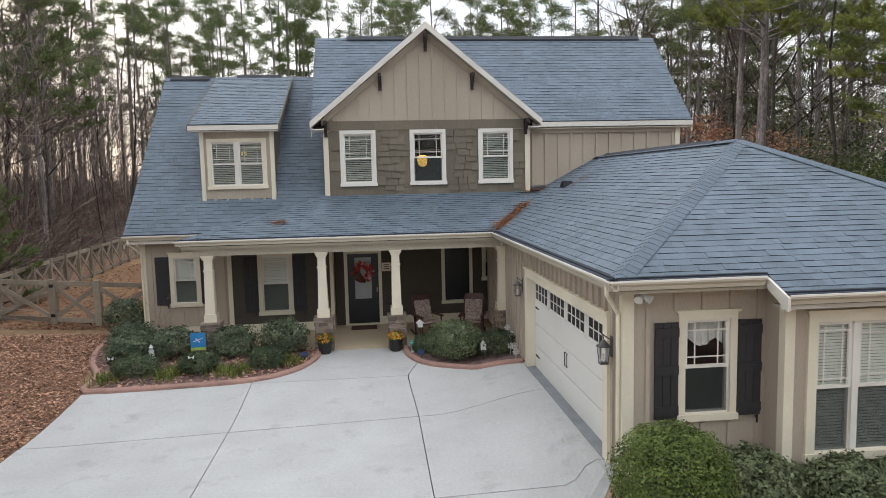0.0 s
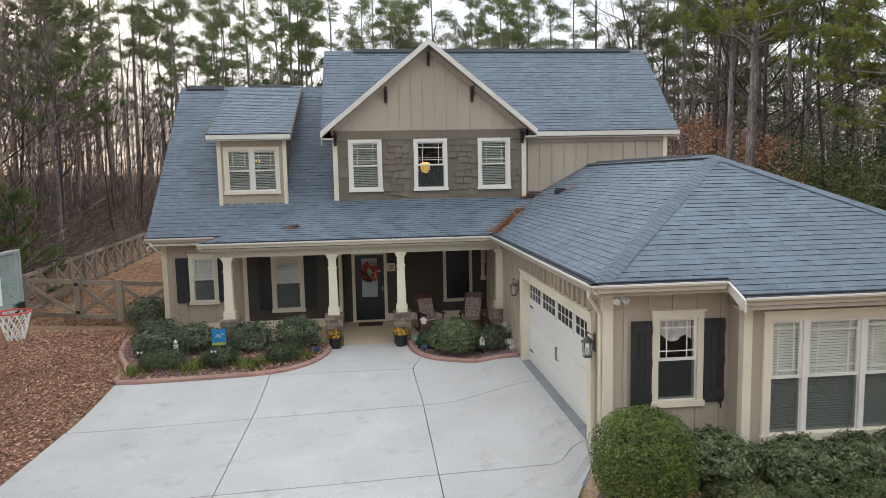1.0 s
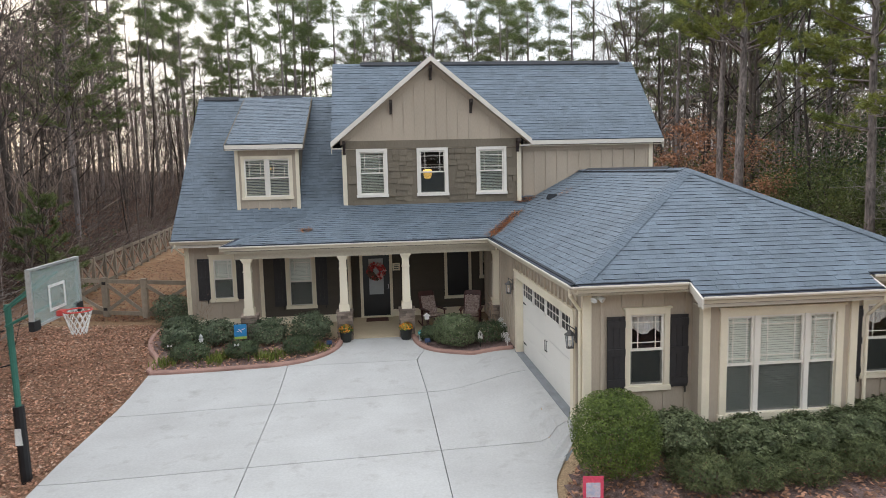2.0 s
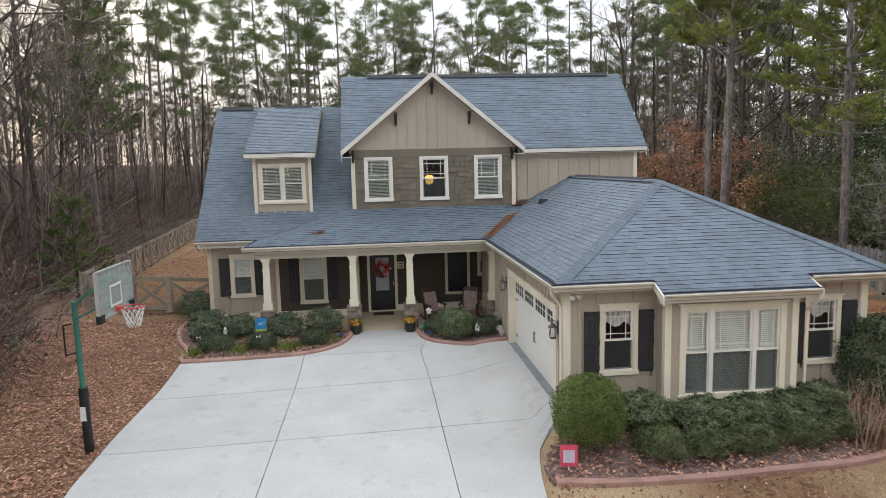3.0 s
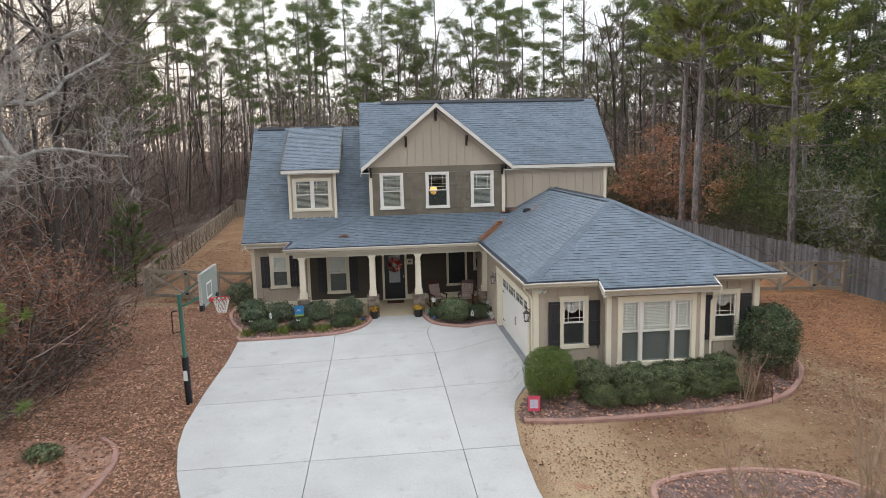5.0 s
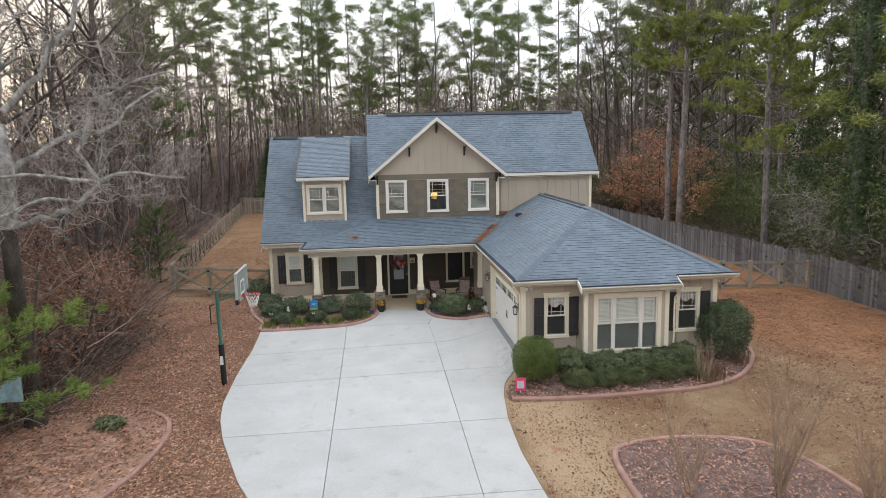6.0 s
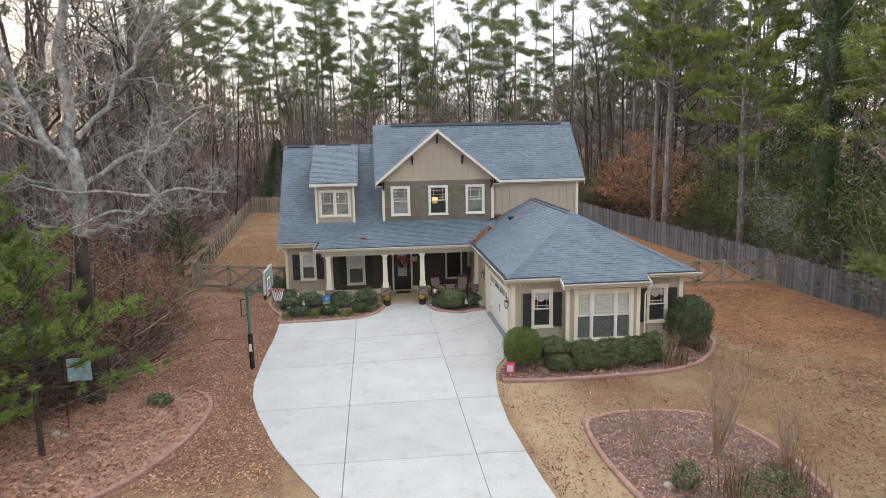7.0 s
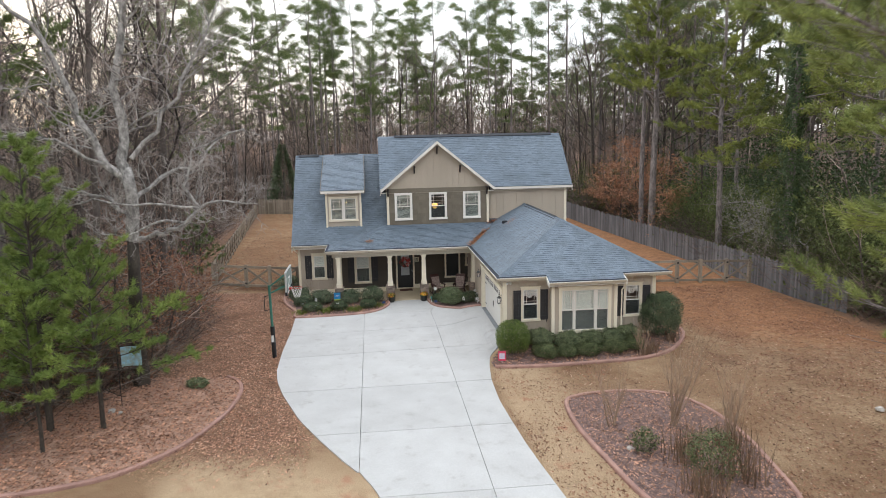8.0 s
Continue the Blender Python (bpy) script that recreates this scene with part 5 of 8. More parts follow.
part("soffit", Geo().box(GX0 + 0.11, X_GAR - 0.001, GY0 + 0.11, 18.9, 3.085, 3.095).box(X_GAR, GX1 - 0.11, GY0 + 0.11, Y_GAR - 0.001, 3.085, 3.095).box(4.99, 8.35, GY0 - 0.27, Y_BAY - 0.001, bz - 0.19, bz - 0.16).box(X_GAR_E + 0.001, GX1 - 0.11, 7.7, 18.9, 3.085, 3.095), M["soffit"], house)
# porch roof
PX0, PY0, PZ0, PZ1 = -4.93, 15.8, 3.28, 4.26
PS = (PZ1 - PZ0) / (18.52 - PY0)
roof_slope([(PX0, PY0, PZ0), (3.6, PY0, PZ0), (5.6, 18.96, PZ0 + PS * 3.16), (-1.5, 18.96, PZ0 + PS * 3.16), (-1.5, 18.52, PZ1)], "roof", "blue-grey shingle porch roof")
roof_slope([(PX0, 19.4, PZ0), (PX0, PY0, PZ0), (-1.5, 18.52, PZ1), (-1.5, 19.4, PZ1)], "roof", "blue-grey shingle end hip of the porch")
caps((PX0, PY0, PZ0), (-1.5, 18.52, PZ1), 0.12)
gutter((PX0 - 0.12, PY0, PZ0), (GX0, PY0, PZ0), (0, -1))
gutter((PX0, PY0 - 0.1, PZ0), (PX0, 18.1, PZ0), (-1, 0))
part("fascia", Geo().box(PX0, 2.95, PY0, PY0 + 0.09, 3.08, PZ0 - 0.02).box(PX0, PX0 + 0.09, PY0 + 0.09, Y_WING, 3.08, PZ0 - 0.02), M["soffit"], house)
# wing roof
WX0, WY0, WZ0, WYR, WZR = -7.09, 18.06, 3.28, 22.94, 8.31
WB = 2 * WYR - WY0
roof_slope([(WX0, WY0, WZ0), (-1.5, WY0, WZ0), (-1.5, WYR, WZR), (WX0, WYR, WZR)], "roof", "blue-grey steep shingle roof of the wing")
roof_slope([(9.24, WB, WZ0), (WX0, WB, WZ0), (WX0, WYR, WZR), (9.24, WYR, WZR)], "roof", "blue-grey back slope")
ridge_vent((-6.9, WYR, WZR + 0.0), (-5.6, WYR, WZR + 0.0))
ridge_vent((-4.7, WYR - 0.05, WZR + 0.02), (-3.2, WYR - 0.05, WZR + 0.02))
gutter((WX0, WY0, WZ0), (PX0 + 0.1, WY0, WZ0), (0, -1))
part("fascia", Geo().box(WX0, PX0, WY0, WY0 + 0.08, 3.06, WZ0 - 0.02), M["fascia"], house)
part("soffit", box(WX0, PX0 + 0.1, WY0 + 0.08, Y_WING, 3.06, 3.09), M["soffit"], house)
part("rake_board", Geo().prism([(WY0, WZ0 - 0.34), (WY0, WZ0 - 0.145), (WYR, WZR - 0.145), (WB, WZ0 - 0.145), (WB, WZ0 - 0.34), (WYR, WZR - 0.36)], "x", WX0, WX0 + 0.04), M["fascia"], house, "white painted rake board")
# dormer roof
DX0, DX1, DY0, DZ0 = -5.35, -2.84, 18.68, 6.32
roof_slope([(DX0, DY0, DZ0), (DX1, DY0, DZ0), (DX1, WYR - 0.05, WZR + 0.01), (DX0, WYR - 0.05, WZR + 0.01)], "roof", "blue-grey shed roof of the dormer")
part("fascia", box(DX0 - 0.01, DX1 + 0.01, DY0 - 0.03, DY0, DZ0 - 0.125, DZ0 + 0.01), M["fascia"], house, "white painted fascia")
part("soffit", box(DX0, DX1, DY0, YD, DZ0 - 0.16, DZ0 - 0.135), M["fascia"], house)
ds = (WZR - DZ0) / (WYR - DY0)
for x0, x1 in ((DX0 - 0.03, DX0), (DX1, DX1 + 0.03)):
    part("rake_board", Geo().prism([(DY0 - 0.03, DZ0 - 0.17), (DY0 - 0.03, DZ0 + 0.02), (WYR - 0.2, WZR - 0.06), (WYR - 0.2, WZR - 0.25)], "x", x0, x1), M["shake"], house)
# main roof
MX0, MX1, MY0, MZ0, MYR, MZR = -1.92, 9.6, 18.74, 6.29, 21.79, 9.38
MB = 2 * MYR - MY0
roof_slope([(MX0, MY0, MZ0), (MX1, MY0, MZ0), (MX1, MYR, MZR), (MX0, MYR, MZR)], "roof", "blue-grey steep main shingle roof")
roof_slope([(MX1, MB, MZ0), (MX0, MB, MZ0), (MX0, MYR, MZR), (MX1, MYR, MZR)], "roof", "blue-grey back slope of the main roof")
ridge_vent((-0.9, MYR, MZR + 0.01), (9.05, MYR, MZR + 0.01))
part("fascia", box(4.6, MX1, MY0 - 0.03, MY0, MZ0 - 0.13, MZ0 + 0.01), M["fascia"], house, "white painted fascia")
part("soffit", box(4.5, MX1, MY0, Y_MAIN, MZ0 - 0.19, MZ0 - 0.16), M["soffit"], house)
for x0, x1 in ((MX0, MX0 + 0.03), (MX1 - 0.03, MX1)):
    part("rake_board", Geo().prism([(MY0, MZ0 - 0.32), (MY0, MZ0 - 0.145), (MYR, MZR - 0.145), (MB, MZ0 - 0.145), (MB, MZ0 - 0.32), (MYR, MZR - 0.34)], "x", x0, x1), M["fascia"], house)
# front gable
PKX, PKZ, HALF, GYF = 1.43, 9.07, 3.3, 18.14
TZ = PKZ - GS * HALF
yb_ = 21.5
yl_ = 18.9
roof_slope([(PKX - HALF, yl_, TZ), (PKX - HALF, GYF, TZ), (PKX, GYF, PKZ), (PKX, yb_, PKZ)], "roof", "blue-grey shingle slope of the front gable")
roof_slope([(PKX + HALF, GYF, TZ), (PKX + HALF, yl_, TZ), (PKX, yb_, PKZ), (PKX, GYF, PKZ)], "roof", "blue-grey shingle slope of the front gable")
for s in (-1, 1):
    part("rake_board", Geo().prism([(PKX + s * (HALF + 0.02), TZ - 0.19), (PKX + s * (HALF + 0.02), TZ - 0.01), (PKX, PKZ), (PKX, PKZ - 0.18)][::s], "y", GYF - 0.04, GYF), M["fascia"], house, "white painted rake board of the gable")
    part("soffit", Geo().prism([(PKX + s * HALF, TZ - 0.17), (PKX + s * HALF, TZ - 0.14), (PKX, PKZ - 0.14), (PKX, PKZ - 0.17)][::s], "y", GYF, Y_GABLE - 0.02), M["soffit"], house)
    part("fascia", box(PKX + s * HALF - 0.02, PKX + s * HALF + 0.02, GYF, yl_, TZ - 0.2, TZ), M["fascia"], house)
    part("soffit", box(PKX + s * HALF, PKX + s * 2.95, GYF, Y_MAIN, TZ - 0.24, TZ - 0.21), M["fascia"], house, "white boxed eave return")
for bx, top in ((PKX, PKZ - 0.3), (PKX - 1.33, PKZ - 0.3 - GS * 1.33), (PKX + 1.33, PKZ - 0.3 - GS * 1.33), (PKX - 2.9, TZ + 0.02), (PKX + 2.9, TZ + 0.02)):
    br = part("bracket", Geo().box(bx - 0.05, bx + 0.05, GYF + 0.02, Y_GABLE - 0.05, top - 0.1, top), M["bracket"], house, "dark brown timber gable bracket")
    part("brace", Geo().prism([(GYF + 0.05, top - 0.1), (GYF + 0.14, top - 0.1), (Y_GABLE - 0.05, top - 0.33), (Y_GABLE - 0.05, top - 0.42)], "x", bx - 0.04, bx + 0.04), M["bracket"], br)
    part("post", box(bx - 0.045, bx + 0.045, Y_GABLE - 0.1, Y_GABLE - 0.05, top - 0.45, top), M["bracket"], br)
drip_edge(GX0 - 0.03, GX0 + 0.05, GY0, 15.7, GZ0)
drip_edge(GX0, 4.96, GY0 - 0.03, GY0 + 0.05, GZ0)
drip_edge(8.38, GX1, GY0 - 0.03, GY0 + 0.05, GZ0)
drip_edge(5.0, 8.34, GY0 - 0.41, GY0 - 0.33, bz)
drip_edge(PX0, 2.85, PY0 - 0.03, PY0 + 0.05, PZ0)
drip_edge(WX0, PX0 - 0.02, WY0 - 0.03, WY0 + 0.05, WZ0)
drip_edge(DX0, DX1, DY0 - 0.03, DY0 + 0.04, DZ0)
drip_edge(4.8, MX1, MY0 - 0.03, MY0 + 0.04, MZ0)
# downspouts
def downspout(x, y, ztop, zbot, dx, dy):
    g = Geo()
    pts = [(x, y, ztop), (x, y, ztop - 0.12), (x + dx, y + dy, ztop - 0.45), (x + dx, y + dy, zbot + 0.1), (x + dx - 0.12 * (1 if dx == 0 else 0), y + dy - 0.15, zbot + 0.04)]
    for p, q in zip(pts, pts[1:]):
        g.rod(p, q, 0.032, n=8)
    return part("downspout", g, M["cream"], house, "cream metal downspout")


downspout(-6.95, 18.0, 3.2, 0.4, 0.2, 0.42)
downspout(2.84, 7.3, 3.2, 0.4, 0.28, 0.33)
downspout(8.36, 6.72, 3.0, 0.4, -0.05, 0.34)
downspout(3.05, 15.74, 3.2, 0.4, 0.1, 0.5)
vent = part("pipe_vent", Geo().prism([(16.6, 0), (16.9, 0), (16.9, 0.05), (16.7, 0.17), (16.6, 0.17)], "x", -0.13, 0.13), M["ridge"], house, "black roof vent")
vent.matrix_basis = Matrix.Translation((5.05, 0, GZ0 + SL * (5.05 - GX0) - 0.03))

# garage door
gd = part("garage_door", box(3.36, 3.4, 8.3, 13.4, 0.4, 2.46), M["garage_door"], house, "off-white carriage-style garage door with a row of small panes")
for i in range(4):
    part("door_panel", box(3.335, 3.36, 8.37, 13.33, 0.42 + 0.5 * i, 0.42 + 0.5 * i + 0.492), M["garage_door"], gd)
for i in range(4):
    y0 = 8.45 + 1.225 * i
    y1 = y0 + 1.14
    pn = part("door_window", Geo().box(3.315, 3.334, y0, y1, 1.93, 1.99).box(3.315, 3.334, y0, y1, 2.33, 2.39).box(3.315, 3.334, y0, y0 + 0.07, 1.99, 2.33).box(3.315, 3.334, y1 - 0.07, y1, 1.99, 2.33), M["garage_door"], gd)
    part("pane", box(3.326, 3.334, y0 + 0.07, y1 - 0.07, 1.99, 2.33), M["door_paint"], pn, "dark glass")
    g = Geo()
    for k in (1, 2, 3):
        yy = y0 + 0.07 + (y1 - y0 - 0.14) * k / 4
        g.box(3.316, 3.33, yy - 0.012, yy + 0.012, 1.99, 2.33)
    g.box(3.317, 3.331, y0 + 0.07, y1 - 0.07, 2.15, 2.17)
    part("muntin", g, M["garage_door"], pn)
for yy, s in ((8.45, 1), (13.25, -1)):
    for zz in (0.7, 1.78):
        part("strap_hinge", Geo().prism([(yy, zz - 0.025), (yy, zz + 0.025), (yy + s * 0.3, zz + 0.01), (yy + s * 0.3, zz - 0.01)][::s], "x", 3.322, 3.334), M["iron"], gd, "black strap hinge")
for yy in (10.79, 10.91):
    part("pull_handle", Geo().rod((3.305, yy, 1.1), (3.305, yy, 1.36), 0.008, n=6).rod((3.335, yy, 1.11), (3.305, yy, 1.1), 0.008, n=6).rod((3.335, yy, 1.35), (3.305, yy, 1.36), 0.008, n=6), M["iron"], gd, "black pull handle")
for y0, y1, z0, z1 in ((13.35, 13.55, 0.38, 2.62), (8.15, 8.35, 0.38, 2.62), (8.35, 13.35, 2.45, 2.62)):
    part("door_casing", box(3.15, 3.36, y0, y1, z0, z1), M["cream"], house, "cream garage door casing")
part("door_casing", box(3.12, 3.2, 8.1, 13.6, 2.62, 2.66), M["cream"], house)

# entry door
ed = part("entry_door", box(-1.03, -0.11, Y_ENTRY + 0.03, Y_ENTRY + 0.08, 0.38, 2.5), M["door_paint"], house, "black storm door with a frosted pane")
part("pane", box(-0.82, -0.32, Y_ENTRY + 0.018, Y_ENTRY + 0.029, 1.13, 2.38), M["frost"], ed, "grey frosted glass")
part("door_handle", Geo().rod((-0.16, Y_ENTRY + 0.03, 1.4), (-0.16, Y_ENTRY - 0.04, 1.4), 0.015, n=6).rod((-0.16, Y_ENTRY - 0.04, 1.33), (-0.16, Y_ENTRY - 0.04, 1.47), 0.014, n=6), M["alu"], ed, "steel handle")
for a, b, c, d in ((-1.13, -1.03, 0.381, 2.6), (-0.11, -0.01, 0.381, 2.6), (-1.03, -0.11, 2.5, 2.6)):
    part("door_casing", box(a, b, Y_ENTRY - 0.04, Y_ENTRY + 0.1, c, d), M["cream"], house, "cream door casing")
part("threshold", box(-1.13, -0.01, Y_ENTRY - 0.1, Y_ENTRY + 0.1, 0.345, 0.38), M["cream"], house)

# ---- trees ----
def pipe(g, pts, r0, r1, n):
    """One unbroken tapering skin along a bent line."""
    m, k = len(pts) - 1, len(g.v)
    side = (pts[1] - pts[0]).orthogonal().normalized()
    for i, p in enumerate(pts):
        d = (pts[min(i + 1, m)] - pts[max(i - 1, 0)]).normalized()
        side = (side - d * side.dot(d)).normalized()
        up = d.cross(side)
        r = r0 + (r1 - r0) * i / m
        g.v.extend(tuple(p + side * (r * math.cos(6.2832 * j / n)) + up * (r * math.sin(6.2832 * j / n))) for j in range(n))
    g.f.extend((k + i * n + j, k + i * n + (j + 1) % n, k + (i + 1) * n + (j + 1) % n, k + (i + 1) * n + j) for i in range(m) for j in range(n))
    g.f.append(tuple(k + m * n + j for j in range(n)))


def limb(g, p, d, length, r, n, r_end=0.25, wob=0.12, seg=4, rnd=rng, lift=0.2):
    """A bent, tapering branch; returns points along it."""
    pts = [Vector(p)]
    d = Vector(d).normalized()
    for i in range(seg):
        d = (d + Vector((rnd.uniform(-1, 1), rnd.uniform(-1, 1), rnd.uniform(-0.8, 0.8) + lift)) * wob).normalized()
        pts.append(pts[-1] + d * (length / seg))
    pipe(g, pts, r, r * r_end, n)
    return pts, d


def needles(g, c, r, count, rnd, long=0.3, wide=0.03):
    """A loose tuft of needle sprays round a point."""
    for _ in range(count):
        d = Vector((rnd.gauss(0, 1), rnd.gauss(0, 1), rnd.gauss(0.3, 0.7))).normalized()
        o = Vector(c) + Vector((rnd.gauss(0, 1), rnd.gauss(0, 1), rnd.gauss(0, 0.42))) * (r * 0.5)
        s = d.orthogonal().normalized()
        s.rotate(Matrix.Rotation(rnd.uniform(0, 6.28), 3, d))
        ln = long * rnd.uniform(0.6, 1.3)
        g.face(o - s * wide, o + s * wide, o + d * ln)


def pine_parts(seed, height, bare, spread, tufts, r=0.2, long=0.5, wide=0.06, tuft_r=0.85, lean=0.02, per=20, gap=1.0):
    rnd = random.Random(seed)
    t, c = Geo(), Geo()
    pts = [Vector((0, 0, -0.3))]
    d = Vector((rnd.uniform(-lean, lean), rnd.uniform(-lean, lean), 1))
    seg = 8
    for i in range(seg):
        q = pts[-1] + (d + Vector((rnd.uniform(-0.025, 0.025), rnd.uniform(-0.025, 0.025), 0))).normalized() * (height + 0.3) / seg
        pts.append(q)
    pipe(t, pts, r, r * 0.15, 7)

    def at(h):
        k = min(seg - 1, int(h / height * seg))
        f = h / height * seg - k
        return pts[k].lerp(pts[k + 1], f)
    h = height * bare
    while h < height * 0.99:
        k = (h / height - bare) / (1 - bare)
        ln = spread * (0.42 + 0.5 * math.sin(math.pi * (0.12 + 0.74 * k))) * rnd.uniform(0.45, 1.15)
        az = rnd.uniform(0, 6.283)
        d = Vector((math.cos(az), math.sin(az), rnd.uniform(-0.05, 0.6) + 0.6 * k))
        bp, dd = limb(t, at(h), d, ln, r * 0.22 * (1 - 0.6 * k) + 0.012, 3, 0.2, 0.15, 3, rnd)
        nt = max(1, int(tufts * (0.6 + ln / spread)))
        for _ in range(nt):
            f = rnd.uniform(0.45, 1.05)
            k0 = min(2, int(f * 3))
            p = bp[k0].lerp(bp[k0 + 1], min(1.2, f * 3 - k0))
            p = p + Vector((rnd.gauss(0, 0.35), rnd.gauss(0, 0.35), rnd.gauss(0.05, 0.15))) * tuft_r
            needles(c, p, tuft_r * rnd.uniform(0.6, 1.1), per, rnd, long, wide)
        h += rnd.uniform(0.12, 0.5) * (height / 22) * gap
    for _ in range(int(8 * height / 20)):
        hh = rnd.uniform(height * 0.2, height * bare)
        az = rnd.uniform(0, 6.283)
        limb(t, at(hh), (math.cos(az), math.sin(az), rnd.uniform(-0.2, 0.3)), rnd.uniform(0.4, 2.0), 0.025, 3, 0.3, 0.2, 2, rnd)
    return t, c


def bare_parts(seed, height, r=0.13, levels=3, first=0.35, kids=(5, 7, 10), thin=0.006, up=0.25, reach=1.0, bend=0.1, crook=0.26, starts=None):
    """A leafless broadleaf tree: trunk and limbs in one mesh, twigs in another."""
    rnd = random.Random(seed)
    t, c = Geo(), Geo()

    def grow(p, d, ln, rad, lev):
        g = t if lev == levels or (lev > 0 and levels > 2) else c
        pts, dd = limb(g, p, d, ln, rad, 7 if lev >= levels else 4 if lev > 0 else 3, 0.35 if lev else 0.5, bend if lev == levels else crook, 6 if lev else 3, rnd)
        if lev == 0:
            return
        n = kids[lev - 1]
        for i in range(n):
            f = first + (1 - first) * (i + rnd.random()) / n if lev == levels else rnd.uniform(0.15, 1)
            k = min(len(pts) - 2, int(f * (len(pts) - 1)))
            q = pts[k].lerp(pts[k + 1], f * (len(pts) - 1) - k)
            axis = (pts[k + 1] - pts[k]).normalized()
            side = axis.orthogonal()
            side.rotate(Matrix.Rotation(rnd.uniform(0, 6.283), 3, axis))
            nd = axis * rnd.uniform(0.5, 1.0) + side * rnd.uniform(0.5, 1.0) * reach + Vector((0, 0, up))
            grow(q, nd, ln * rnd.uniform(0.3, 0.55) * (1.15 - 0.5 * f if lev == levels else 1) * (reach if lev == levels else 1), max(thin, rad * 0.45 * (1.1 - 0.6 * f)), lev - 1)
    if starts:
        for p, d, ln, rad in starts:
            grow(p, d, ln, rad, levels)
        return t, c
    grow((0, 0, -0.2), (rnd.uniform(-0.08, 0.08), rnd.uniform(-0.08, 0.08), 1), height, r, levels)
    return t, c


def leaves_on(g, pts, count, rnd, spread, size):
    for _ in range(count):
        p = Vector(rnd.choice(pts)) + Vector((rnd.gauss(0, 1), rnd.gauss(0, 1), rnd.gauss(0, 1))) * spread
        leaf(g, p, Vector((rnd.gauss(0, 1), rnd.gauss(0, 1), rnd.gauss(0, 1))).normalized(), size * rnd.uniform(0.6, 1.3), rnd)


def leaf(g, p, nrm, s, rnd, slim=0.5):
    a = nrm.orthogonal().normalized()
    a.rotate(Matrix.Rotation(rnd.uniform(0, 6.283), 3, nrm))
    b = nrm.cross(a)
    k = len(g.v)
    g.v.extend((tuple(p - a * s), tuple(p + b * (s * slim) + nrm * (s * 0.12)), tuple(p + a * s), tuple(p - b * (s * slim) + nrm * (s * 0.12))))
    g.f.append((k, k + 1, k + 2, k + 3))


def tree_thing(name, label, category, parts, trunk_mat, crown_mat, group="woods"):
    ob = thing(name, label, category, (0, 0, -200), 0, group)
    part("trunk", parts[0], trunk_mat, ob, smooth=True)
    part("crown", parts[1], crown_mat, ob)
    return ob


def land(x, y):
    return ground_z(x, y) + 0.03 * min(150, max(abs(x) - 45, 0) + max(y - 75, 0))


def plant(ob, x, y, turn=0.0, size=1.0, tall=1.0):
    c = copy_thing(ob, pose(x, y, land(x, y), 0, 0, turn))
    c.matrix_basis = pose(x, y, land(x, y), 0, 0, turn) @ Matrix.Diagonal((size, size, size * tall, 1))
    return c


def drop_proto(ob):
    for o in (*ob.children_recursive, ob):
        bpy.data.objects.remove(o)


TALL = "tall loblolly pine with a bare trunk and high open crown"
pines = [tree_thing("pine_tree", TALL, "tree", pine_parts(s, h, b, sp, tf, r, 0.32, 0.026, 0.74, per=70, gap=2.3), M["bark"], M["needle"])
         for s, h, b, sp, tf, r in ((1, 27, 0.5, 4.2, 7, 0.21), (2, 30, 0.54, 4.0, 7, 0.24), (3, 25, 0.45, 4.0, 7, 0.19), (4, 29, 0.5, 4.5, 7, 0.24), (5, 26, 0.6, 3.6, 7, 0.18))]
full_pines = [tree_thing("pine_tree", "full green pine with boughs low on the trunk", "tree", pine_parts(s, h, b, sp, 5, r, tuft_r=0.75, per=26, gap=1.25), M["bark"], M["needle"])
              for s, h, b, sp, r in ((11, 22, 0.3, 3.9, 0.19), (12, 27, 0.34, 4.4, 0.25), (13, 18, 0.25, 3.4, 0.16))]
bares = [tree_thing("bare_tree", "leafless grey-brown broadleaf tree", "tree", bare_parts(s, h, r, kids=k, crook=0.34), M["barkgrey"], M["twig"])
         for s, h, r, k in ((21, 15, 0.13, (8, 9, 11)), (22, 19, 0.17, (8, 9, 11)), (23, 12, 0.1, (8, 8, 10)), (24, 17, 0.12, (8, 8, 11)))]
saplings = [tree_thing("sapling", "thin leafless sapling at the edge of the woods", "tree", bare_parts(s, h, 0.05, 2, 0.15, (6, 12), 0.008, 0.4), M["barkgrey"], M["twig"])
            for s, h in ((31, 6.5), (32, 5.0), (33, 8.0))]

WOODS = random.Random(5)


def scatter(kinds, region, count, apart, size=(0.85, 1.2), taken=[]):
    x0, x1, y0, y1, ok = region
    made = 0
    for _ in range(count * 30):
        if made >= count:
            break
        x, y = WOODS.uniform(x0, x1), WOODS.uniform(y0, y1)
        if not ok(x, y) or any((x - a) ** 2 + (y - b) ** 2 < apart * apart for a, b in taken):
            continue
        taken.append((x, y))
        plant(WOODS.choice(kinds), x, y, WOODS.uniform(0, 360), WOODS.uniform(*size))
        made += 1


def wood_edge(y):
    """Where the woods begin on the west side, by distance up the plot."""
    return float(np.interp(y, [-40, -8, 0, 2.2, 3.4, 4.6, 9, 12.6, 16, 19, 21, 23, 62], [-17, -16.5, -15.5, -14.8, -13.8, -12.0, -11.4, -11.8, -12.2, -12.8, -13.1, -13.2, -17.0]))


def left_woods(x, y):
    return x < wood_edge(y) - 0.5


def right_woods(x, y):
    return x > 22.8


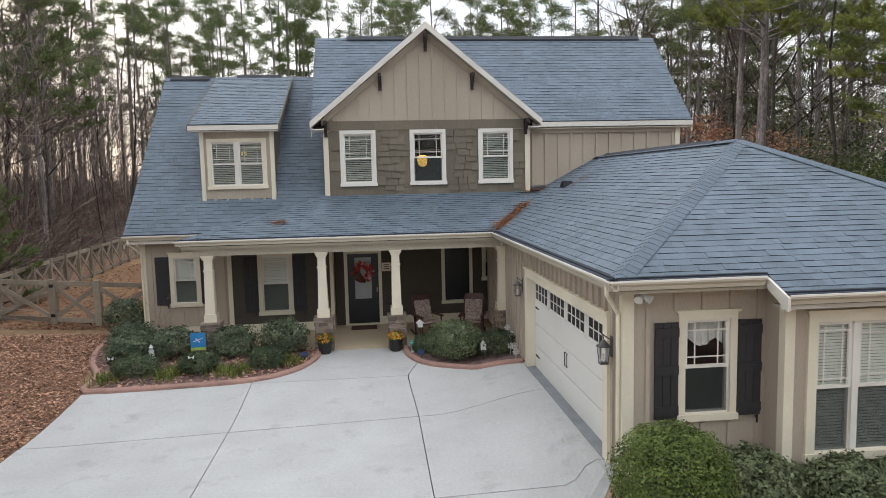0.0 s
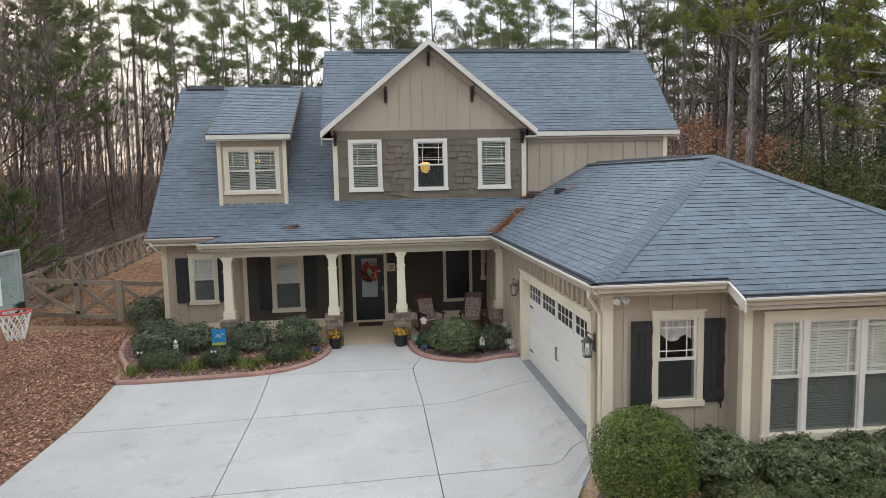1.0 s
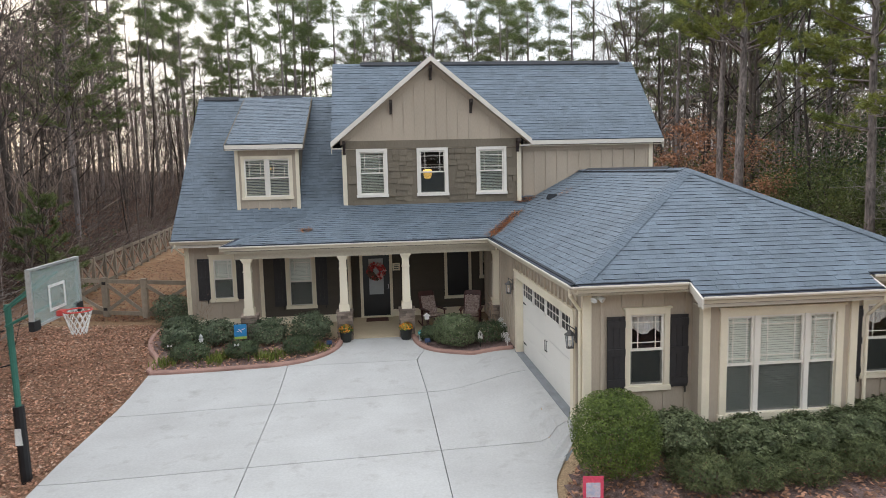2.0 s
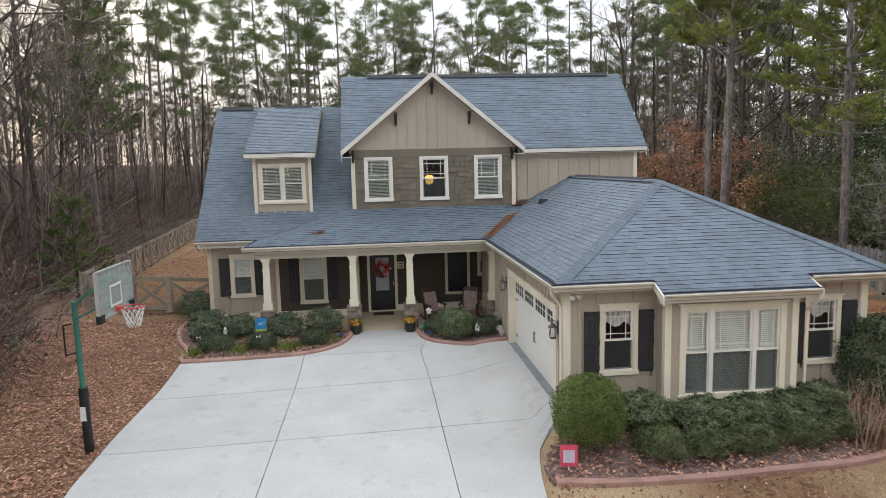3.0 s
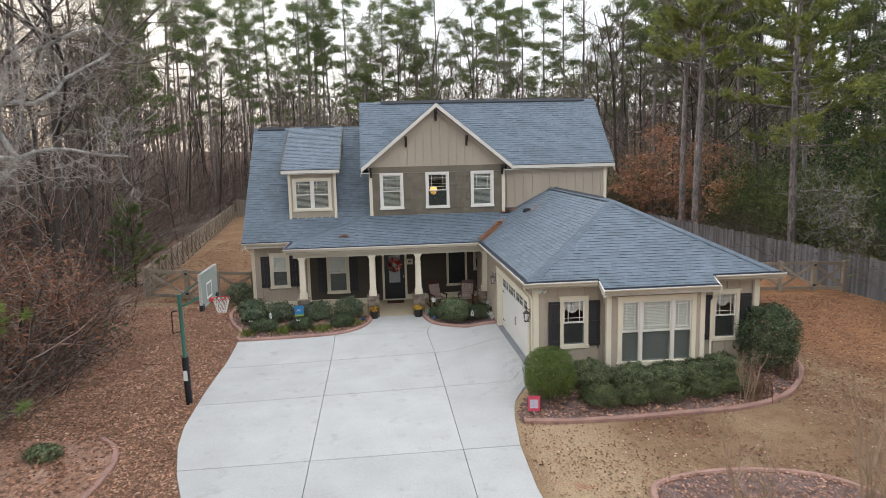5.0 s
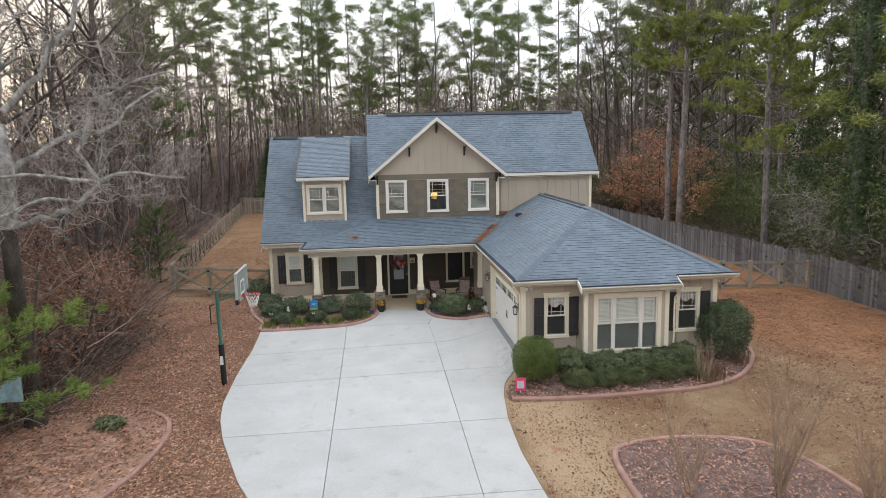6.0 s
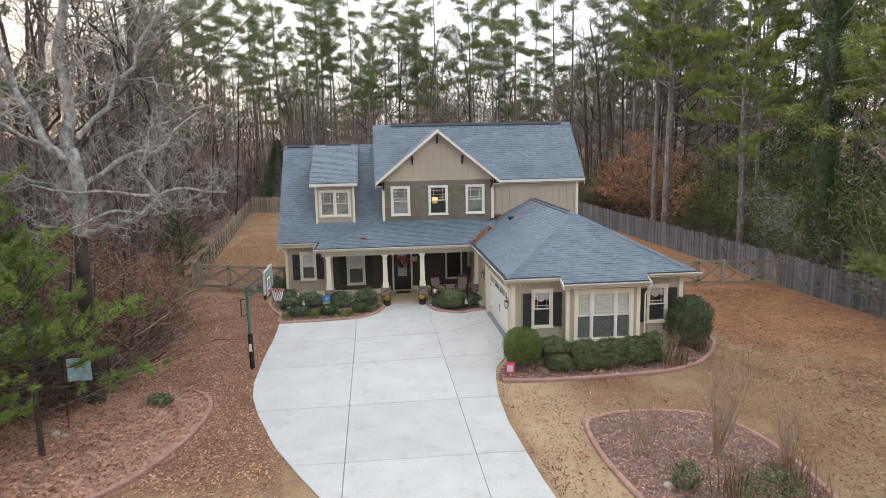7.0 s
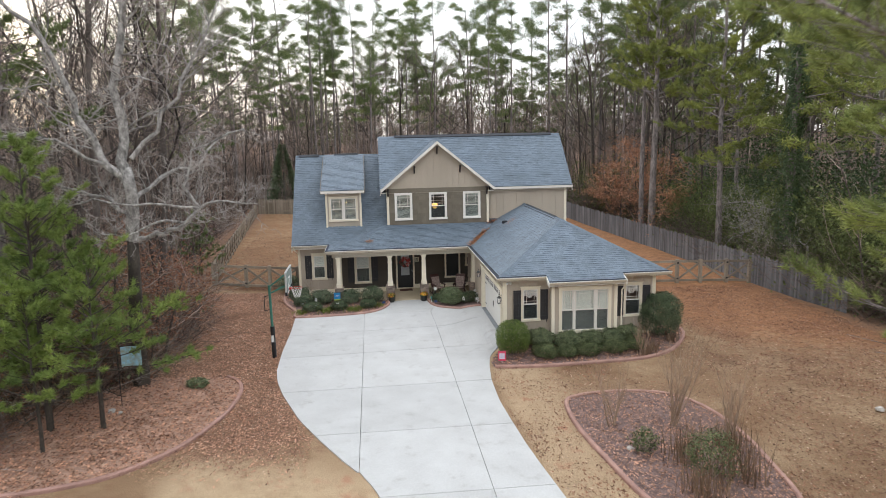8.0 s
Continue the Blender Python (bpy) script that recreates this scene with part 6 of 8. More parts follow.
everywhere = lambda x, y: True
scatter(pines, (-48, 48, 65, 100, everywhere), 60, 2.6, (0.68, 1.2))
scatter(bares, (-48, 48, 64, 100, everywhere), 70, 1.8)
scatter(pines, (-26, 2, 64, 78, everywhere), 12, 2.0, (0.85, 1.1))
scatter(pines, (-50, -14, 22, 66, left_woods), 9, 3.8)
scatter(bares, (-45, -13, -6, 64, left_woods), 42, 2.2)
scatter(bares, (-24, -12.5, 5, 30, left_woods), 18, 1.3, (0.4, 0.7))
scatter(bares, (-40, -14, 24, 62, left_woods), 26, 1.2, (0.5, 0.95))
scatter(saplings, (-30, -12, -4, 62, left_woods), 46, 1.2)
scatter(full_pines, (27, 55, 8, 66, right_woods), 11, 3.6)
scatter(pines, (24, 60, 40, 66, right_woods), 18, 3.0)
scatter(full_pines, (34, 62, -4, 50, right_woods), 15, 3.6)
scatter(bares, (24, 45, 30, 66, right_woods), 20, 2.2)
scatter(saplings, (22.8, 34, 10, 62, right_woods), 20, 1.5)
# unseen trees behind and beside the camera, added to block low sky light
scatter(pines + bares, (-60, 60, -90, -62, everywhere), 20, 5.0)
scatter(full_pines + bares, (38, 65, -50, 8, everywhere), 12, 4.0)
scatter(pines + bares, (-60, -32, -50, 0, everywhere), 9, 4.0)
for x, y, k, s in ((28.2, 67.5, 1, 1.0), (26.8, 66.5, 4, 1.0), (15.5, 66, 4, 1.1), (13, 65, 4, 1.0), (24.8, 51, 4, 1.1)):
    plant(pines[k], x, y, 40 * x, s)
for x, y, k, s in ((-16.5, 13, 0, 1.0), (-14.8, 17.5, 3, 0.9), (-18.5, 17, 1, 0.95), (-17.5, 9.5, 2, 1.1), (-20, 22, 0, 1.1), (-15.5, 23, 2, 1.0)):
    plant(bares[k], x, y, 70 * x, s)
for o in pines + full_pines + bares + saplings:
    drop_proto(o)

# vine-clad trunk
ivy = thing("pine_tree", "old pine whose trunk is wrapped in dark ivy", "tree", (23.4, 18.5, land(23.4, 18.5)), 0, "woods")
t_, c_ = pine_parts(41, 24, 0.36, 4.6, 6, 0.36, 0.42, 0.035, 0.7, 0.03, 34, 1.1)
part("trunk", t_, M["bark"], ivy, smooth=True)
part("crown", c_, M["needle_gold"], ivy)
g = Geo()
for i in range(13000):
    a, h = rng.uniform(0, 6.283), rng.uniform(1.8, 17)
    r = 0.5 + 0.25 * math.sin(h * 1.3 + a) + rng.uniform(-0.1, 0.25)
    leaf(g, Vector((r * math.cos(a), r * math.sin(a), h)), Vector((math.cos(a), math.sin(a), rng.uniform(-0.2, 0.8))).normalized(), rng.uniform(0.04, 0.085), rng, 0.8)
part("ivy", g, M["ivy"], ivy, "dark ivy leaves")

# big pale tree at the edge of the woods
def crooked(t, c, pts, r0, r1, side, ln, rnd, rough=0.09):
    """A limb bent through way-points, with side branches, twigs and twiglets."""
    line = [Vector(pts[0])]
    for p, q in zip(pts, pts[1:]):
        p, q = Vector(p), Vector(q)
        for k in (1, 2, 3):
            w = rough * (q - p).length * (0.5 if k == 3 else 1)
            line.append(p.lerp(q, k / 3) + Vector((rnd.uniform(-w, w), rnd.uniform(-w, w), rnd.uniform(-w, w))))
    pipe(t, line, r0, r1, 8)

    def fork(g, pts, count, ln, r, lev):
        for _ in range(count):
            f = rnd.uniform(0.18, 1) * (len(pts) - 1)
            k = min(len(pts) - 2, int(f))
            axis = (pts[k + 1] - pts[k]).normalized()
            sd = axis.orthogonal()
            sd.rotate(Matrix.Rotation(rnd.uniform(0, 6.283), 3, axis))
            d = axis * rnd.uniform(0.2, 0.9) + sd * rnd.uniform(0.6, 1.1) + Vector((0, 0, 0.15))
            lp, _d = limb(g, pts[k].lerp(pts[k + 1], f - k), d, ln * rnd.uniform(0.5, 1.2), r, 3, 0.35, 0.42, 5 if lev else 3, rnd, 0.1)
            if lev:
                fork(c, lp, 5 if lev == 2 else 5, ln * 0.45, r * 0.5, lev - 1)
    fork(t, line, side, ln, max(0.014, r1 * 0.7), 2)


big = thing("bare_tree", "large pale-barked leafless tree with wide crooked limbs", "tree", (-10.7, 3.3, land(-10.7, 3.3)))
t_, c_, f_ = Geo(), Geo(), Geo()
rb = random.Random(57)
for way, r0_, r1_, side_, ln_ in (
        (((0.1, 0, 8.2), (0.0, 0.2, 9.9), (0.2, 0.5, 13.3), (0.6, 0.8, 17)), 0.2, 0.07, 20, 2.4),
        (((0.2, 0, 7.8), (-0.7, -0.1, 8.8), (-1.3, 0, 10.2), (-1.8, 0.2, 11.8), (-3.2, 0.5, 13.6), (-4.6, 0.6, 15)), 0.15, 0.05, 22, 2.2),
        (((0.3, 0, 8.7), (1.4, 0.3, 10.2), (2.4, 0.8, 12.1), (3.4, 1.0, 14)), 0.085, 0.03, 20, 2.0),
        (((0.1, 0, 8.1), (-1.4, -0.4, 9.1), (-2.7, -0.6, 9.6), (-4.4, -0.8, 9.4)), 0.07, 0.03, 16, 1.7),
        (((0.1, 0, 6.0), (1.2, -0.2, 6.1), (2.0, -0.3, 6.5), (2.5, -0.4, 7.0), (2.0, -0.2, 7.7), (2.3, 0.1, 8.9), (4.1, 0.3, 9.6)), 0.09, 0.025, 40, 1.4),
        (((2.5, -0.4, 7.0), (0.9, -0.7, 7.2), (-0.7, -0.9, 7.5), (-1.8, -1.0, 7.0)), 0.05, 0.02, 18, 1.1),
        (((2.0, -0.3, 6.5), (1.2, -0.7, 6.6), (0.2, -1.0, 6.2), (-0.6, -1.2, 6.4)), 0.05, 0.02, 16, 1.0),
        (((2.5, -0.4, 7.0), (3.3, 0.1, 7.2), (4.2, 0.6, 7.0)), 0.05, 0.02, 16, 1.2),
        (((0.2, 0.1, 7.2), (0.9, 1.2, 8.0), (2.0, 2.6, 8.6), (2.8, 4.0, 9.6)), 0.08, 0.03, 16, 1.5),
        (((0.1, 0, 6.8), (-1.0, 0.8, 7.4), (-2.4, 1.4, 7.6), (-4.0, 1.6, 8.4)), 0.08, 0.03, 14, 1.5)):
    crooked(t_, c_, way, r0_, r1_, side_, ln_, rb)
pipe(f_, [Vector(p_) for p_ in ((-0.72, 1.75, -0.4), (-0.66, 1.68, 0.2), (-0.6, 1.5, 1.0), (-0.4, 0.95, 2.8), (-0.12, 0.4, 4.2), (0.1, 0, 6.0))], 0.34, 0.18, 12)
pipe(t_, [Vector(p_) for p_ in ((0.08, 0, 5.9), (0.17, 0.03, 6.8), (0.2, 0, 7.5), (0.1, 0, 8.4))], 0.22, 0.19, 10)
part("trunk", f_, M["barkdark"], big, "dark furrowed lower trunk", smooth=True)
part("limb", t_, M["barkpale"], big, smooth=True)
part("crown", c_, M["paletwig"], big)
# dark evergreen beside the back corner of the plot
cedar = thing("cedar_tree", "dark green conical cedar near the back fence", "tree", (-13.2, 64, land(-13.2, 64)))
g = Geo()
for i in range(5200):
    h = rng.uniform(0.2, 8.2) ** 1.0
    r = 2.5 * (1 - h / 8.6) * math.sqrt(rng.uniform(0.35, 1))
    a = rng.uniform(0, 6.283)
    r *= 1 + 0.18 * math.sin(5 * a + h * 2)
    o = Vector((r * math.cos(a), r * math.sin(a), h))
    d = Vector((math.cos(a), math.sin(a), rng.uniform(-0.1, 0.9))).normalized()
    s = d.orthogonal().normalized() * 0.05
    g.face(o - s, o + s, o + d * rng.uniform(0.25, 0.5))
part("crown", g, M["holly"], cedar)
part("trunk", Geo().tube((0, 0, -0.2), (0, 0, 8), 0.14, 0.02, 6), M["bark"], cedar)

# pines built bough by bough: every branchlet ends in a brush of needles
def brush_tip(g, p, d, per, long, wide, rnd):
    d = d.normalized()
    for _ in range(per):
        n = (d * rnd.uniform(0.0, 1.3) + Vector((rnd.gauss(0, 0.55), rnd.gauss(0, 0.55), rnd.gauss(0.12, 0.5)))).normalized()
        s = n.orthogonal().normalized()
        s.rotate(Matrix.Rotation(rnd.uniform(0, 6.283), 3, n))
        o = p - d * (long * rnd.uniform(0, 0.9))
        g.face(o - s * wide, o + s * wide, o + n * (long * rnd.uniform(0.7, 1.25)))


def bough_parts(seed, height, bare, spread, r, step=0.7, ring=4, tips=12, per=26, long=0.2, wide=0.012, droop=0.0, taper=0.75, old=0.2):
    rnd = random.Random(seed)
    t, c = Geo(), Geo()
    pts = [Vector((0, 0, -0.3))]
    for i in range(8):
        q = pts[-1] + Vector((rnd.uniform(-0.03, 0.03), rnd.uniform(-0.03, 0.03), 1)) * (height + 0.3) / 8
        pts.append(q)
    pipe(t, pts, r, r * 0.12, 9)
    h = height * bare
    while h < height - 0.1:
        k = (h / height - bare) / (1 - bare)
        f = h / height * 8
        at = pts[min(7, int(f))].lerp(pts[min(7, int(f)) + 1], f - min(7, int(f)))
        az = rnd.uniform(0, 6.283)
        for j in range(ring):
            az += 6.283 / ring + rnd.uniform(-0.5, 0.5)
            ln = spread * (1 - taper * k) * rnd.uniform(0.45, 1.15)
            d = Vector((math.cos(az), math.sin(az), rnd.uniform(-0.1, 0.35) + 0.8 * k - droop))
            bp, dd = limb(t, at + Vector((0, 0, rnd.uniform(-0.3, 0.3) * step)), d, ln, r * 0.2 * (1 - 0.7 * k) + 0.012, 4, 0.3, 0.13, 4, rnd, 0.5)
            n = max(4, int(tips * ln / spread))
            for i in range(n):
                u = rnd.uniform(0.25, 1.0) ** 0.7 * 4
                a = min(3, int(u))
                p = bp[a].lerp(bp[a + 1], u - a)
                side = (bp[a + 1] - bp[a]).cross(Vector((0, 0, 1))).normalized() * rnd.choice((-1, 1))
                e = (bp[a + 1] - bp[a]).normalized() * rnd.uniform(0.4, 1) + side * rnd.uniform(0.2, 1.0) + Vector((0, 0, rnd.uniform(-0.15, 0.5)))
                e = e.normalized()
                q = p + e * ln * rnd.uniform(0.1, 0.34)
                t.tube(p, q, 0.009, 0.005, 3)
                brush_tip(c, q, e + Vector((0, 0, 0.35)), per, long, wide, rnd)
                if rnd.random() < 0.6:
                    brush_tip(c, p.lerp(q, 0.55) + Vector((0, 0, 0.03)), e, per // 2, long, wide, rnd)
            brush_tip(c, bp[-1], dd, per, long, wide, rnd)
        h += step * rnd.uniform(0.6, 1.3)
    for _ in range(int(height * old * 3)):
        hh = rnd.uniform(height * 0.15, max(height * bare, height * 0.2)) / height * 8
        az = rnd.uniform(0, 6.283)
        limb(t, pts[int(hh)].lerp(pts[int(hh) + 1], hh - int(hh)), (math.cos(az), math.sin(az), rnd.uniform(-0.25, 0.25)), rnd.uniform(0.5, 2.2) * spread / 3.5, 0.022, 3, 0.3, 0.2, 3, rnd)
    return t, c


def bough_pine(x, y, label, parts, crown, group, name="pine_tree", bark="bark"):
    ob = thing(name, label, "tree", (x, y, land(x, y)), 0, group)
    part("trunk", parts[0], M[bark], ob, smooth=True)
    part("crown", parts[1], M[crown], ob)


YOUNG = "young pine with bright green long needles"
for x, y, args in ((-11.4, 1.3, (61, 5.4, 0.42, 3.0, 0.09, 0.5, 5, 10, 75)), (-13.1, 1.4, (62, 8.9, 0.3, 2.5, 0.12, 0.6, 5, 9, 75)), (-12.6, -0.2, (63, 4.6, 0.4, 1.9, 0.07, 0.5, 5, 9, 70)),
                   (-15.3, 0.4, (64, 8.2, 0.25, 2.4, 0.1, 0.65, 5, 9, 70)), (-13.9, 3.4, (60, 7.0, 0.3, 2.4, 0.09, 0.6, 5, 9, 70))):
    bough_pine(x, y, YOUNG, bough_parts(*args, long=0.2, wide=0.012, taper=0.55), "needle_lit", "young pines", "young_pine", "barkdark")
bough_pine(-13.6, 23.8, "small dull green pine in the brush behind the fence", bough_parts(65, 4.0, 0.08, 1.9, 0.06, 0.45, 5, 12, 30, 0.18, 0.012, 0.0, 0.55), "needle", "young pines", "young_pine", "barkdark")
bough_pine(7.3, -13.0, "tall pine whose low boughs reach over the lawn", bough_parts(66, 17, 0.46, 6.0, 0.2, 0.7, 5, 40, 70, 0.22, 0.008, 0.06), "needle_olive", "young pines")

for x, y, args in ((-15.8, 5.0, (67, 19, 0.5, 3.8, 0.2, 0.9, 4, 14, 34)), (-20.5, 9.5, (68, 22, 0.4, 4.0, 0.22, 1.1, 4, 14, 28))):
    bough_pine(x, y, "tall dark pine standing in the west woods", bough_parts(*args, long=0.28, wide=0.02), "needle", "woods")

for x, y, args in ((-17.2, 35.5, (58, 17, 0.45, 3.6, 0.17, 0.8, 4, 18, 30)), (-22.0, 47.0, (59, 20, 0.4, 4.0, 0.2, 0.9, 4, 18, 30))):
    bough_pine(x, y, "dark pine with a ragged crown behind the west fence", bough_parts(*args, long=0.3, wide=0.022), "needle", "woods")
bough_pine(13.4, -4.6, "pine with low bright boughs beside the lawn", bough_parts(69, 15, 0.3, 4.7, 0.18, 1.1, 5, 34, 60, 0.24, 0.012, 0.12), "needle_olive", "young pines")

# boundary pines just behind the east fence
for x, y, sd, h, b, sp, r, step, droop in ((21.7, 35.2, 81, 29, 0.42, 4.0, 0.33, 1.2, 0.0), (21.5, 36.9, 82, 27, 0.5, 3.4, 0.25, 1.3, 0.0), (22.1, 24.5, 83, 25, 0.3, 4.2, 0.24, 1.25, 0.14),
                                           (26.0, 13.0, 84, 22, 0.4, 5.0, 0.28, 1.1, 0.1), (26.5, 30.0, 85, 21, 0.45, 4.2, 0.2, 1.1, 0.05), (30, 20, 86, 24, 0.45, 5.0, 0.24, 1.1, 0.05)):
    bough_pine(x, y, "large pine with a scaly trunk just behind the fence", bough_parts(sd, h, b, sp, r, step, 4, 26, 40, 0.28, 0.02, droop, 0.6, 0.06), "needle_gold", "boundary pines")

# rusty beech leaves behind the fence, russet oak saplings at the west edge
def russet(x, y, h, seed, count, mat, label, name, size=0.1, group="beeches"):
    rnd = random.Random(seed)
    ob = thing(name, label, "tree", (x, y, land(x, y)), 0, group)
    t, c = bare_parts(seed, h, 0.05 + 0.004 * h, 2, 0.1, (6, 13), 0.009, 0.02, 1.35)
    part("trunk", t, M["barkgrey"], ob, smooth=True)
    part("twig", c, M["twig"], ob, kind="stuff")
    lv = Geo()
    for _ in range(count):
        p = Vector(rnd.choice(c.v)) + Vector((rnd.gauss(0, 0.22), rnd.gauss(0, 0.22), rnd.gauss(0, 0.1)))
        leaf(lv, p, Vector((rnd.gauss(0, 0.6), rnd.gauss(0, 0.6), 1)).normalized(), size * rnd.uniform(0.6, 1.3), rnd)
    part("crown", lv, mat, ob)


for i, (x, y, h) in enumerate(((23.4, 42, 7.5), (22.8, 45.5, 6.5), (24.4, 38.5, 6.5), (23.2, 34.0, 4.2), (25.5, 47, 8.0), (23.0, 49.5, 6.0))):
    russet(x, y, h, 71 + i, 2300, M["rust"], "young beech that keeps its rust-coloured leaves", "beech_tree", 0.11)
for i, (x, y, h) in enumerate(((-11.3, 7.6, 4.2), (-11.9, 6.2, 4.6), (-12.2, 9.6, 3.8), (-11.7, 11.6, 3.0), (-13.4, 8.0, 5.0), (-12.6, 4.6, 3.2), (-14.5, 12, 5.5))):
    russet(x, y, h, 171 + i, 1150, M["oakleaf"], "oak sapling that keeps its dead russet leaves", "oak_sapling", 0.068, "oak saplings")

# weathered dead limbs that hang over the thicket
for i, (x, y, z, dx, dy, dz) in enumerate(((23.3, 20.5, 2.9, -0.25, 1, 0.1), (23.6, 21.5, 4.2, -0.2, 1, 0.45), (23.4, 19.5, 4.6, -0.15, 1, 0.05), (23.2, 22.5, 3.6, -0.2, -0.9, 0.2), (23.4, 24.0, 3.4, -0.2, -1, 0.05), (23.3, 16.5, 2.6, 0.1, 1, 0.25))):
    ob = thing("dead_limb", "grey dead limb with bare forked twigs in the thicket", "branch", (x, y, land(x, y)), 0, "dead limbs")
    t_, c_ = Geo(), Geo()
    w_ = Vector((dx, dy, dz))
    crooked(t_, c_, [(0, -0.6, -0.2), (0, 0, z)] + [Vector((0, 0, z)) + w_ * k + Vector((0, 0, -0.12 * k * k)) for k in (1.4, 2.8, 4.2)], 0.07, 0.024, 26, 1.5, random.Random(300 + i))
    part("limb", t_, M["barkpale"], ob)
    part("twig", c_, M["paletwig"], ob, kind="stuff")


# far woods, undergrowth
def far_woods():
    rnd = random.Random(91)
    t, c = Geo(), Geo()
    for i in range(2000):
        a = rnd.uniform(0, 6.283)
        d = rnd.uniform(88, 150)
        x, y = d * math.sin(a) * 0.8, 15 + d * math.cos(a)
        if x < -22 and y > 10 and i % 4:
            continue
        z, h = land(x, y), rnd.uniform(9, 22)
        t.tube((x, y, z - 0.5), (x + rnd.uniform(-0.6, 0.6), y, z + h), rnd.uniform(0.08, 0.2), 0.03, 3)
        for k in range(40):
            f = rnd.uniform(0.12, 1.0)
            o = Vector((x + rnd.gauss(0, 0.5), y + rnd.gauss(0, 0.5), z + h * f))
            q = Vector((rnd.gauss(0, 0.8), rnd.gauss(0, 0.8), rnd.uniform(0.1, 1.0))).normalized()
            s = q.orthogonal().normalized() * rnd.uniform(0.05, 0.11)
            t.face(o - s, o + s, o + q * rnd.uniform(1.2, 3.2))
        if i % 3 == 0:
            for k in range(46):
                o = Vector((x, y, z + h * rnd.uniform(0.55, 1.05))) + Vector((rnd.gauss(0, 1.3), rnd.gauss(0, 1.3), 0))
                needles(c, o, 1.2, 4, rnd, 0.9, 0.16)
    tagged(new("far_woods", t.mesh("far_woods", M["twig"])), "grey-brown leafless woods in the distance", "woods", kind="stuff")
    tagged(new("far_pines", c.mesh("far_pines", M["needle"])), "distant green pine crowns above the bare woods", "woods", kind="stuff")


def bare_stand():
    """Crowded thin leafless stems with fine twigs, between the pines behind the plot and in the west woods."""
    rnd = random.Random(93)
    t = Geo()
    for i in range(1500):
        if i % 10 < 7:
            x, y = rnd.uniform(-30, 62), rnd.uniform(66, 112)
        elif i % 10 == 7:
            x, y = rnd.uniform(-40, -19), rnd.uniform(8, 60)
        else:
            x, y = rnd.uniform(30, 64), rnd.uniform(24, 70)
        z, h = land(x, y), rnd.uniform(6, 15)
        top = Vector((x + rnd.gauss(0, 0.7), y + rnd.gauss(0, 0.7), z + h))
        t.tube((x, y, z - 0.4), top, rnd.uniform(0.03, 0.09), 0.012, 3)
        for k in range(30):
            f = rnd.uniform(0.15, 1.0) ** 0.8
            o = Vector((x, y, z)).lerp(top, f)
            q = Vector((rnd.gauss(0, 0.7), rnd.gauss(0, 0.7), rnd.uniform(0.2, 1.0))).normalized()
            ln = rnd.uniform(0.7, 2.6)
            s = q.orthogonal().normalized() * rnd.uniform(0.01, 0.026)
            t.face(o - s, o + s, o + q * ln)
            for _ in range(2):
                m = o + q * ln * rnd.uniform(0.3, 0.8)
                e = (q + Vector((rnd.gauss(0, 0.6), rnd.gauss(0, 0.6), rnd.gauss(0.1, 0.4)))).normalized()
                t.face(m - s * 0.7, m + s * 0.7, m + e * rnd.uniform(0.5, 1.4))
    tagged(new("bare_stand", t.mesh("bare_stand", M["twig"])), "crowded thin grey-brown leafless stems in the woods", "woods", kind="stuff")


def brush(name, label, count, pick, mat, tall=(1.0, 3.2), blades=16, seed=3, wide=0.014, lean=0.5):
    """Tangled stems: many thin canes that fork as they rise."""
    rnd = random.Random(seed)
    g = Geo()
    for i in range(count):
        x, y = pick(rnd)
        z = land(x, y)
        h = rnd.uniform(*tall)
        for k in range(blades):
            o = Vector((x + rnd.gauss(0, 0.5), y + rnd.gauss(0, 0.5), z - 0.05))
            d = Vector((rnd.gauss(0, lean), rnd.gauss(0, lean), 1)).normalized()
            m = o + d * h * rnd.uniform(0.35, 0.65)
            s = d.orthogonal().normalized() * (wide * rnd.uniform(0.5, 1.6))
            g.face(o - s, o + s, m + s * 0.7, m - s * 0.7)
            for _ in range(3):
                e = (d + Vector((rnd.gauss(0, 0.8), rnd.gauss(0, 0.8), rnd.gauss(-0.2, 0.5)))).normalized()
                g.face(m - s * 0.7, m + s * 0.7, m + e * h * rnd.uniform(0.25, 0.6))
    return tagged(new(name, g.mesh(name, mat)), label, "undergrowth", kind="stuff")


def pick_left(rnd):
    y = rnd.uniform(-8, 62)
    return wood_edge(y) + 0.4 - 2.6 * ease(16, 20, y) - abs(rnd.gauss(0, 5.0)), y


def pick_right(rnd):
    while True:
        x, y = 22.0 + abs(rnd.gauss(0, 9.0)), rnd.uniform(6, 64)
        if not (x < 24 and 34 < y < 50):
            return x, y


def pick_thicket(rnd):
    y = rnd.uniform(4, 36)
    return 23.2 + abs(rnd.gauss(0, 1.6)) + 0.6 * math.sin(y * 0.9), y


def pick_back(rnd):
    return rnd.uniform(-40, 40), rnd.uniform(64, 85)


far_woods()
bare_stand()
brush("undergrowth", "pale crooked twigs crossing the brush at the edge of the woods", 900, pick_left, M["paletwig"], (1.2, 5.5), 6, 33, 0.006, 1.4)
brush("undergrowth", "tangle of grey-brown leafless stems under the trees", 2200, pick_left, M["stem"], (0.8, 4.2), 18, 3, 0.01, 0.95)
brush("undergrowth", "grey-brown leafless stems behind the wooden fence", 1500, pick_right, M["stem"], (1.5, 6.0), 16, 4, 0.014, 0.6)
brush("undergrowth", "low grey-brown brush deep in the west woods", 1100, lambda r: (r.uniform(-75, -18), r.uniform(25, 110)), M["stem"], (2.5, 8.0), 16, 35, 0.022, 0.6)
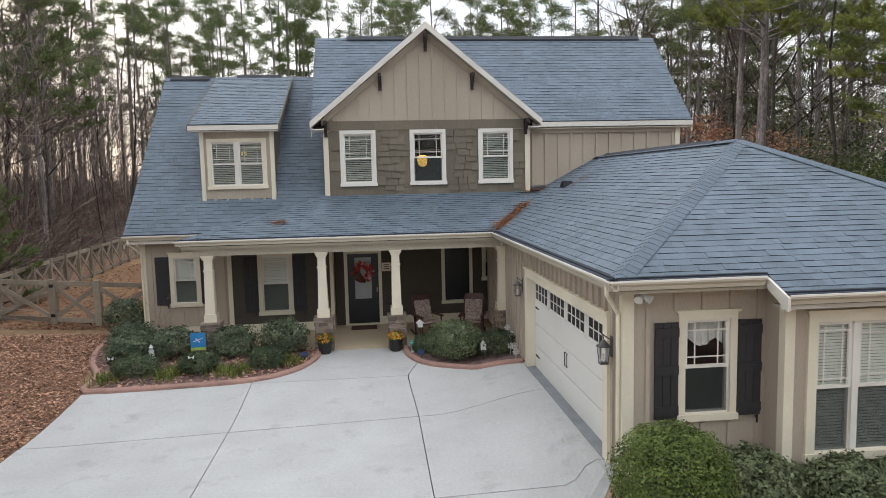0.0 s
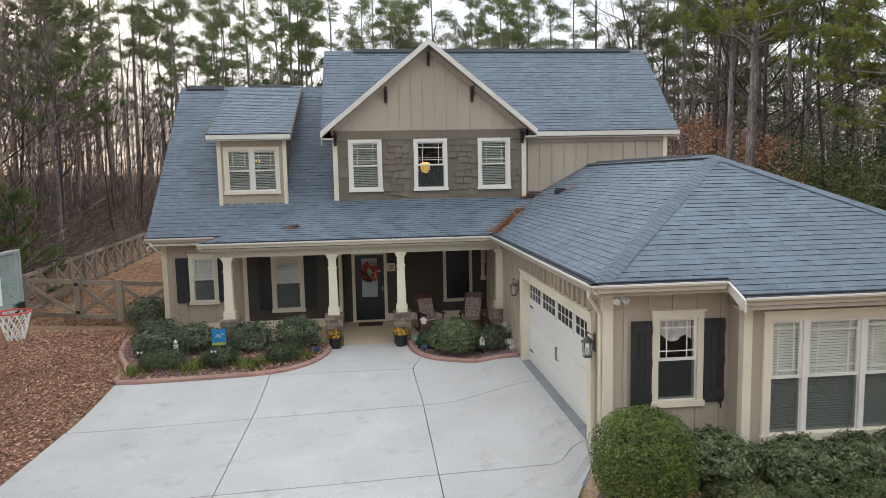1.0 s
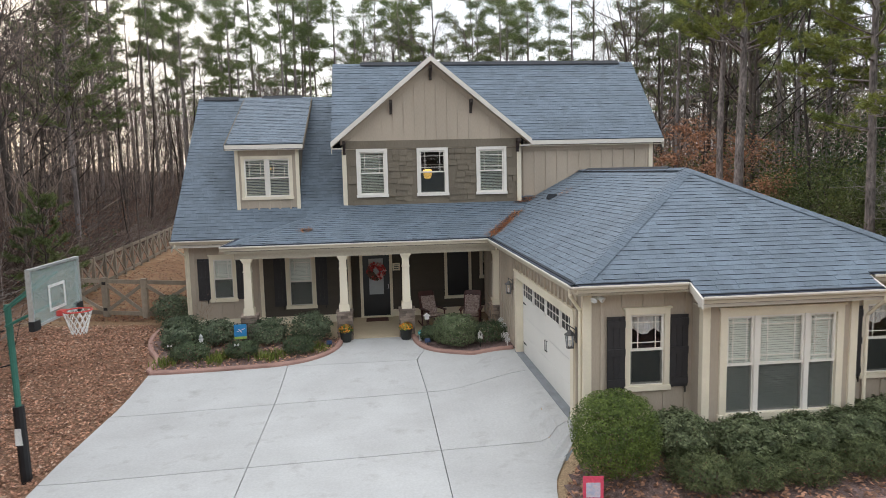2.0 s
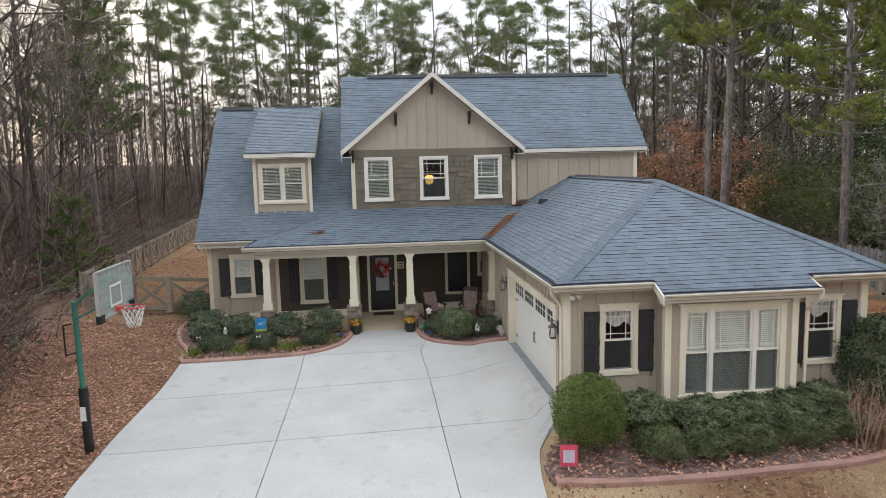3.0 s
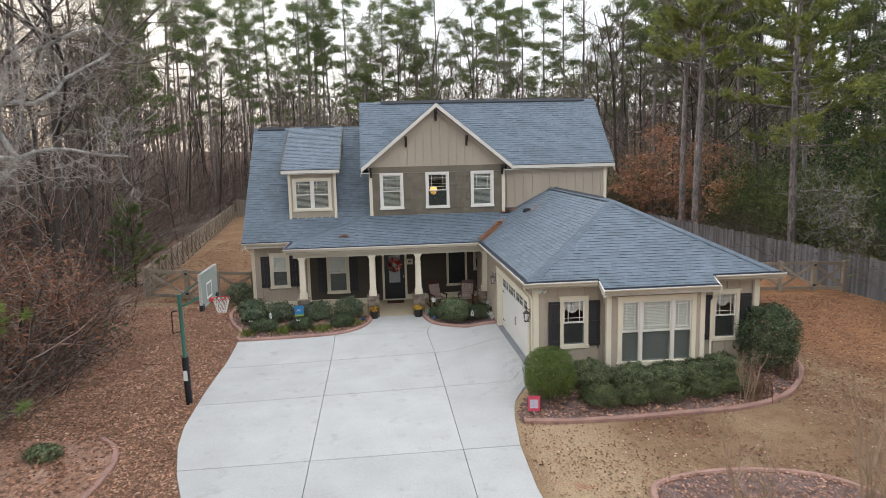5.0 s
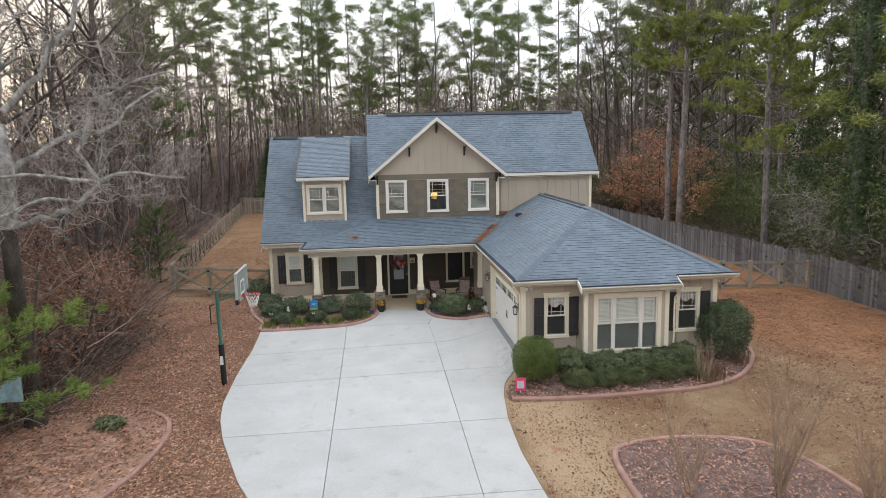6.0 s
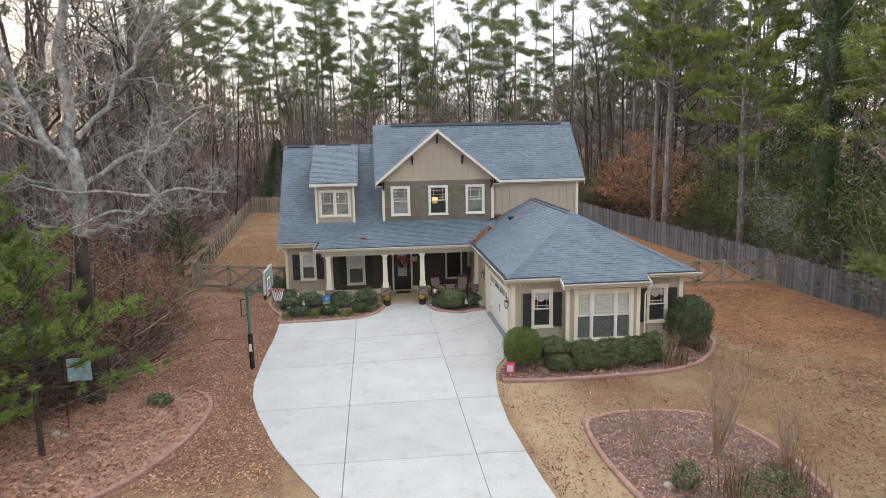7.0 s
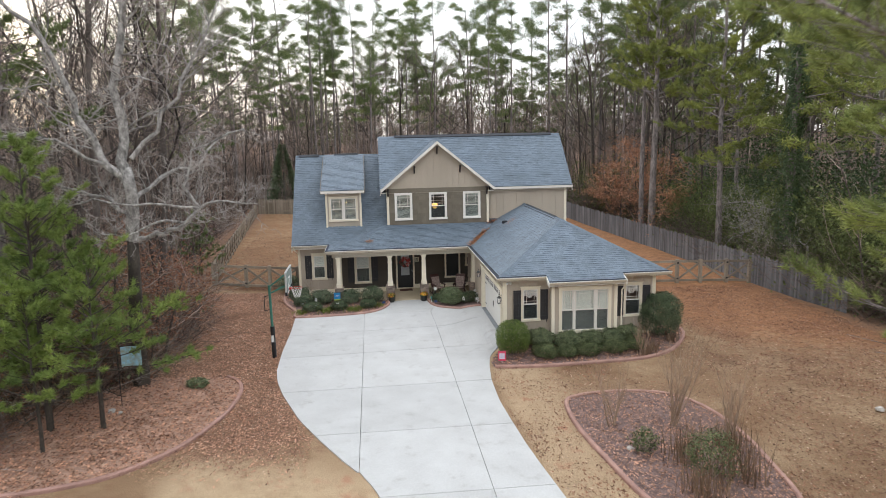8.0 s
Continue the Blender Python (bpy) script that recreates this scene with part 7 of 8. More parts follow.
brush("undergrowth", "grey-brown leafless stems beyond the back fence", 800, pick_back, M["twig"], (1.5, 4.5), 14, 5, 0.025)


def leafy_stuff(name, label, mat, count, pick, size, tall, per=60, rad=0.9, seed=6):
    rnd = random.Random(seed)
    g = Geo()
    for i in range(count):
        x, y = pick(rnd)
        z, h = land(x, y), rnd.uniform(*tall)
        for k in range(per):
            o = Vector((x + rnd.gauss(0, rad * 0.55), y + rnd.gauss(0, rad * 0.55), z + h * rnd.uniform(0.05, 1)))
            leaf(g, o, Vector((rnd.gauss(0, 1), rnd.gauss(0, 1), rnd.uniform(0.1, 1.5))).normalized(), size * rnd.uniform(0.6, 1.4), rnd, 0.6)
    return tagged(new(name, g.mesh(name, mat)), label, "undergrowth", kind="stuff")


leafy_stuff("evergreen_thicket", "dense dark evergreen thicket behind the fence", M["thicket"], 300, pick_right, 0.1, (1.5, 7.5), 190, 1.5, 7)
leafy_stuff("evergreen_thicket", "viney dark green thicket hanging over the fence", M["thicket"], 420, pick_thicket, 0.065, (1.2, 6.0), 330, 1.1, 17)
leafy_stuff("evergreen_thicket", "tall shadowy evergreen understorey behind the fence", M["ivy"], 230, lambda r: (r.uniform(25.5, 36), r.uniform(8, 44)), 0.1, (4.0, 10.0), 260, 1.6, 27)
leafy_stuff("russet_brush", "low brush that keeps its russet dead leaves", M["oakleaf"], 650, pick_left, 0.062, (0.4, 3.6), 44, 1.0, 8)
leafy_stuff("evergreen_brush", "scattered dark evergreen brush in the woods", M["rhodo"], 60, pick_left, 0.12, (0.6, 2.2), 60, 1.0, 9)


def strew(name, label, mat, count, pick, size, lift=0.02, seed=10):
    """Fallen leaves lying on the ground, each a small curled blade."""
    rnd = random.Random(seed)
    g = Geo()
    for i in range(count):
        x, y = pick(rnd)
        nrm = Vector((rnd.gauss(0, 0.35), rnd.gauss(0, 0.35), 1)).normalized()
        leaf(g, Vector((x, y, land(x, y) + lift + rnd.uniform(0, 0.04))), nrm, size * rnd.uniform(0.6, 1.4), rnd, 0.55)
    return tagged(new(name, g.mesh(name, mat)), label, "fallen leaves", kind="stuff")


def pick_litter(rnd):
    while True:
        x, y = rnd.uniform(-16, -4.5), rnd.uniform(-7, 19.5)
        if x < along(LEFT_EDGE, y) - 0.05 and not (y > 13.8 and x > -6.72 - 0.25 * (y - 13.9)) and rnd.random() < litter_amount(x, y):
            return x, y


def pick_lawn(rnd):
    while True:
        x, y = rnd.uniform(2, 21), rnd.uniform(-8, 18)
        if x > along(RIGHT_EDGE, y) + 0.1 and not (3 < x < 10.3 and y > 6.9) and rnd.random() < 0.35 + 0.6 * noise.noise(Vector((x * 0.4, y * 0.4, 5))) + 0.3 * ease(8, 18, x):
            return x, y


def pick_bed(poly):
    def pick(rnd):
        x0, x1 = min(p[0] for p in poly), max(p[0] for p in poly)
        y0, y1 = min(p[1] for p in poly), max(p[1] for p in poly)
        while True:
            x, y = rnd.uniform(x0, x1), rnd.uniform(y0, y1)
            if inside(poly, x, y):
                return x, y
    return pick


strew("fallen_leaves", "thick brown fallen leaves beside the drive", M["litter"], 98000, pick_litter, 0.036)
strew("fallen_leaves", "brown leaves blown over the back yard", M["lawnleaf"], 7000, lambda r: (r.uniform(-13, -6.8), 19.8 + 22 * r.random() ** 1.5), 0.05, 0.02, 16)
strew("fallen_leaves", "brown leaves scattered over the dormant lawn", M["lawnleaf"], 60000, pick_lawn, 0.034, 0.012, 11)
strew("fallen_leaves", "pale curled leaves scattered over the dormant lawn", M["paleleaf"], 9000, pick_lawn, 0.028, 0.014, 18)
strew("fallen_leaves", "pale curled leaves among the brown litter", M["paleleaf"], 9000, pick_litter, 0.034, 0.03, 19)
strew("fallen_leaves", "brown leaves covering the bed beside the woods", M["litter"], 12000, pick_bed(BED_LEFT + [(-15, 5.5)]), 0.05, 0.09, 15)
strew("fallen_leaves", "brown leaves caught in the island bed", M["litter"], 9000, pick_bed(ISLAND), 0.034, 0.09, 12)
strew("fallen_leaves", "brown leaves and chips in the front bed", M["litter"], 4000, pick_bed(BED_FRONT + [(10.0, 9.6), (10.0, 7.5), (3.2, 7.5), (2.55, 6.4), (2.28, 5.6)]), 0.045, 0.09, 13)
strew("fallen_leaves", "brown leaves caught in the porch bed", M["litter"], 2500, pick_bed(BED_WEST + [(-1.68, 16.0), (-6.7, 18.5), (-7.6, 18.6)]), 0.045, 0.09, 14)

# ---- shrubs and beds ----
def bush(x, y, rx, ry, h, mat, label, count, size, seed, category="shrub", group="shrubs", box_like=2.4, lump=0.14, name="shrub", slim=0.5):
    """A rounded shrub: stems under a shell of single leaves, lumpy and open in places."""
    rnd = random.Random(seed)
    ob = thing(name, label, category, (x, y, land(x, y) + 0.04), rnd.uniform(0, 360), group)
    st, g = Geo(), Geo()
    for i in range(14):
        a = rnd.uniform(0, 6.283)
        limb(st, (rnd.gauss(0, 0.06), rnd.gauss(0, 0.06), -0.08), (math.cos(a) * rx * 0.8, math.sin(a) * ry * 0.8, h * 0.8), h * 0.8, 0.018, 3, 0.3, 0.1, 3, rnd)
    for i in range(count):
        d = Vector((rnd.gauss(0, 1), rnd.gauss(0, 1), rnd.gauss(0, 1))).normalized()
        if d.z < -0.75:
            d.z = -d.z
        q = sum(abs(c) ** box_like for c in d) ** (-1 / box_like)
        k = q * (1 + lump * noise.noise(d * 2.3 + Vector((seed, 0, 0))) + lump * 0.7 * noise.noise(d * 5.5 + Vector((0, seed, 0))))
        k *= rnd.uniform(0.8, 1.06) if rnd.random() < 0.8 else rnd.uniform(0.55, 0.9)
        p = Vector((d.x * rx * k, d.y * ry * k, h * 0.52 + d.z * h * 0.5 * k))
        if p.z < 0.01:
            p.z = rnd.uniform(0.01, 0.1)
        n = (d + Vector((rnd.gauss(0, 0.5), rnd.gauss(0, 0.5), rnd.gauss(0.3, 0.5)))).normalized()
        leaf(g, p, n, size * rnd.uniform(0.6, 1.25), rnd, slim)
    part("stem", st, M["twig"], ob)
    part("foliage", g, mat, ob)
    return ob


DARK = "dark green rounded evergreen shrub in the mulch bed"
for i, (x, y, rx, ry, h) in enumerate(((-6.65, 17.1, 0.55, 0.55, 0.66), (-5.35, 16.0, 0.58, 0.54, 0.72), (-3.8, 15.85, 0.56, 0.52, 0.72), (-2.55, 15.9, 0.56, 0.52, 0.84), (-6.35, 15.85, 0.5, 0.5, 0.58))):
    bush(x, y, rx, ry, h, M["porchleaf"], "dusty green broadleaf shrub in the porch bed", 3600, 0.04, 100 + i, lump=0.3)
for i, (x, y, r, h) in enumerate(((-5.75, 14.65, 0.54, 0.46), (-4.35, 14.65, 0.44, 0.46), (-2.8, 14.75, 0.44, 0.48), (2.68, 14.85, 0.56, 0.56), (0.98, 15.35, 0.32, 0.42))):
    bush(x, y, r, r * 0.9, h, M["holly"], "low dark yew-like shrub in the mulch bed", 2200, 0.045, 120 + i, slim=0.3)
bush(-7.5, 19.2, 0.6, 0.6, 0.95, M["porchleaf"], "loose evergreen shrub at the corner of the house", 2200, 0.05, 131)
bush(1.66, 14.85, 0.6, 0.55, 0.84, M["glossy"], "clipped rounded boxwood beside the porch", 6500, 0.034, 132, box_like=3.2, lump=0.06)
bush(3.3, 6.3, 0.68, 0.66, 1.36, M["box"], "clipped egg-shaped boxwood at the corner of the garage", 26000, 0.021, 133, box_like=2.6, lump=0.06)
for i, (x, y, rx, h) in enumerate(((4.6, 6.75, 0.56, 0.7), (5.75, 6.5, 0.52, 0.68), (6.75, 6.5, 0.5, 0.66), (7.75, 6.55, 0.5, 0.66), (8.6, 6.9, 0.5, 0.6))):
    bush(x, y, rx, 0.5, h, M["rhodo"], "upright grey-green hedge shrub under the bay window", 8500, 0.033, 140 + i, group="hedge shrubs", box_like=3.0, lump=0.3)
for i, (x, y, r, h) in enumerate(((4.6, 5.85, 0.56, 0.55), (5.55, 5.85, 0.48, 0.5), (6.4, 5.85, 0.54, 0.54), (7.6, 5.95, 0.55, 0.55), (8.55, 6.15, 0.48, 0.5))):
    bush(x, y, r, r * 0.85, h, M["olive"], "low olive mounded hedge shrub in the front bed", 8000, 0.026, 150 + i, group="hedge shrubs", slim=0.35, lump=0.3)
bush(10.2, 7.25, 0.9, 0.85, 1.85, M["holly"], "tall dark glossy holly at the corner of the garage wing", 19000, 0.033, 160)
bush(-9.2, 4.55, 0.42, 0.35, 0.35, M["rhodo"], "small green clump in the leaf-strewn bed", 500, 0.06, 161, box_like=2)
bush(5.35, -2.7, 0.42, 0.4, 0.65, M["olive"], "loose green shrub in the island bed", 900, 0.036, 162, box_like=2, lump=0.4)
bush(6.5, -4.4, 0.7, 0.7, 1.25, M["olive"], "straggly green shrub in the island bed", 1700, 0.04, 163, box_like=2, lump=0.5)


def clump(x, y, h, r, count, mat, label, seed, name="grass_clump", wide=0.012, droop=0.5):
    """A tuft of arching blades."""
    rnd = random.Random(seed)
    g = Geo()
    for i in range(count):
        a = rnd.uniform(0, 6.283)
        o = Vector((rnd.gauss(0, r * 0.35), rnd.gauss(0, r * 0.35), -0.02))
        d = Vector((math.cos(a) * droop * rnd.random(), math.sin(a) * droop * rnd.random(), 1)).normalized()
        hh = h * rnd.uniform(0.5, 1.1)
        m = o + d * hh * 0.6
        e = m + Vector((math.cos(a) * droop, math.sin(a) * droop, 0.6)).normalized() * hh * 0.45
        s = Vector((-math.sin(a), math.cos(a), 0)) * wide
        g.face(o - s, o + s, m + s * 0.8, m - s * 0.8)
        g.face(m - s * 0.8, m + s * 0.8, e)
    ob = thing(name, label, "plant", (x, y, land(x, y) + 0.06), 0, "bedding plants")
    tagged(part("foliage", g, mat, ob), kind="stuff")
    return ob


for i, (x, y) in enumerate(((-5.1, 14.3), (-3.65, 14.4), (-3.35, 14.5), (-2.3, 14.95), (-6.3, 14.3), (-4.9, 14.6))):
    clump(x, y, 0.26, 0.5, 130, M["lily"], "tuft of yellow-green strappy leaves in the porch bed", 170 + i)
for i, (x, y, h) in enumerate(((9.3, 5.95, 0.5), (8.9, 5.6, 0.42), (10.4, 6.6, 0.5))):
    clump(x, y, h, 0.4, 70, M["drygrass"], "dry tan ornamental grass in the front bed", 180 + i, droop=0.25)
for i, (x, y, h) in enumerate(((6.3, -3.4, 1.3), (7.2, -4.6, 1.5), (7.8, -3.0, 1.2), (5.9, -5.4, 1.1))):
    clump(x, y, h * 0.9, 0.8, 100, M["drygrass"], "tall dry brown perennial stalks in the island bed", 190 + i, droop=0.3)


def crape(x, y, h, stems, seed):
    """A winter crape myrtle: a vase of thin bare stems."""
    rnd = random.Random(seed)
    ob = thing("crape_myrtle", "leafless multi-stemmed crape myrtle in the island bed", "tree", (x, y, land(x, y) + 0.05), 0, "crape myrtles")
    c = Geo()
    for i in range(stems):
        a = rnd.uniform(0, 6.283)
        t = Geo()
        pts, d = limb(t, (rnd.gauss(0, 0.07), rnd.gauss(0, 0.07), -0.05), (math.cos(a) * 0.28, math.sin(a) * 0.28, 1), h * rnd.uniform(0.5, 0.75), 0.02, 5, 0.5, 0.07, 4, rnd)
        part("stem", t, M["canetwig"], ob)
        for k in range(11):
            q = pts[rnd.randrange(1, 5)]
            limb(c, q, (rnd.gauss(0, 0.35), rnd.gauss(0, 0.35), 1), h * rnd.uniform(0.25, 0.5), 0.006, 3, 0.5, 0.1, 3, rnd)
    part("twig", c, M["canetwig"], ob, kind="stuff")


crape(5.05, -0.85, 2.4, 7, 201)
crape(6.95, -1.2, 3.0, 12, 202)
crape(8.15, -2.4, 2.2, 7, 203)
crape(8.6, 5.6, 1.7, 6, 204)

# thin rose canes on the wing wall and the garage wall
for x, y, h, s in ((-6.35, 18.25, 1.3, 211), (-6.1, 18.2, 1.0, 212), (3.0, 14.9, 1.5, 213), (2.85, 15.3, 1.3, 214)):
    t, c = bare_parts(s, h, 0.012, 2, 0.2, (3, 6), 0.004, 0.5)
    ob = thing("climbing_rose", "thin leafless rose canes against the wall", "plant", (x, y, land(x, y)), 0, "rose canes")
    part("cane", t, M["canetwig"], ob)
    part("twig", c, M["canetwig"], ob)

# pine straw caught on the roof
def straw_patch(points, count, rad, seed):
    rnd = random.Random(seed)
    g = Geo()
    for i in range(count):
        k = rnd.random() * (len(points) - 1)
        a, b = Vector(points[int(k)]), Vector(points[int(k) + 1])
        p = a.lerp(b, k - int(k)) + Vector((rnd.gauss(0, rad), rnd.gauss(0, rad), 0))
        z = max(GZ0 + SL * (p.x - GX0), PZ0 + PS * (p.y - PY0) if p.x < 6 else 0) + rnd.uniform(0.015, 0.05)
        d = Vector((rnd.gauss(0, 1), rnd.gauss(0, 1), rnd.gauss(0, 0.15))).normalized() * rnd.uniform(0.06, 0.14)
        s = d.cross(Vector((0, 0, 1))).normalized() * 0.006
        o = Vector((p.x, p.y, z))
        g.face(o - d - s, o - d + s, o + d + s, o + d - s)
    return tagged(new("pine_straw", g.mesh("pine_straw", M["straw"])), "orange fallen pine straw caught in the roof valley", "pine straw", kind="stuff")


vy = [(3.0, 15.9, 0), (3.35, 16.4, 0), (3.75, 16.95, 0), (4.1, 17.5, 0)]
straw_patch(vy, 900, 0.11, 221)
straw_patch([(4.3, 18.4, 0), (4.9, 18.7, 0)], 260, 0.1, 222)
straw_patch([(5.2, 16.0, 0), (5.5, 16.6, 0)], 60, 0.16, 223)
straw_patch([(-2.8, 16.7, 0), (-2.5, 16.75, 0)], 70, 0.07, 224)

# ---- fences ----
def bar(g, p, q, w, d):
    """A squared timber between two points: w wide in plan, d deep upright."""
    p, q = Vector(p), Vector(q)
    t = (q - p).normalized()
    s = Vector((0, 0, 1)).cross(t)
    s = s.normalized() if s.length > 0.01 else Vector((1, 0, 0))
    u = t.cross(s).normalized()
    c = [s * (a * w / 2) + u * (b * d / 2) for a, b in ((-1, -1), (1, -1), (1, 1), (-1, 1))]
    g.add([p + k for k in c] + [q + k for k in c], [(3, 2, 1, 0), (4, 5, 6, 7), (0, 1, 5, 4), (1, 2, 6, 5), (2, 3, 7, 6), (3, 0, 4, 7)])
    return g


def buck_fence(name, label, line, style, high=1.35, mat="fence", post=0.13):
    """Posts, rails and crossed braces from post to post along a plan line."""
    f = thing(name, label, "fence", (0, 0, 0))
    pts = [Vector((x, y, land(x, y))) for x, y in line]
    for i, p in enumerate(pts):
        part("post", bar(Geo(), p + Vector((0, 0, -0.2)), p + Vector((0, 0, high + 0.08)), post, post), M[mat], f)
        if i == len(pts) - 1:
            break
        q = pts[i + 1]
        t = (q - p).normalized()
        a, b = p + t * 0.065, q - t * 0.065
        up = lambda v, z: v + Vector((0, 0, z))
        part("rail", bar(Geo(), up(a, high - 0.05), up(b, high - 0.05), 0.05, 0.14), M[mat], f)
        part("rail", bar(Geo(), up(a, 0.16), up(b, 0.16), 0.05, 0.14), M[mat], f)
        off = Vector((t.y, -t.x, 0)) * 0.04
        if style == "cross":
            part("brace", bar(Geo(), up(a, 0.24), up(b, high - 0.14), 0.035, 0.12), M[mat], f)
            part("brace", bar(Geo(), up(a, high - 0.14) + off, up(b, 0.24) + off, 0.035, 0.12), M[mat], f)
    return f


def gate_irons(fence, x, y, high):
    """Black strap irons on a gate post."""
    for z in (0.3, high - 0.12):
        part("hinge", box(x - 0.06, x + 0.06, y - 0.115, y - 0.097, land(x, y) + z - 0.05, land(x, y) + z + 0.05), M["iron"], fence, "black iron hinge")


def steps(x0, y0, x1, y1, n):
    return [(x0 + (x1 - x0) * i / n, y0 + (y1 - y0) * i / n) for i in range(n + 1)]


buck_fence("side_fence", "weathered wooden cross-braced fence along the west side of the plot", steps(-12.3, 21.2, -16.1, 60.5, 24), "cross", 1.4)
west_gate = buck_fence("front_fence", "weathered wooden fence with diagonal braces beside the house", [(-12.12, 21.12), (-10.2, 20.6), (-8.75, 20.3), (-7.05, 20.0)], "cross", 1.35, post=0.19)
east_gate = buck_fence("front_fence", "weathered wooden fence with diagonal braces beside the garage", [(10.1, 18.9), (12.2, 18.95), (14.4, 19.0), (16.5, 19.05), (18.0, 19.0), (19.7, 18.95), (21.1, 18.7)], "cross", 1.42, post=0.19)
gate_irons(west_gate, -10.2, 20.6, 1.35)
gate_irons(east_gate, 16.5, 19.05, 1.42)
gate_irons(east_gate, 19.7, 18.95, 1.42)


def picket_fence(name, label, pts, high, mat, near):
    """A tall fence of butted pickets on rails; the nearest pickets are single pieces."""
    f = thing(name, label, "fence")
    rest = Geo()
    rnd = random.Random(17)
    meshes = [box(0, 0.135, -0.01, 0.01, 0, high + h).mesh("picket", M[mat]) for h in (-0.06, -0.02, 0.0, 0.03, 0.07)]
    n = 0
    for (x0, y0), (x1, y1) in zip(pts, pts[1:]):
        d = Vector((x1 - x0, y1 - y0, 0))
        ln = d.length
        d.normalize()
        k = 0.0
        ang = math.degrees(math.atan2(d.y, d.x))
        while k < ln:
            x, y = x0 + d.x * k, y0 + d.y * k
            z = land(x, y) - 0.03
            if n < 300 and near(x, y):
                part("picket", rnd.choice(meshes), None, f).matrix_basis = pose(x, y, z, rnd.uniform(-0.8, 0.8), rnd.uniform(-0.7, 0.7), ang)
                n += 1
            else:
                h = high + rnd.uniform(-0.06, 0.07)
                s = d * 0.135
                w = Vector((d.y, -d.x, 0)) * 0.01
                p = Vector((x, y, z))
                rest.add([p - w, p + s - w, p + s + w, p + w, p - w + Vector((0, 0, h)), p + s - w + Vector((0, 0, h)), p + s + w + Vector((0, 0, h)), p + w + Vector((0, 0, h))],
                         [(0, 3, 2, 1), (4, 5, 6, 7), (0, 1, 5, 4), (1, 2, 6, 5), (2, 3, 7, 6), (3, 0, 4, 7)])
            k += 0.142
        for zz in (0.35, high - 0.35):
            o = Vector((d.y, -d.x, 0)) * 0.04
            a, b = Vector((x0, y0, land(x0, y0) + zz)) + o, Vector((x1, y1, land(x1, y1) + zz)) + o
            part("rail", bar(Geo(), a, b, 0.04, 0.09), M[mat], f)
    if rest.v:
        part("far_pickets", rest, M[mat], f, kind="stuff")
    return f


picket_fence("picket_fence", "tall weathered grey wooden picket fence along the east side", [(21.9, 10.9), (21.4, 14.5), (21.2, 18.5), (20.7, 32), (20.1, 43), (19.6, 61.5)], 1.85, "fence_grey", lambda x, y: y < 50)
picket_fence("picket_fence", "brown wooden picket fence across the back of the plot", [(-16.1, 61.5), (19.6, 61.5)], 1.8, "fence", lambda x, y: x < 2)

# ---- yard and porch things ----
hoop = thing("basketball_hoop", "green steel basketball hoop with a clear backboard beside the drive", "basketball hoop", (-6.84, 7.95, land(-6.84, 7.95)))
part("pole", Geo().rod((0, 0, 1.38), (-0.03, 0.02, 3.2), 0.055, 0.055, 10), M["green_pole"], hoop, "green painted steel pole")
pad = part("pole_pad", Geo().rod((0.02, 0, -0.05), (0.0, 0, 1.4), 0.095, 0.095, 10), M["black_pad"], hoop, "black padded sleeve")
part("emblem", Geo().prism([(-0.06, 0.72), (0.06, 0.72), (0.05, 1.02), (-0.05, 1.02)], "y", -0.102, -0.094), M["white_orn"], pad, "white plain emblem")
for za, zb in ((3.15, 3.72), (2.86, 3.2)):
    for dy in (-0.09, 0.09):
        part("arm", Geo().rod((-0.03, dy, za - 0.02), (0.76, dy * 2.2, zb), 0.022, n=6), M["green_pole"], hoop)
part("crank_rod", Geo().rod((-0.1, -0.02, 2.75), (-0.26, -0.02, 2.72), 0.018, n=6).rod((-0.26, -0.02, 2.72), (-0.26, -0.02, 2.1), 0.018, n=6).rod((-0.26, -0.02, 2.1), (-0.04, -0.02, 2.15), 0.014, n=6), M["black_pad"], hoop, "black height-adjusting crank")
bb = part("backboard", box(0.78, 0.81, -0.85, 0.85, 2.98, 3.86), M["board"], hoop, "clear grey-green backboard")
part("frame", Geo().box(0.76, 0.83, -0.9, 0.9, 3.86, 3.9).box(0.76, 0.83, -0.9, 0.9, 2.94, 2.98).box(0.76, 0.83, -0.9, -0.86, 2.98, 3.86).box(0.76, 0.83, 0.86, 0.9, 2.98, 3.86), M["alu"], bb, "pale aluminium rim")
part("target", Geo().box(0.811, 0.816, -0.3, 0.3, 3.5, 3.55).box(0.811, 0.816, -0.3, 0.3, 3.1, 3.15).box(0.811, 0.816, -0.3, -0.25, 3.15, 3.5).box(0.811, 0.816, 0.25, 0.3, 3.15, 3.5), M["white_orn"], bb, "white target square")
for s in (-1, 1):
    part("corner_pad", box(0.75, 0.84, s * 0.7, s * 0.91, 2.9, 3.06), M["black_pad"], bb, "black corner pad")
g = Geo()
RX = 1.12
ring = [(RX + 0.23 * math.cos(2 * math.pi * i / 20), 0.23 * math.sin(2 * math.pi * i / 20), 3.05) for i in range(20)]
for i in range(20):
    g.rod(ring[i], ring[(i + 1) % 20], 0.013, n=6)
g.box(0.81, 0.9, -0.09, 0.09, 2.98, 3.07)
rim = part("rim", g, M["red"], hoop, "red steel rim")
g = Geo()
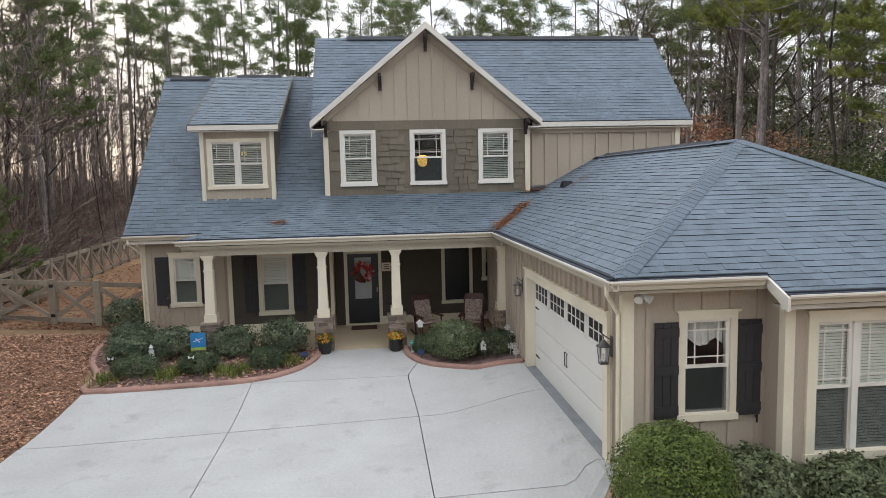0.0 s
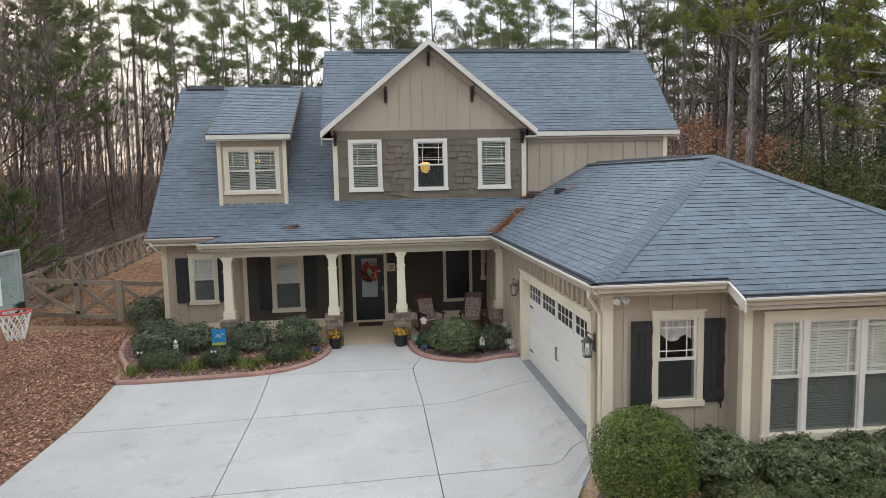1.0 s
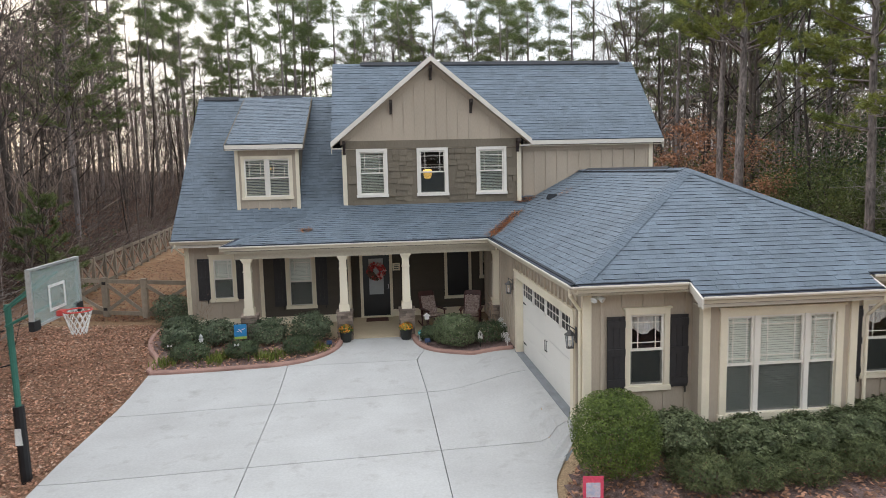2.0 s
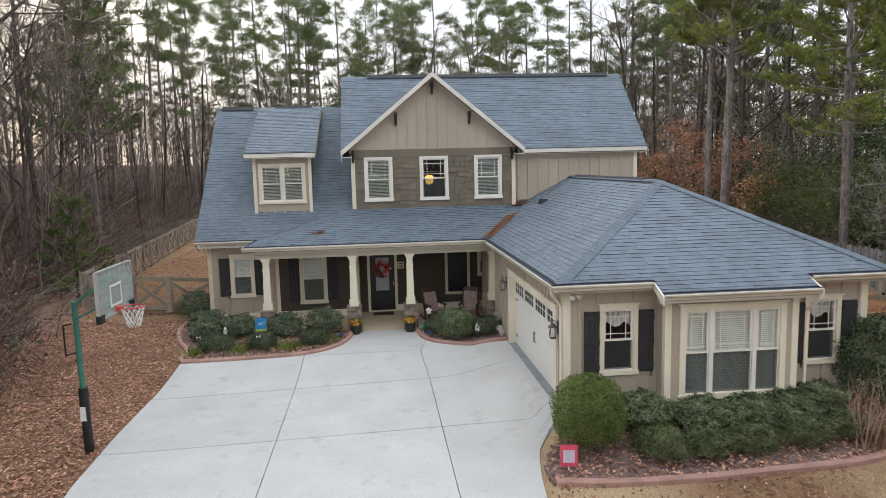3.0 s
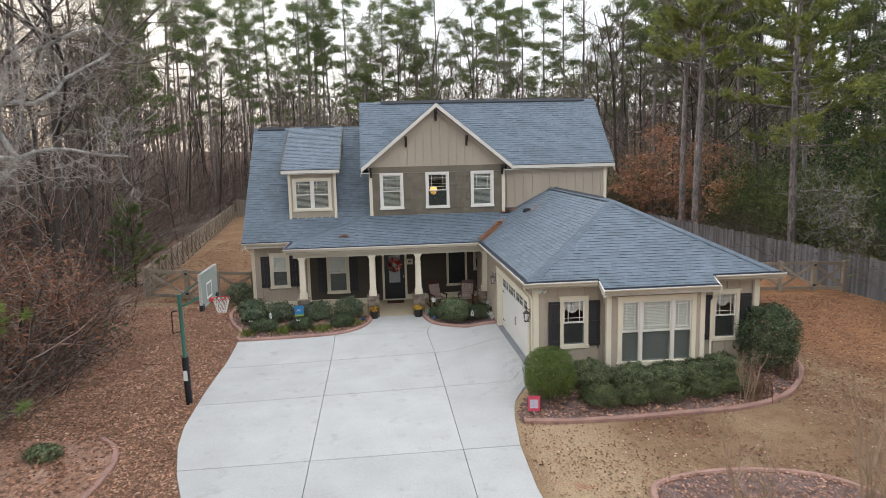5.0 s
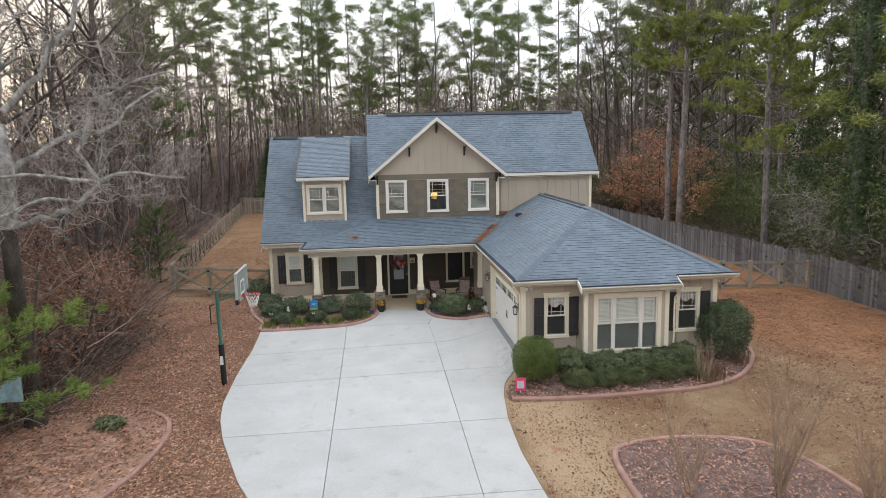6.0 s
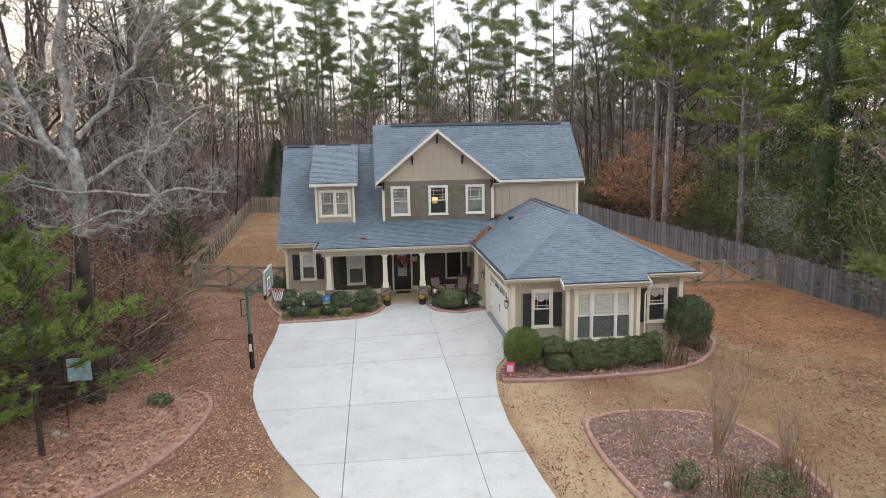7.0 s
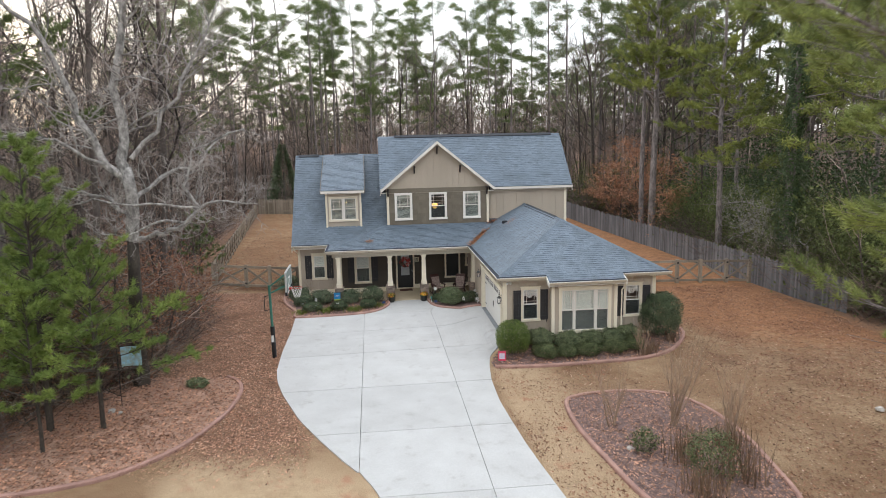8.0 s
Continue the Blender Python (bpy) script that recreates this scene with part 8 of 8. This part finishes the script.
for i in range(12):
    for s in (-1, 1):
        last = None
        for k in range(5):
            a = 2 * math.pi * (i + s * k * 0.5) / 12
            r = 0.225 - 0.028 * k
            p = (RX + r * math.cos(a), r * math.sin(a), 3.04 - 0.1 * k)
            if last:
                g.tube(last, p, 0.007, 0.007, 3)
            last = p
part("net", g, M["net"], rim, "white cord net")


def rocking_chair(x, y, turn):
    """A slatted rocker with arms, curved runners and a tied cushion."""
    c = thing("rocking_chair", "dark red-brown wooden rocking chair with a patterned cushion", "chair", (x, y, 0.345), turn, "porch chairs")
    c.matrix_basis = pose(x, y, 0.345, 0, 0, turn) @ Matrix.Diagonal((1.08, 1.0, 0.92, 1))
    for s in (-1, 1):
        run = [(s * 0.27, -0.42 + 0.09 * i, 0.03 + 0.11 * ((i - 4.6) / 5) ** 2) for i in range(11)]
        g = Geo()
        for p, q in zip(run, run[1:]):
            g.rod(p, q, 0.022, n=6)
        part("rocker", g, M["redwood"], c)
        part("front_leg", Geo().rod((s * 0.27, -0.24, 0.05), (s * 0.27, -0.26, 0.64), 0.022, n=6), M["redwood"], c)
        part("back_post", Geo().rod((s * 0.25, 0.2, 0.05), (s * 0.25, 0.24, 0.42), 0.022, n=6).rod((s * 0.25, 0.24, 0.42), (s * 0.24, 0.48, 1.16), 0.022, n=6), M["redwood"], c)
        part("arm", Geo().box(s * 0.23, s * 0.33, -0.3, 0.3, 0.63, 0.66), M["redwood"], c)
    part("seat", Geo().slab([(-0.26, -0.27, 0.44), (0.26, -0.27, 0.44), (0.25, 0.24, 0.38), (-0.25, 0.24, 0.38)], (0, 0, -0.03)), M["redwood"], c)
    for i in range(5):
        u = -0.2 + 0.1 * i
        part("slat", Geo().slab([(u - 0.03, 0.25, 0.42), (u + 0.03, 0.25, 0.42), (u + 0.03, 0.47, 1.12), (u - 0.03, 0.47, 1.12)], (0, 0.02, -0.006)), M["redwood"], c)
    part("top_rail", Geo().slab([(-0.27, 0.45, 1.06), (0.27, 0.45, 1.06), (0.22, 0.5, 1.2), (-0.22, 0.5, 1.2)], (0, 0.03, -0.01)), M["redwood"], c)
    g = Geo()
    for (y0, z0, y1, z1) in ((-0.27, 0.45, 0.2, 0.4), (0.2, 0.42, 0.42, 1.05)):
        g.slab([(-0.23, y0, z0 + 0.06), (0.23, y0, z0 + 0.06), (0.23, y1, z1 + 0.06), (-0.23, y1, z1 + 0.06)] if z1 < 0.5 else [(-0.22, y0 - 0.06, z0), (0.22, y0 - 0.06, z0), (0.22, y1 - 0.06, z1), (-0.22, y1 - 0.06, z1)], (0, 0.02 if z1 > 0.5 else 0, -0.055 if z1 < 0.5 else -0.01))
    part("cushion", g, M["cushion"], c, "mottled pale brown cushion")


rocking_chair(1.2, 17.05, 22)
rocking_chair(2.42, 16.85, -16)


def planter(x, y, seed):
    rnd = random.Random(seed)
    p = thing("flower_pot", "dark round pot of orange and yellow chrysanthemums", "flower pot", (x, y, land(x, y) + 0.035), 0, "flower pots")
    part("pot", Geo().lathe([(0.13, 0), (0.15, 0.02), (0.185, 0.3), (0.2, 0.3), (0.2, 0.34), (0.17, 0.34), (0.165, 0.3)]), M["pot"], p, smooth=False)
    g, f = Geo(), Geo()
    for i in range(330):
        d = Vector((rnd.gauss(0, 1), rnd.gauss(0, 1), abs(rnd.gauss(0, 1)))).normalized()
        q = Vector((d.x * 0.23, d.y * 0.23, 0.36 + d.z * 0.17)) * rnd.uniform(0.85, 1)
        leaf(g if i % 2 else f, q, d, 0.032 if i % 2 else 0.026, rnd, 0.8)
    part("leaves", g, M["box"], p)
    part("bloom", f, M["flower"], p, "orange and yellow blooms")


planter(-1.52, 15.72, 301)
planter(0.27, 15.68, 302)
solid("doormat", box(-0.95, -0.2, 18.25, 18.75, 0.345, 0.365), M["mat_brown"], "dark red-brown doormat before the entry door", "doormat")
# wreath
wr_ = thing("wreath", "red and brown ribbon wreath hung on the entry door", "wreath", (-0.57, Y_ENTRY + 0.0, 1.95))
for nm, mt, a0, a1, n_ in (("ribbon", "wreath_red", -2.2, 3.3, 90), ("bow", "wreath_pink", -1.2, 2.6, 45), ("berry_sprig", "wreath_brown", 2.4, 5.0, 80)):
    g = Geo()
    for i in range(n_):
        a = rng.uniform(a0, a1)
        r = 0.225 + rng.uniform(-0.1, 0.09)
        leaf(g, Vector((r * math.cos(a), rng.uniform(-0.09, 0.0), r * math.sin(a))), Vector((rng.gauss(0, 0.5), -1, rng.gauss(0, 0.5))).normalized(), rng.uniform(0.04, 0.075), rng, 0.8)
    part(nm, g, M[mt], wr_)
pl_ = thing("house_plaque", "small cream wall plaque with plain dark bars", "plaque", (0.13, Y_ENTRY - 0.025, 1.95))
part("panel", box(-0.13, 0.13, -0.02, 0.0, 0, 0.26), M["cream"], pl_)
for z in (0.06, 0.12, 0.18):
    part("bar", box(-0.08, 0.08, -0.024, -0.02, z, z + 0.025), M["shutter"], pl_, "dark bar")


def lantern(x, y, z, turn):
    """A carriage lantern with a scroll arm, glazed on four sides."""
    l_ = thing("wall_lantern", "dark bronze glazed wall lantern beside the garage door", "lantern", (x, y, z), turn, "wall lanterns")
    part("backplate", box(-0.05, 0.05, -0.02, 0, 0.1, 0.42), M["bronze"], l_)
    g = Geo()
    arc = [(0, -0.02 - 0.16 * math.sin(math.pi * i / 8), 0.36 + 0.1 * math.sin(math.pi * i / 8 * 1.0)) if i < 6 else (0, -0.15, 0.42 - 0.02 * (i - 5)) for i in range(8)]
    for p, q in zip(arc, arc[1:]):
        g.rod(p, q, 0.01, n=6)
    part("arm", g, M["bronze"], l_)
    for dx in (-1, 1):
        for dy in (-1, 1):
            part("cage_bar", Geo().rod((0.06 * dx, -0.15 + 0.06 * dy, 0.02), (0.085 * dx, -0.15 + 0.085 * dy, 0.27), 0.008, n=4), M["bronze"], l_)
    part("base", box(-0.07, 0.07, -0.22, -0.08, 0, 0.025), M["bronze"], l_)
    part("hood", Geo().lathe([(0.125, 0.265), (0.125, 0.285), (0.1, 0.29), (0.05, 0.34), (0.02, 0.37)], 8, 0, -0.15), M["bronze"], l_)
    part("glazing", Geo().prism([(-0.06, 0.025), (0.06, 0.025), (0.083, 0.265), (-0.083, 0.265)], "y", -0.212, -0.21).prism([(-0.06, 0.025), (0.06, 0.025), (0.083, 0.265), (-0.083, 0.265)], "y", -0.09, -0.088), M["frost"], l_, "pale glass")
    part("candle", Geo().rod((0, -0.15, 0.03), (0, -0.15, 0.16), 0.018, n=8), M["white_orn"], l_)
    l_.matrix_basis = pose(x, y, z, 0, 0, turn) @ Matrix.Diagonal((0.85, 0.85, 0.95, 1))
    return l_


lantern(3.17, 13.8, 1.95, -90)
lantern(3.17, 8.0, 1.95, -90)
for x in (-3.05, -0.56, 2.05):
    pd = thing("porch_light", "small dark hanging lantern under the porch ceiling", "lantern", (x, 17.2, 3.06), 0, "porch lights")
    part("stem", Geo().rod((0, 0, 0), (0, 0, -0.1), 0.012, n=6), M["iron"], pd)
    part("shade", Geo().lathe([(0.05, -0.26), (0.07, -0.24), (0.085, -0.12), (0.05, -0.1)], 8), M["iron"], pd)
    part("bulb", Geo().lathe([(0.02, -0.29), (0.035, -0.27), (0.02, -0.255)], 8), M["frost"], pd)
sec = thing("security_light", "white twin flood light under the garage eave", "lamp", (3.36, 7.4, 3.08))
part("base", Geo().lathe([(0.05, -0.03), (0.05, 0.0)], 10), M["white_orn"], sec)
for a in (-1, 1):
    part("head", Geo().rod((0, 0, -0.03), (0.09 * a, -0.1, -0.1), 0.03, 0.06, 10), M["white_orn"], sec)

# flags and signs
fl = thing("garden_flag", "blue and lime garden flag on an iron stand", "flag", (-4.45, 15.05, land(-4.45, 15.05) + 0.05), 6)
part("stand", Geo().rod((0.2, 0, -0.1), (0.2, 0, 0.84), 0.008, n=6).rod((0.2, 0, 0.84), (-0.2, 0, 0.84), 0.008, n=6), M["iron"], fl)
cl = part("cloth", box(-0.17, 0.17, -0.006, 0.0, 0.4, 0.82), M["blueflag"], fl)
part("lower_band", box(-0.17, 0.17, -0.01, -0.006, 0.4, 0.47), M["limeflag"], cl, "lime green band")
part("motif", Geo().prism([(-0.1, 0.6), (0.12, 0.68), (0.12, 0.7), (-0.1, 0.62)], "y", -0.011, -0.006).prism([(-0.06, 0.68), (0.03, 0.58), (0.05, 0.59), (-0.04, 0.7)], "y", -0.012, -0.0065), M["paleprint"], cl, "pale insect-like motif")
ys = thing("yard_sign", "pink yard sign with a pale printed panel at the bed's corner", "sign", (2.7, 5.6, land(2.7, 5.6)), -8)
part("stake", Geo().rod((0, 0, -0.05), (0, 0, 0.3), 0.012, n=6), M["white_orn"], ys)
pnl = part("panel", box(-0.16, 0.16, -0.012, 0, 0.14, 0.56), M["pink"], ys)
part("print", box(-0.11, 0.11, -0.016, -0.012, 0.22, 0.46), M["paleprint"], pnl, "pale blurred print")
tf = thing("garden_flag", "blue printed flag on a pole beside the woods", "flag", (-11.3, 3.0, land(-11.3, 3.0)), 12)
part("stand", Geo().rod((-0.1, 0, -0.1), (-0.1, 0, 2.3), 0.015, n=6).rod((-0.1, 0, 2.25), (0.75, 0, 2.25), 0.01, n=6), M["iron"], tf)
g = Geo()
for i in range(8):
    a, b = i / 8, (i + 1) / 8
    f = lambda t: (0.02 + 0.66 * t, 0.05 * math.sin(5 * t), 2.22)
    g.face((f(a)[0], f(a)[1], 1.5), (f(b)[0], f(b)[1], 1.52), f(b), f(a))
cl = part("cloth", g, M["flagprint"], tf, "blue cloth with a mottled print")
# small ornaments
def ornament(name, label, category, x, y, parts, dz=0.05):
    o = thing(name, label, category, (x, y, land(x, y) + dz), 0, "garden ornaments")
    for n_, g_, m_ in parts:
        part(n_, g_, M[m_], o)
    return o


ornament("lighthouse_ornament", "small white lighthouse ornament in the porch bed", "ornament", -5.6, 15.25, (("tower", Geo().lathe([(0.09, 0), (0.085, 0.1), (0.055, 0.36), (0.07, 0.37), (0.07, 0.39)], 10), "white_orn"), ("cap", Geo().lathe([(0.045, 0.39), (0.045, 0.46), (0.06, 0.46), (0.005, 0.54)], 10), "alu")))
for x, y in ((-4.4, 14.2), (-6.2, 14.35)):
    ornament("stake_ornament", "white metal butterfly on a thin stake", "ornament", x, y, (("stake", Geo().rod((0, 0, -0.05), (0, 0, 0.5), 0.005, n=5), "iron"), ("wing", Geo().prism([(0, 0.5), (0.07, 0.55), (0.06, 0.47)], "y", -0.004, 0.004), "white_orn"), ("wing", Geo().prism([(0, 0.5), (-0.06, 0.47), (-0.07, 0.55)], "y", -0.004, 0.004), "white_orn")))
ornament("bird_feeder", "white house-shaped bird feeder on a pole", "bird feeder", 0.88, 15.3, (("pole", Geo().rod((0, 0, -0.1), (0, 0, 0.66), 0.012, n=6), "iron"), ("body", box(-0.065, 0.065, -0.06, 0.06, 0.66, 0.76), "white_orn"), ("roof", Geo().prism([(-0.1, 0.76), (0.1, 0.76), (0.0, 0.83)], "y", -0.09, 0.09), "white_orn")))
ornament("birdhouse", "small white birdhouse on a stake beside the boxwood", "birdhouse", 2.33, 14.45, (("stake", Geo().rod((0, 0, -0.1), (0, 0, 0.3), 0.01, n=6), "iron"), ("body", Geo().prism([(-0.06, 0.26), (0.06, 0.26), (0.06, 0.4), (0, 0.49), (-0.06, 0.4)], "y", -0.06, 0.06), "white_orn"), ("entry_hole", Geo().rod((0, -0.064, 0.37), (0, -0.061, 0.37), 0.02, n=8), "iron")))
ornament("glass_globe", "teal gazing globe on a stand in the bed", "ornament", 0.68, 15.35, (("stand", Geo().lathe([(0.06, 0), (0.03, 0.08), (0.05, 0.16)], 8), "white_orn"), ("globe", Geo().lathe([(0.02, 0.16), (0.06, 0.19), (0.08, 0.24), (0.06, 0.29), (0.02, 0.32)], 10), "teal")))
for x, y, h in ((3.05, 14.3, 0.26), (3.08, 14.8, 0.42), (3.04, 14.05, 0.18), (3.0, 14.5, 0.2), (3.07, 15.2, 0.5)):
    fp = []
    for i in range(8):
        a = math.pi * i / 4
        fp.append(("petal", Geo().prism([(0, h), (0.085 * math.cos(a - 0.25), h + 0.085 * math.sin(a - 0.25)), (0.085 * math.cos(a + 0.25), h + 0.085 * math.sin(a + 0.25))], "y", -0.01, 0.0), "white_orn"))
    ornament("flower_ornament", "white wooden daisy ornament against the garage", "ornament", x, y, [("stem", Geo().rod((0, 0.01, -0.05), (0, 0.01, h), 0.008, n=5), "white_orn")] + fp)
for x, y in ((-1.98, 15.1), (0.85, 14.85)):
    ornament("solar_light", "small dark blue solar light by the edging", "lamp", x, y, (("stake", Geo().rod((0, 0, -0.1), (0, 0, 0.14), 0.01, n=5), "iron"), ("panel", Geo().slab([(-0.08, -0.07, 0.14), (0.08, -0.07, 0.14), (0.08, 0.07, 0.2), (-0.08, 0.07, 0.2)], (0, 0, -0.03)), "navy")))
for i, (x, y, r) in enumerate(((-11.6, 2.6, 0.14), (-11.3, 2.45, 0.1), (4.95, -2.6, 0.12), (14.2, -1.0, 0.14))):
    g = Geo()
    rings = [(0.02, -0.02), (r, 0.0), (r * 1.05, r * 0.35), (r * 0.7, r * 0.75), (0.02, r * 0.85)]
    g.lathe(rings, 9)
    g.v = [tuple(Vector(v) * (1 + 0.25 * noise.noise(Vector(v) * 9 + Vector((i, 0, 0))))) for v in g.v]
    solid("stone", g, M["rock"], "pale fieldstone lying in the leaves", "stone", "fieldstones", loc=(x, y, land(x, y) + 0.05))
# lamps and curtains behind the glass
lampu = thing("pendant_lamp", "lit amber pendant lamp inside the gable window", "lamp", (1.33, 19.3, 5.25))
part("shade", Geo().lathe([(0.05, -0.18), (0.12, -0.14), (0.155, 0.0), (0.15, 0.13), (0.06, 0.16)], 12), M["bulb"], lampu, "glowing amber glass shade")
part("cord", Geo().rod((0, 0, 0.15), (0, 0, 1.2), 0.008, n=5), M["iron"], lampu)
part("fan_blade", box(-0.55, 0.55, -0.07, 0.07, 0.3, 0.315), M["white_orn"], lampu)
chand = thing("ceiling_lamp", "small lit lamp cluster inside the dormer window", "lamp", (-4.05, 19.5, 5.55))
for dx in (-0.1, 0.02, 0.12):
    part("bulb", Geo().lathe([(0.01, -0.04), (0.035, 0), (0.02, 0.05)], 8, dx, 0), M["bulb"], chand)
part("stem", Geo().rod((0, 0, 0.05), (0, 0, 0.6), 0.008, n=5), M["iron"], chand)
for wx in (WIN_GAR[0], WIN_GAR_E[0]):
    cu = thing("curtain_valance", "short white scalloped valance behind the window", "curtain", (wx, Y_GAR + 0.16, 2.62), 0, "valances")
    g = Geo()
    n_ = 24
    for i in range(n_):
        a, b = -0.31 + 0.62 * i / n_, -0.31 + 0.62 * (i + 1) / n_
        za, zb = (-0.28 - 0.12 * abs(math.cos(8 * t)) for t in (a, b))
        ya, yb = (0.02 * math.sin(60 * t) for t in (a, b))
        g.face((a, ya, za), (b, yb, zb), (b, yb, 0), (a, ya, 0))
    part("cloth", g, M["white_orn"], cu)
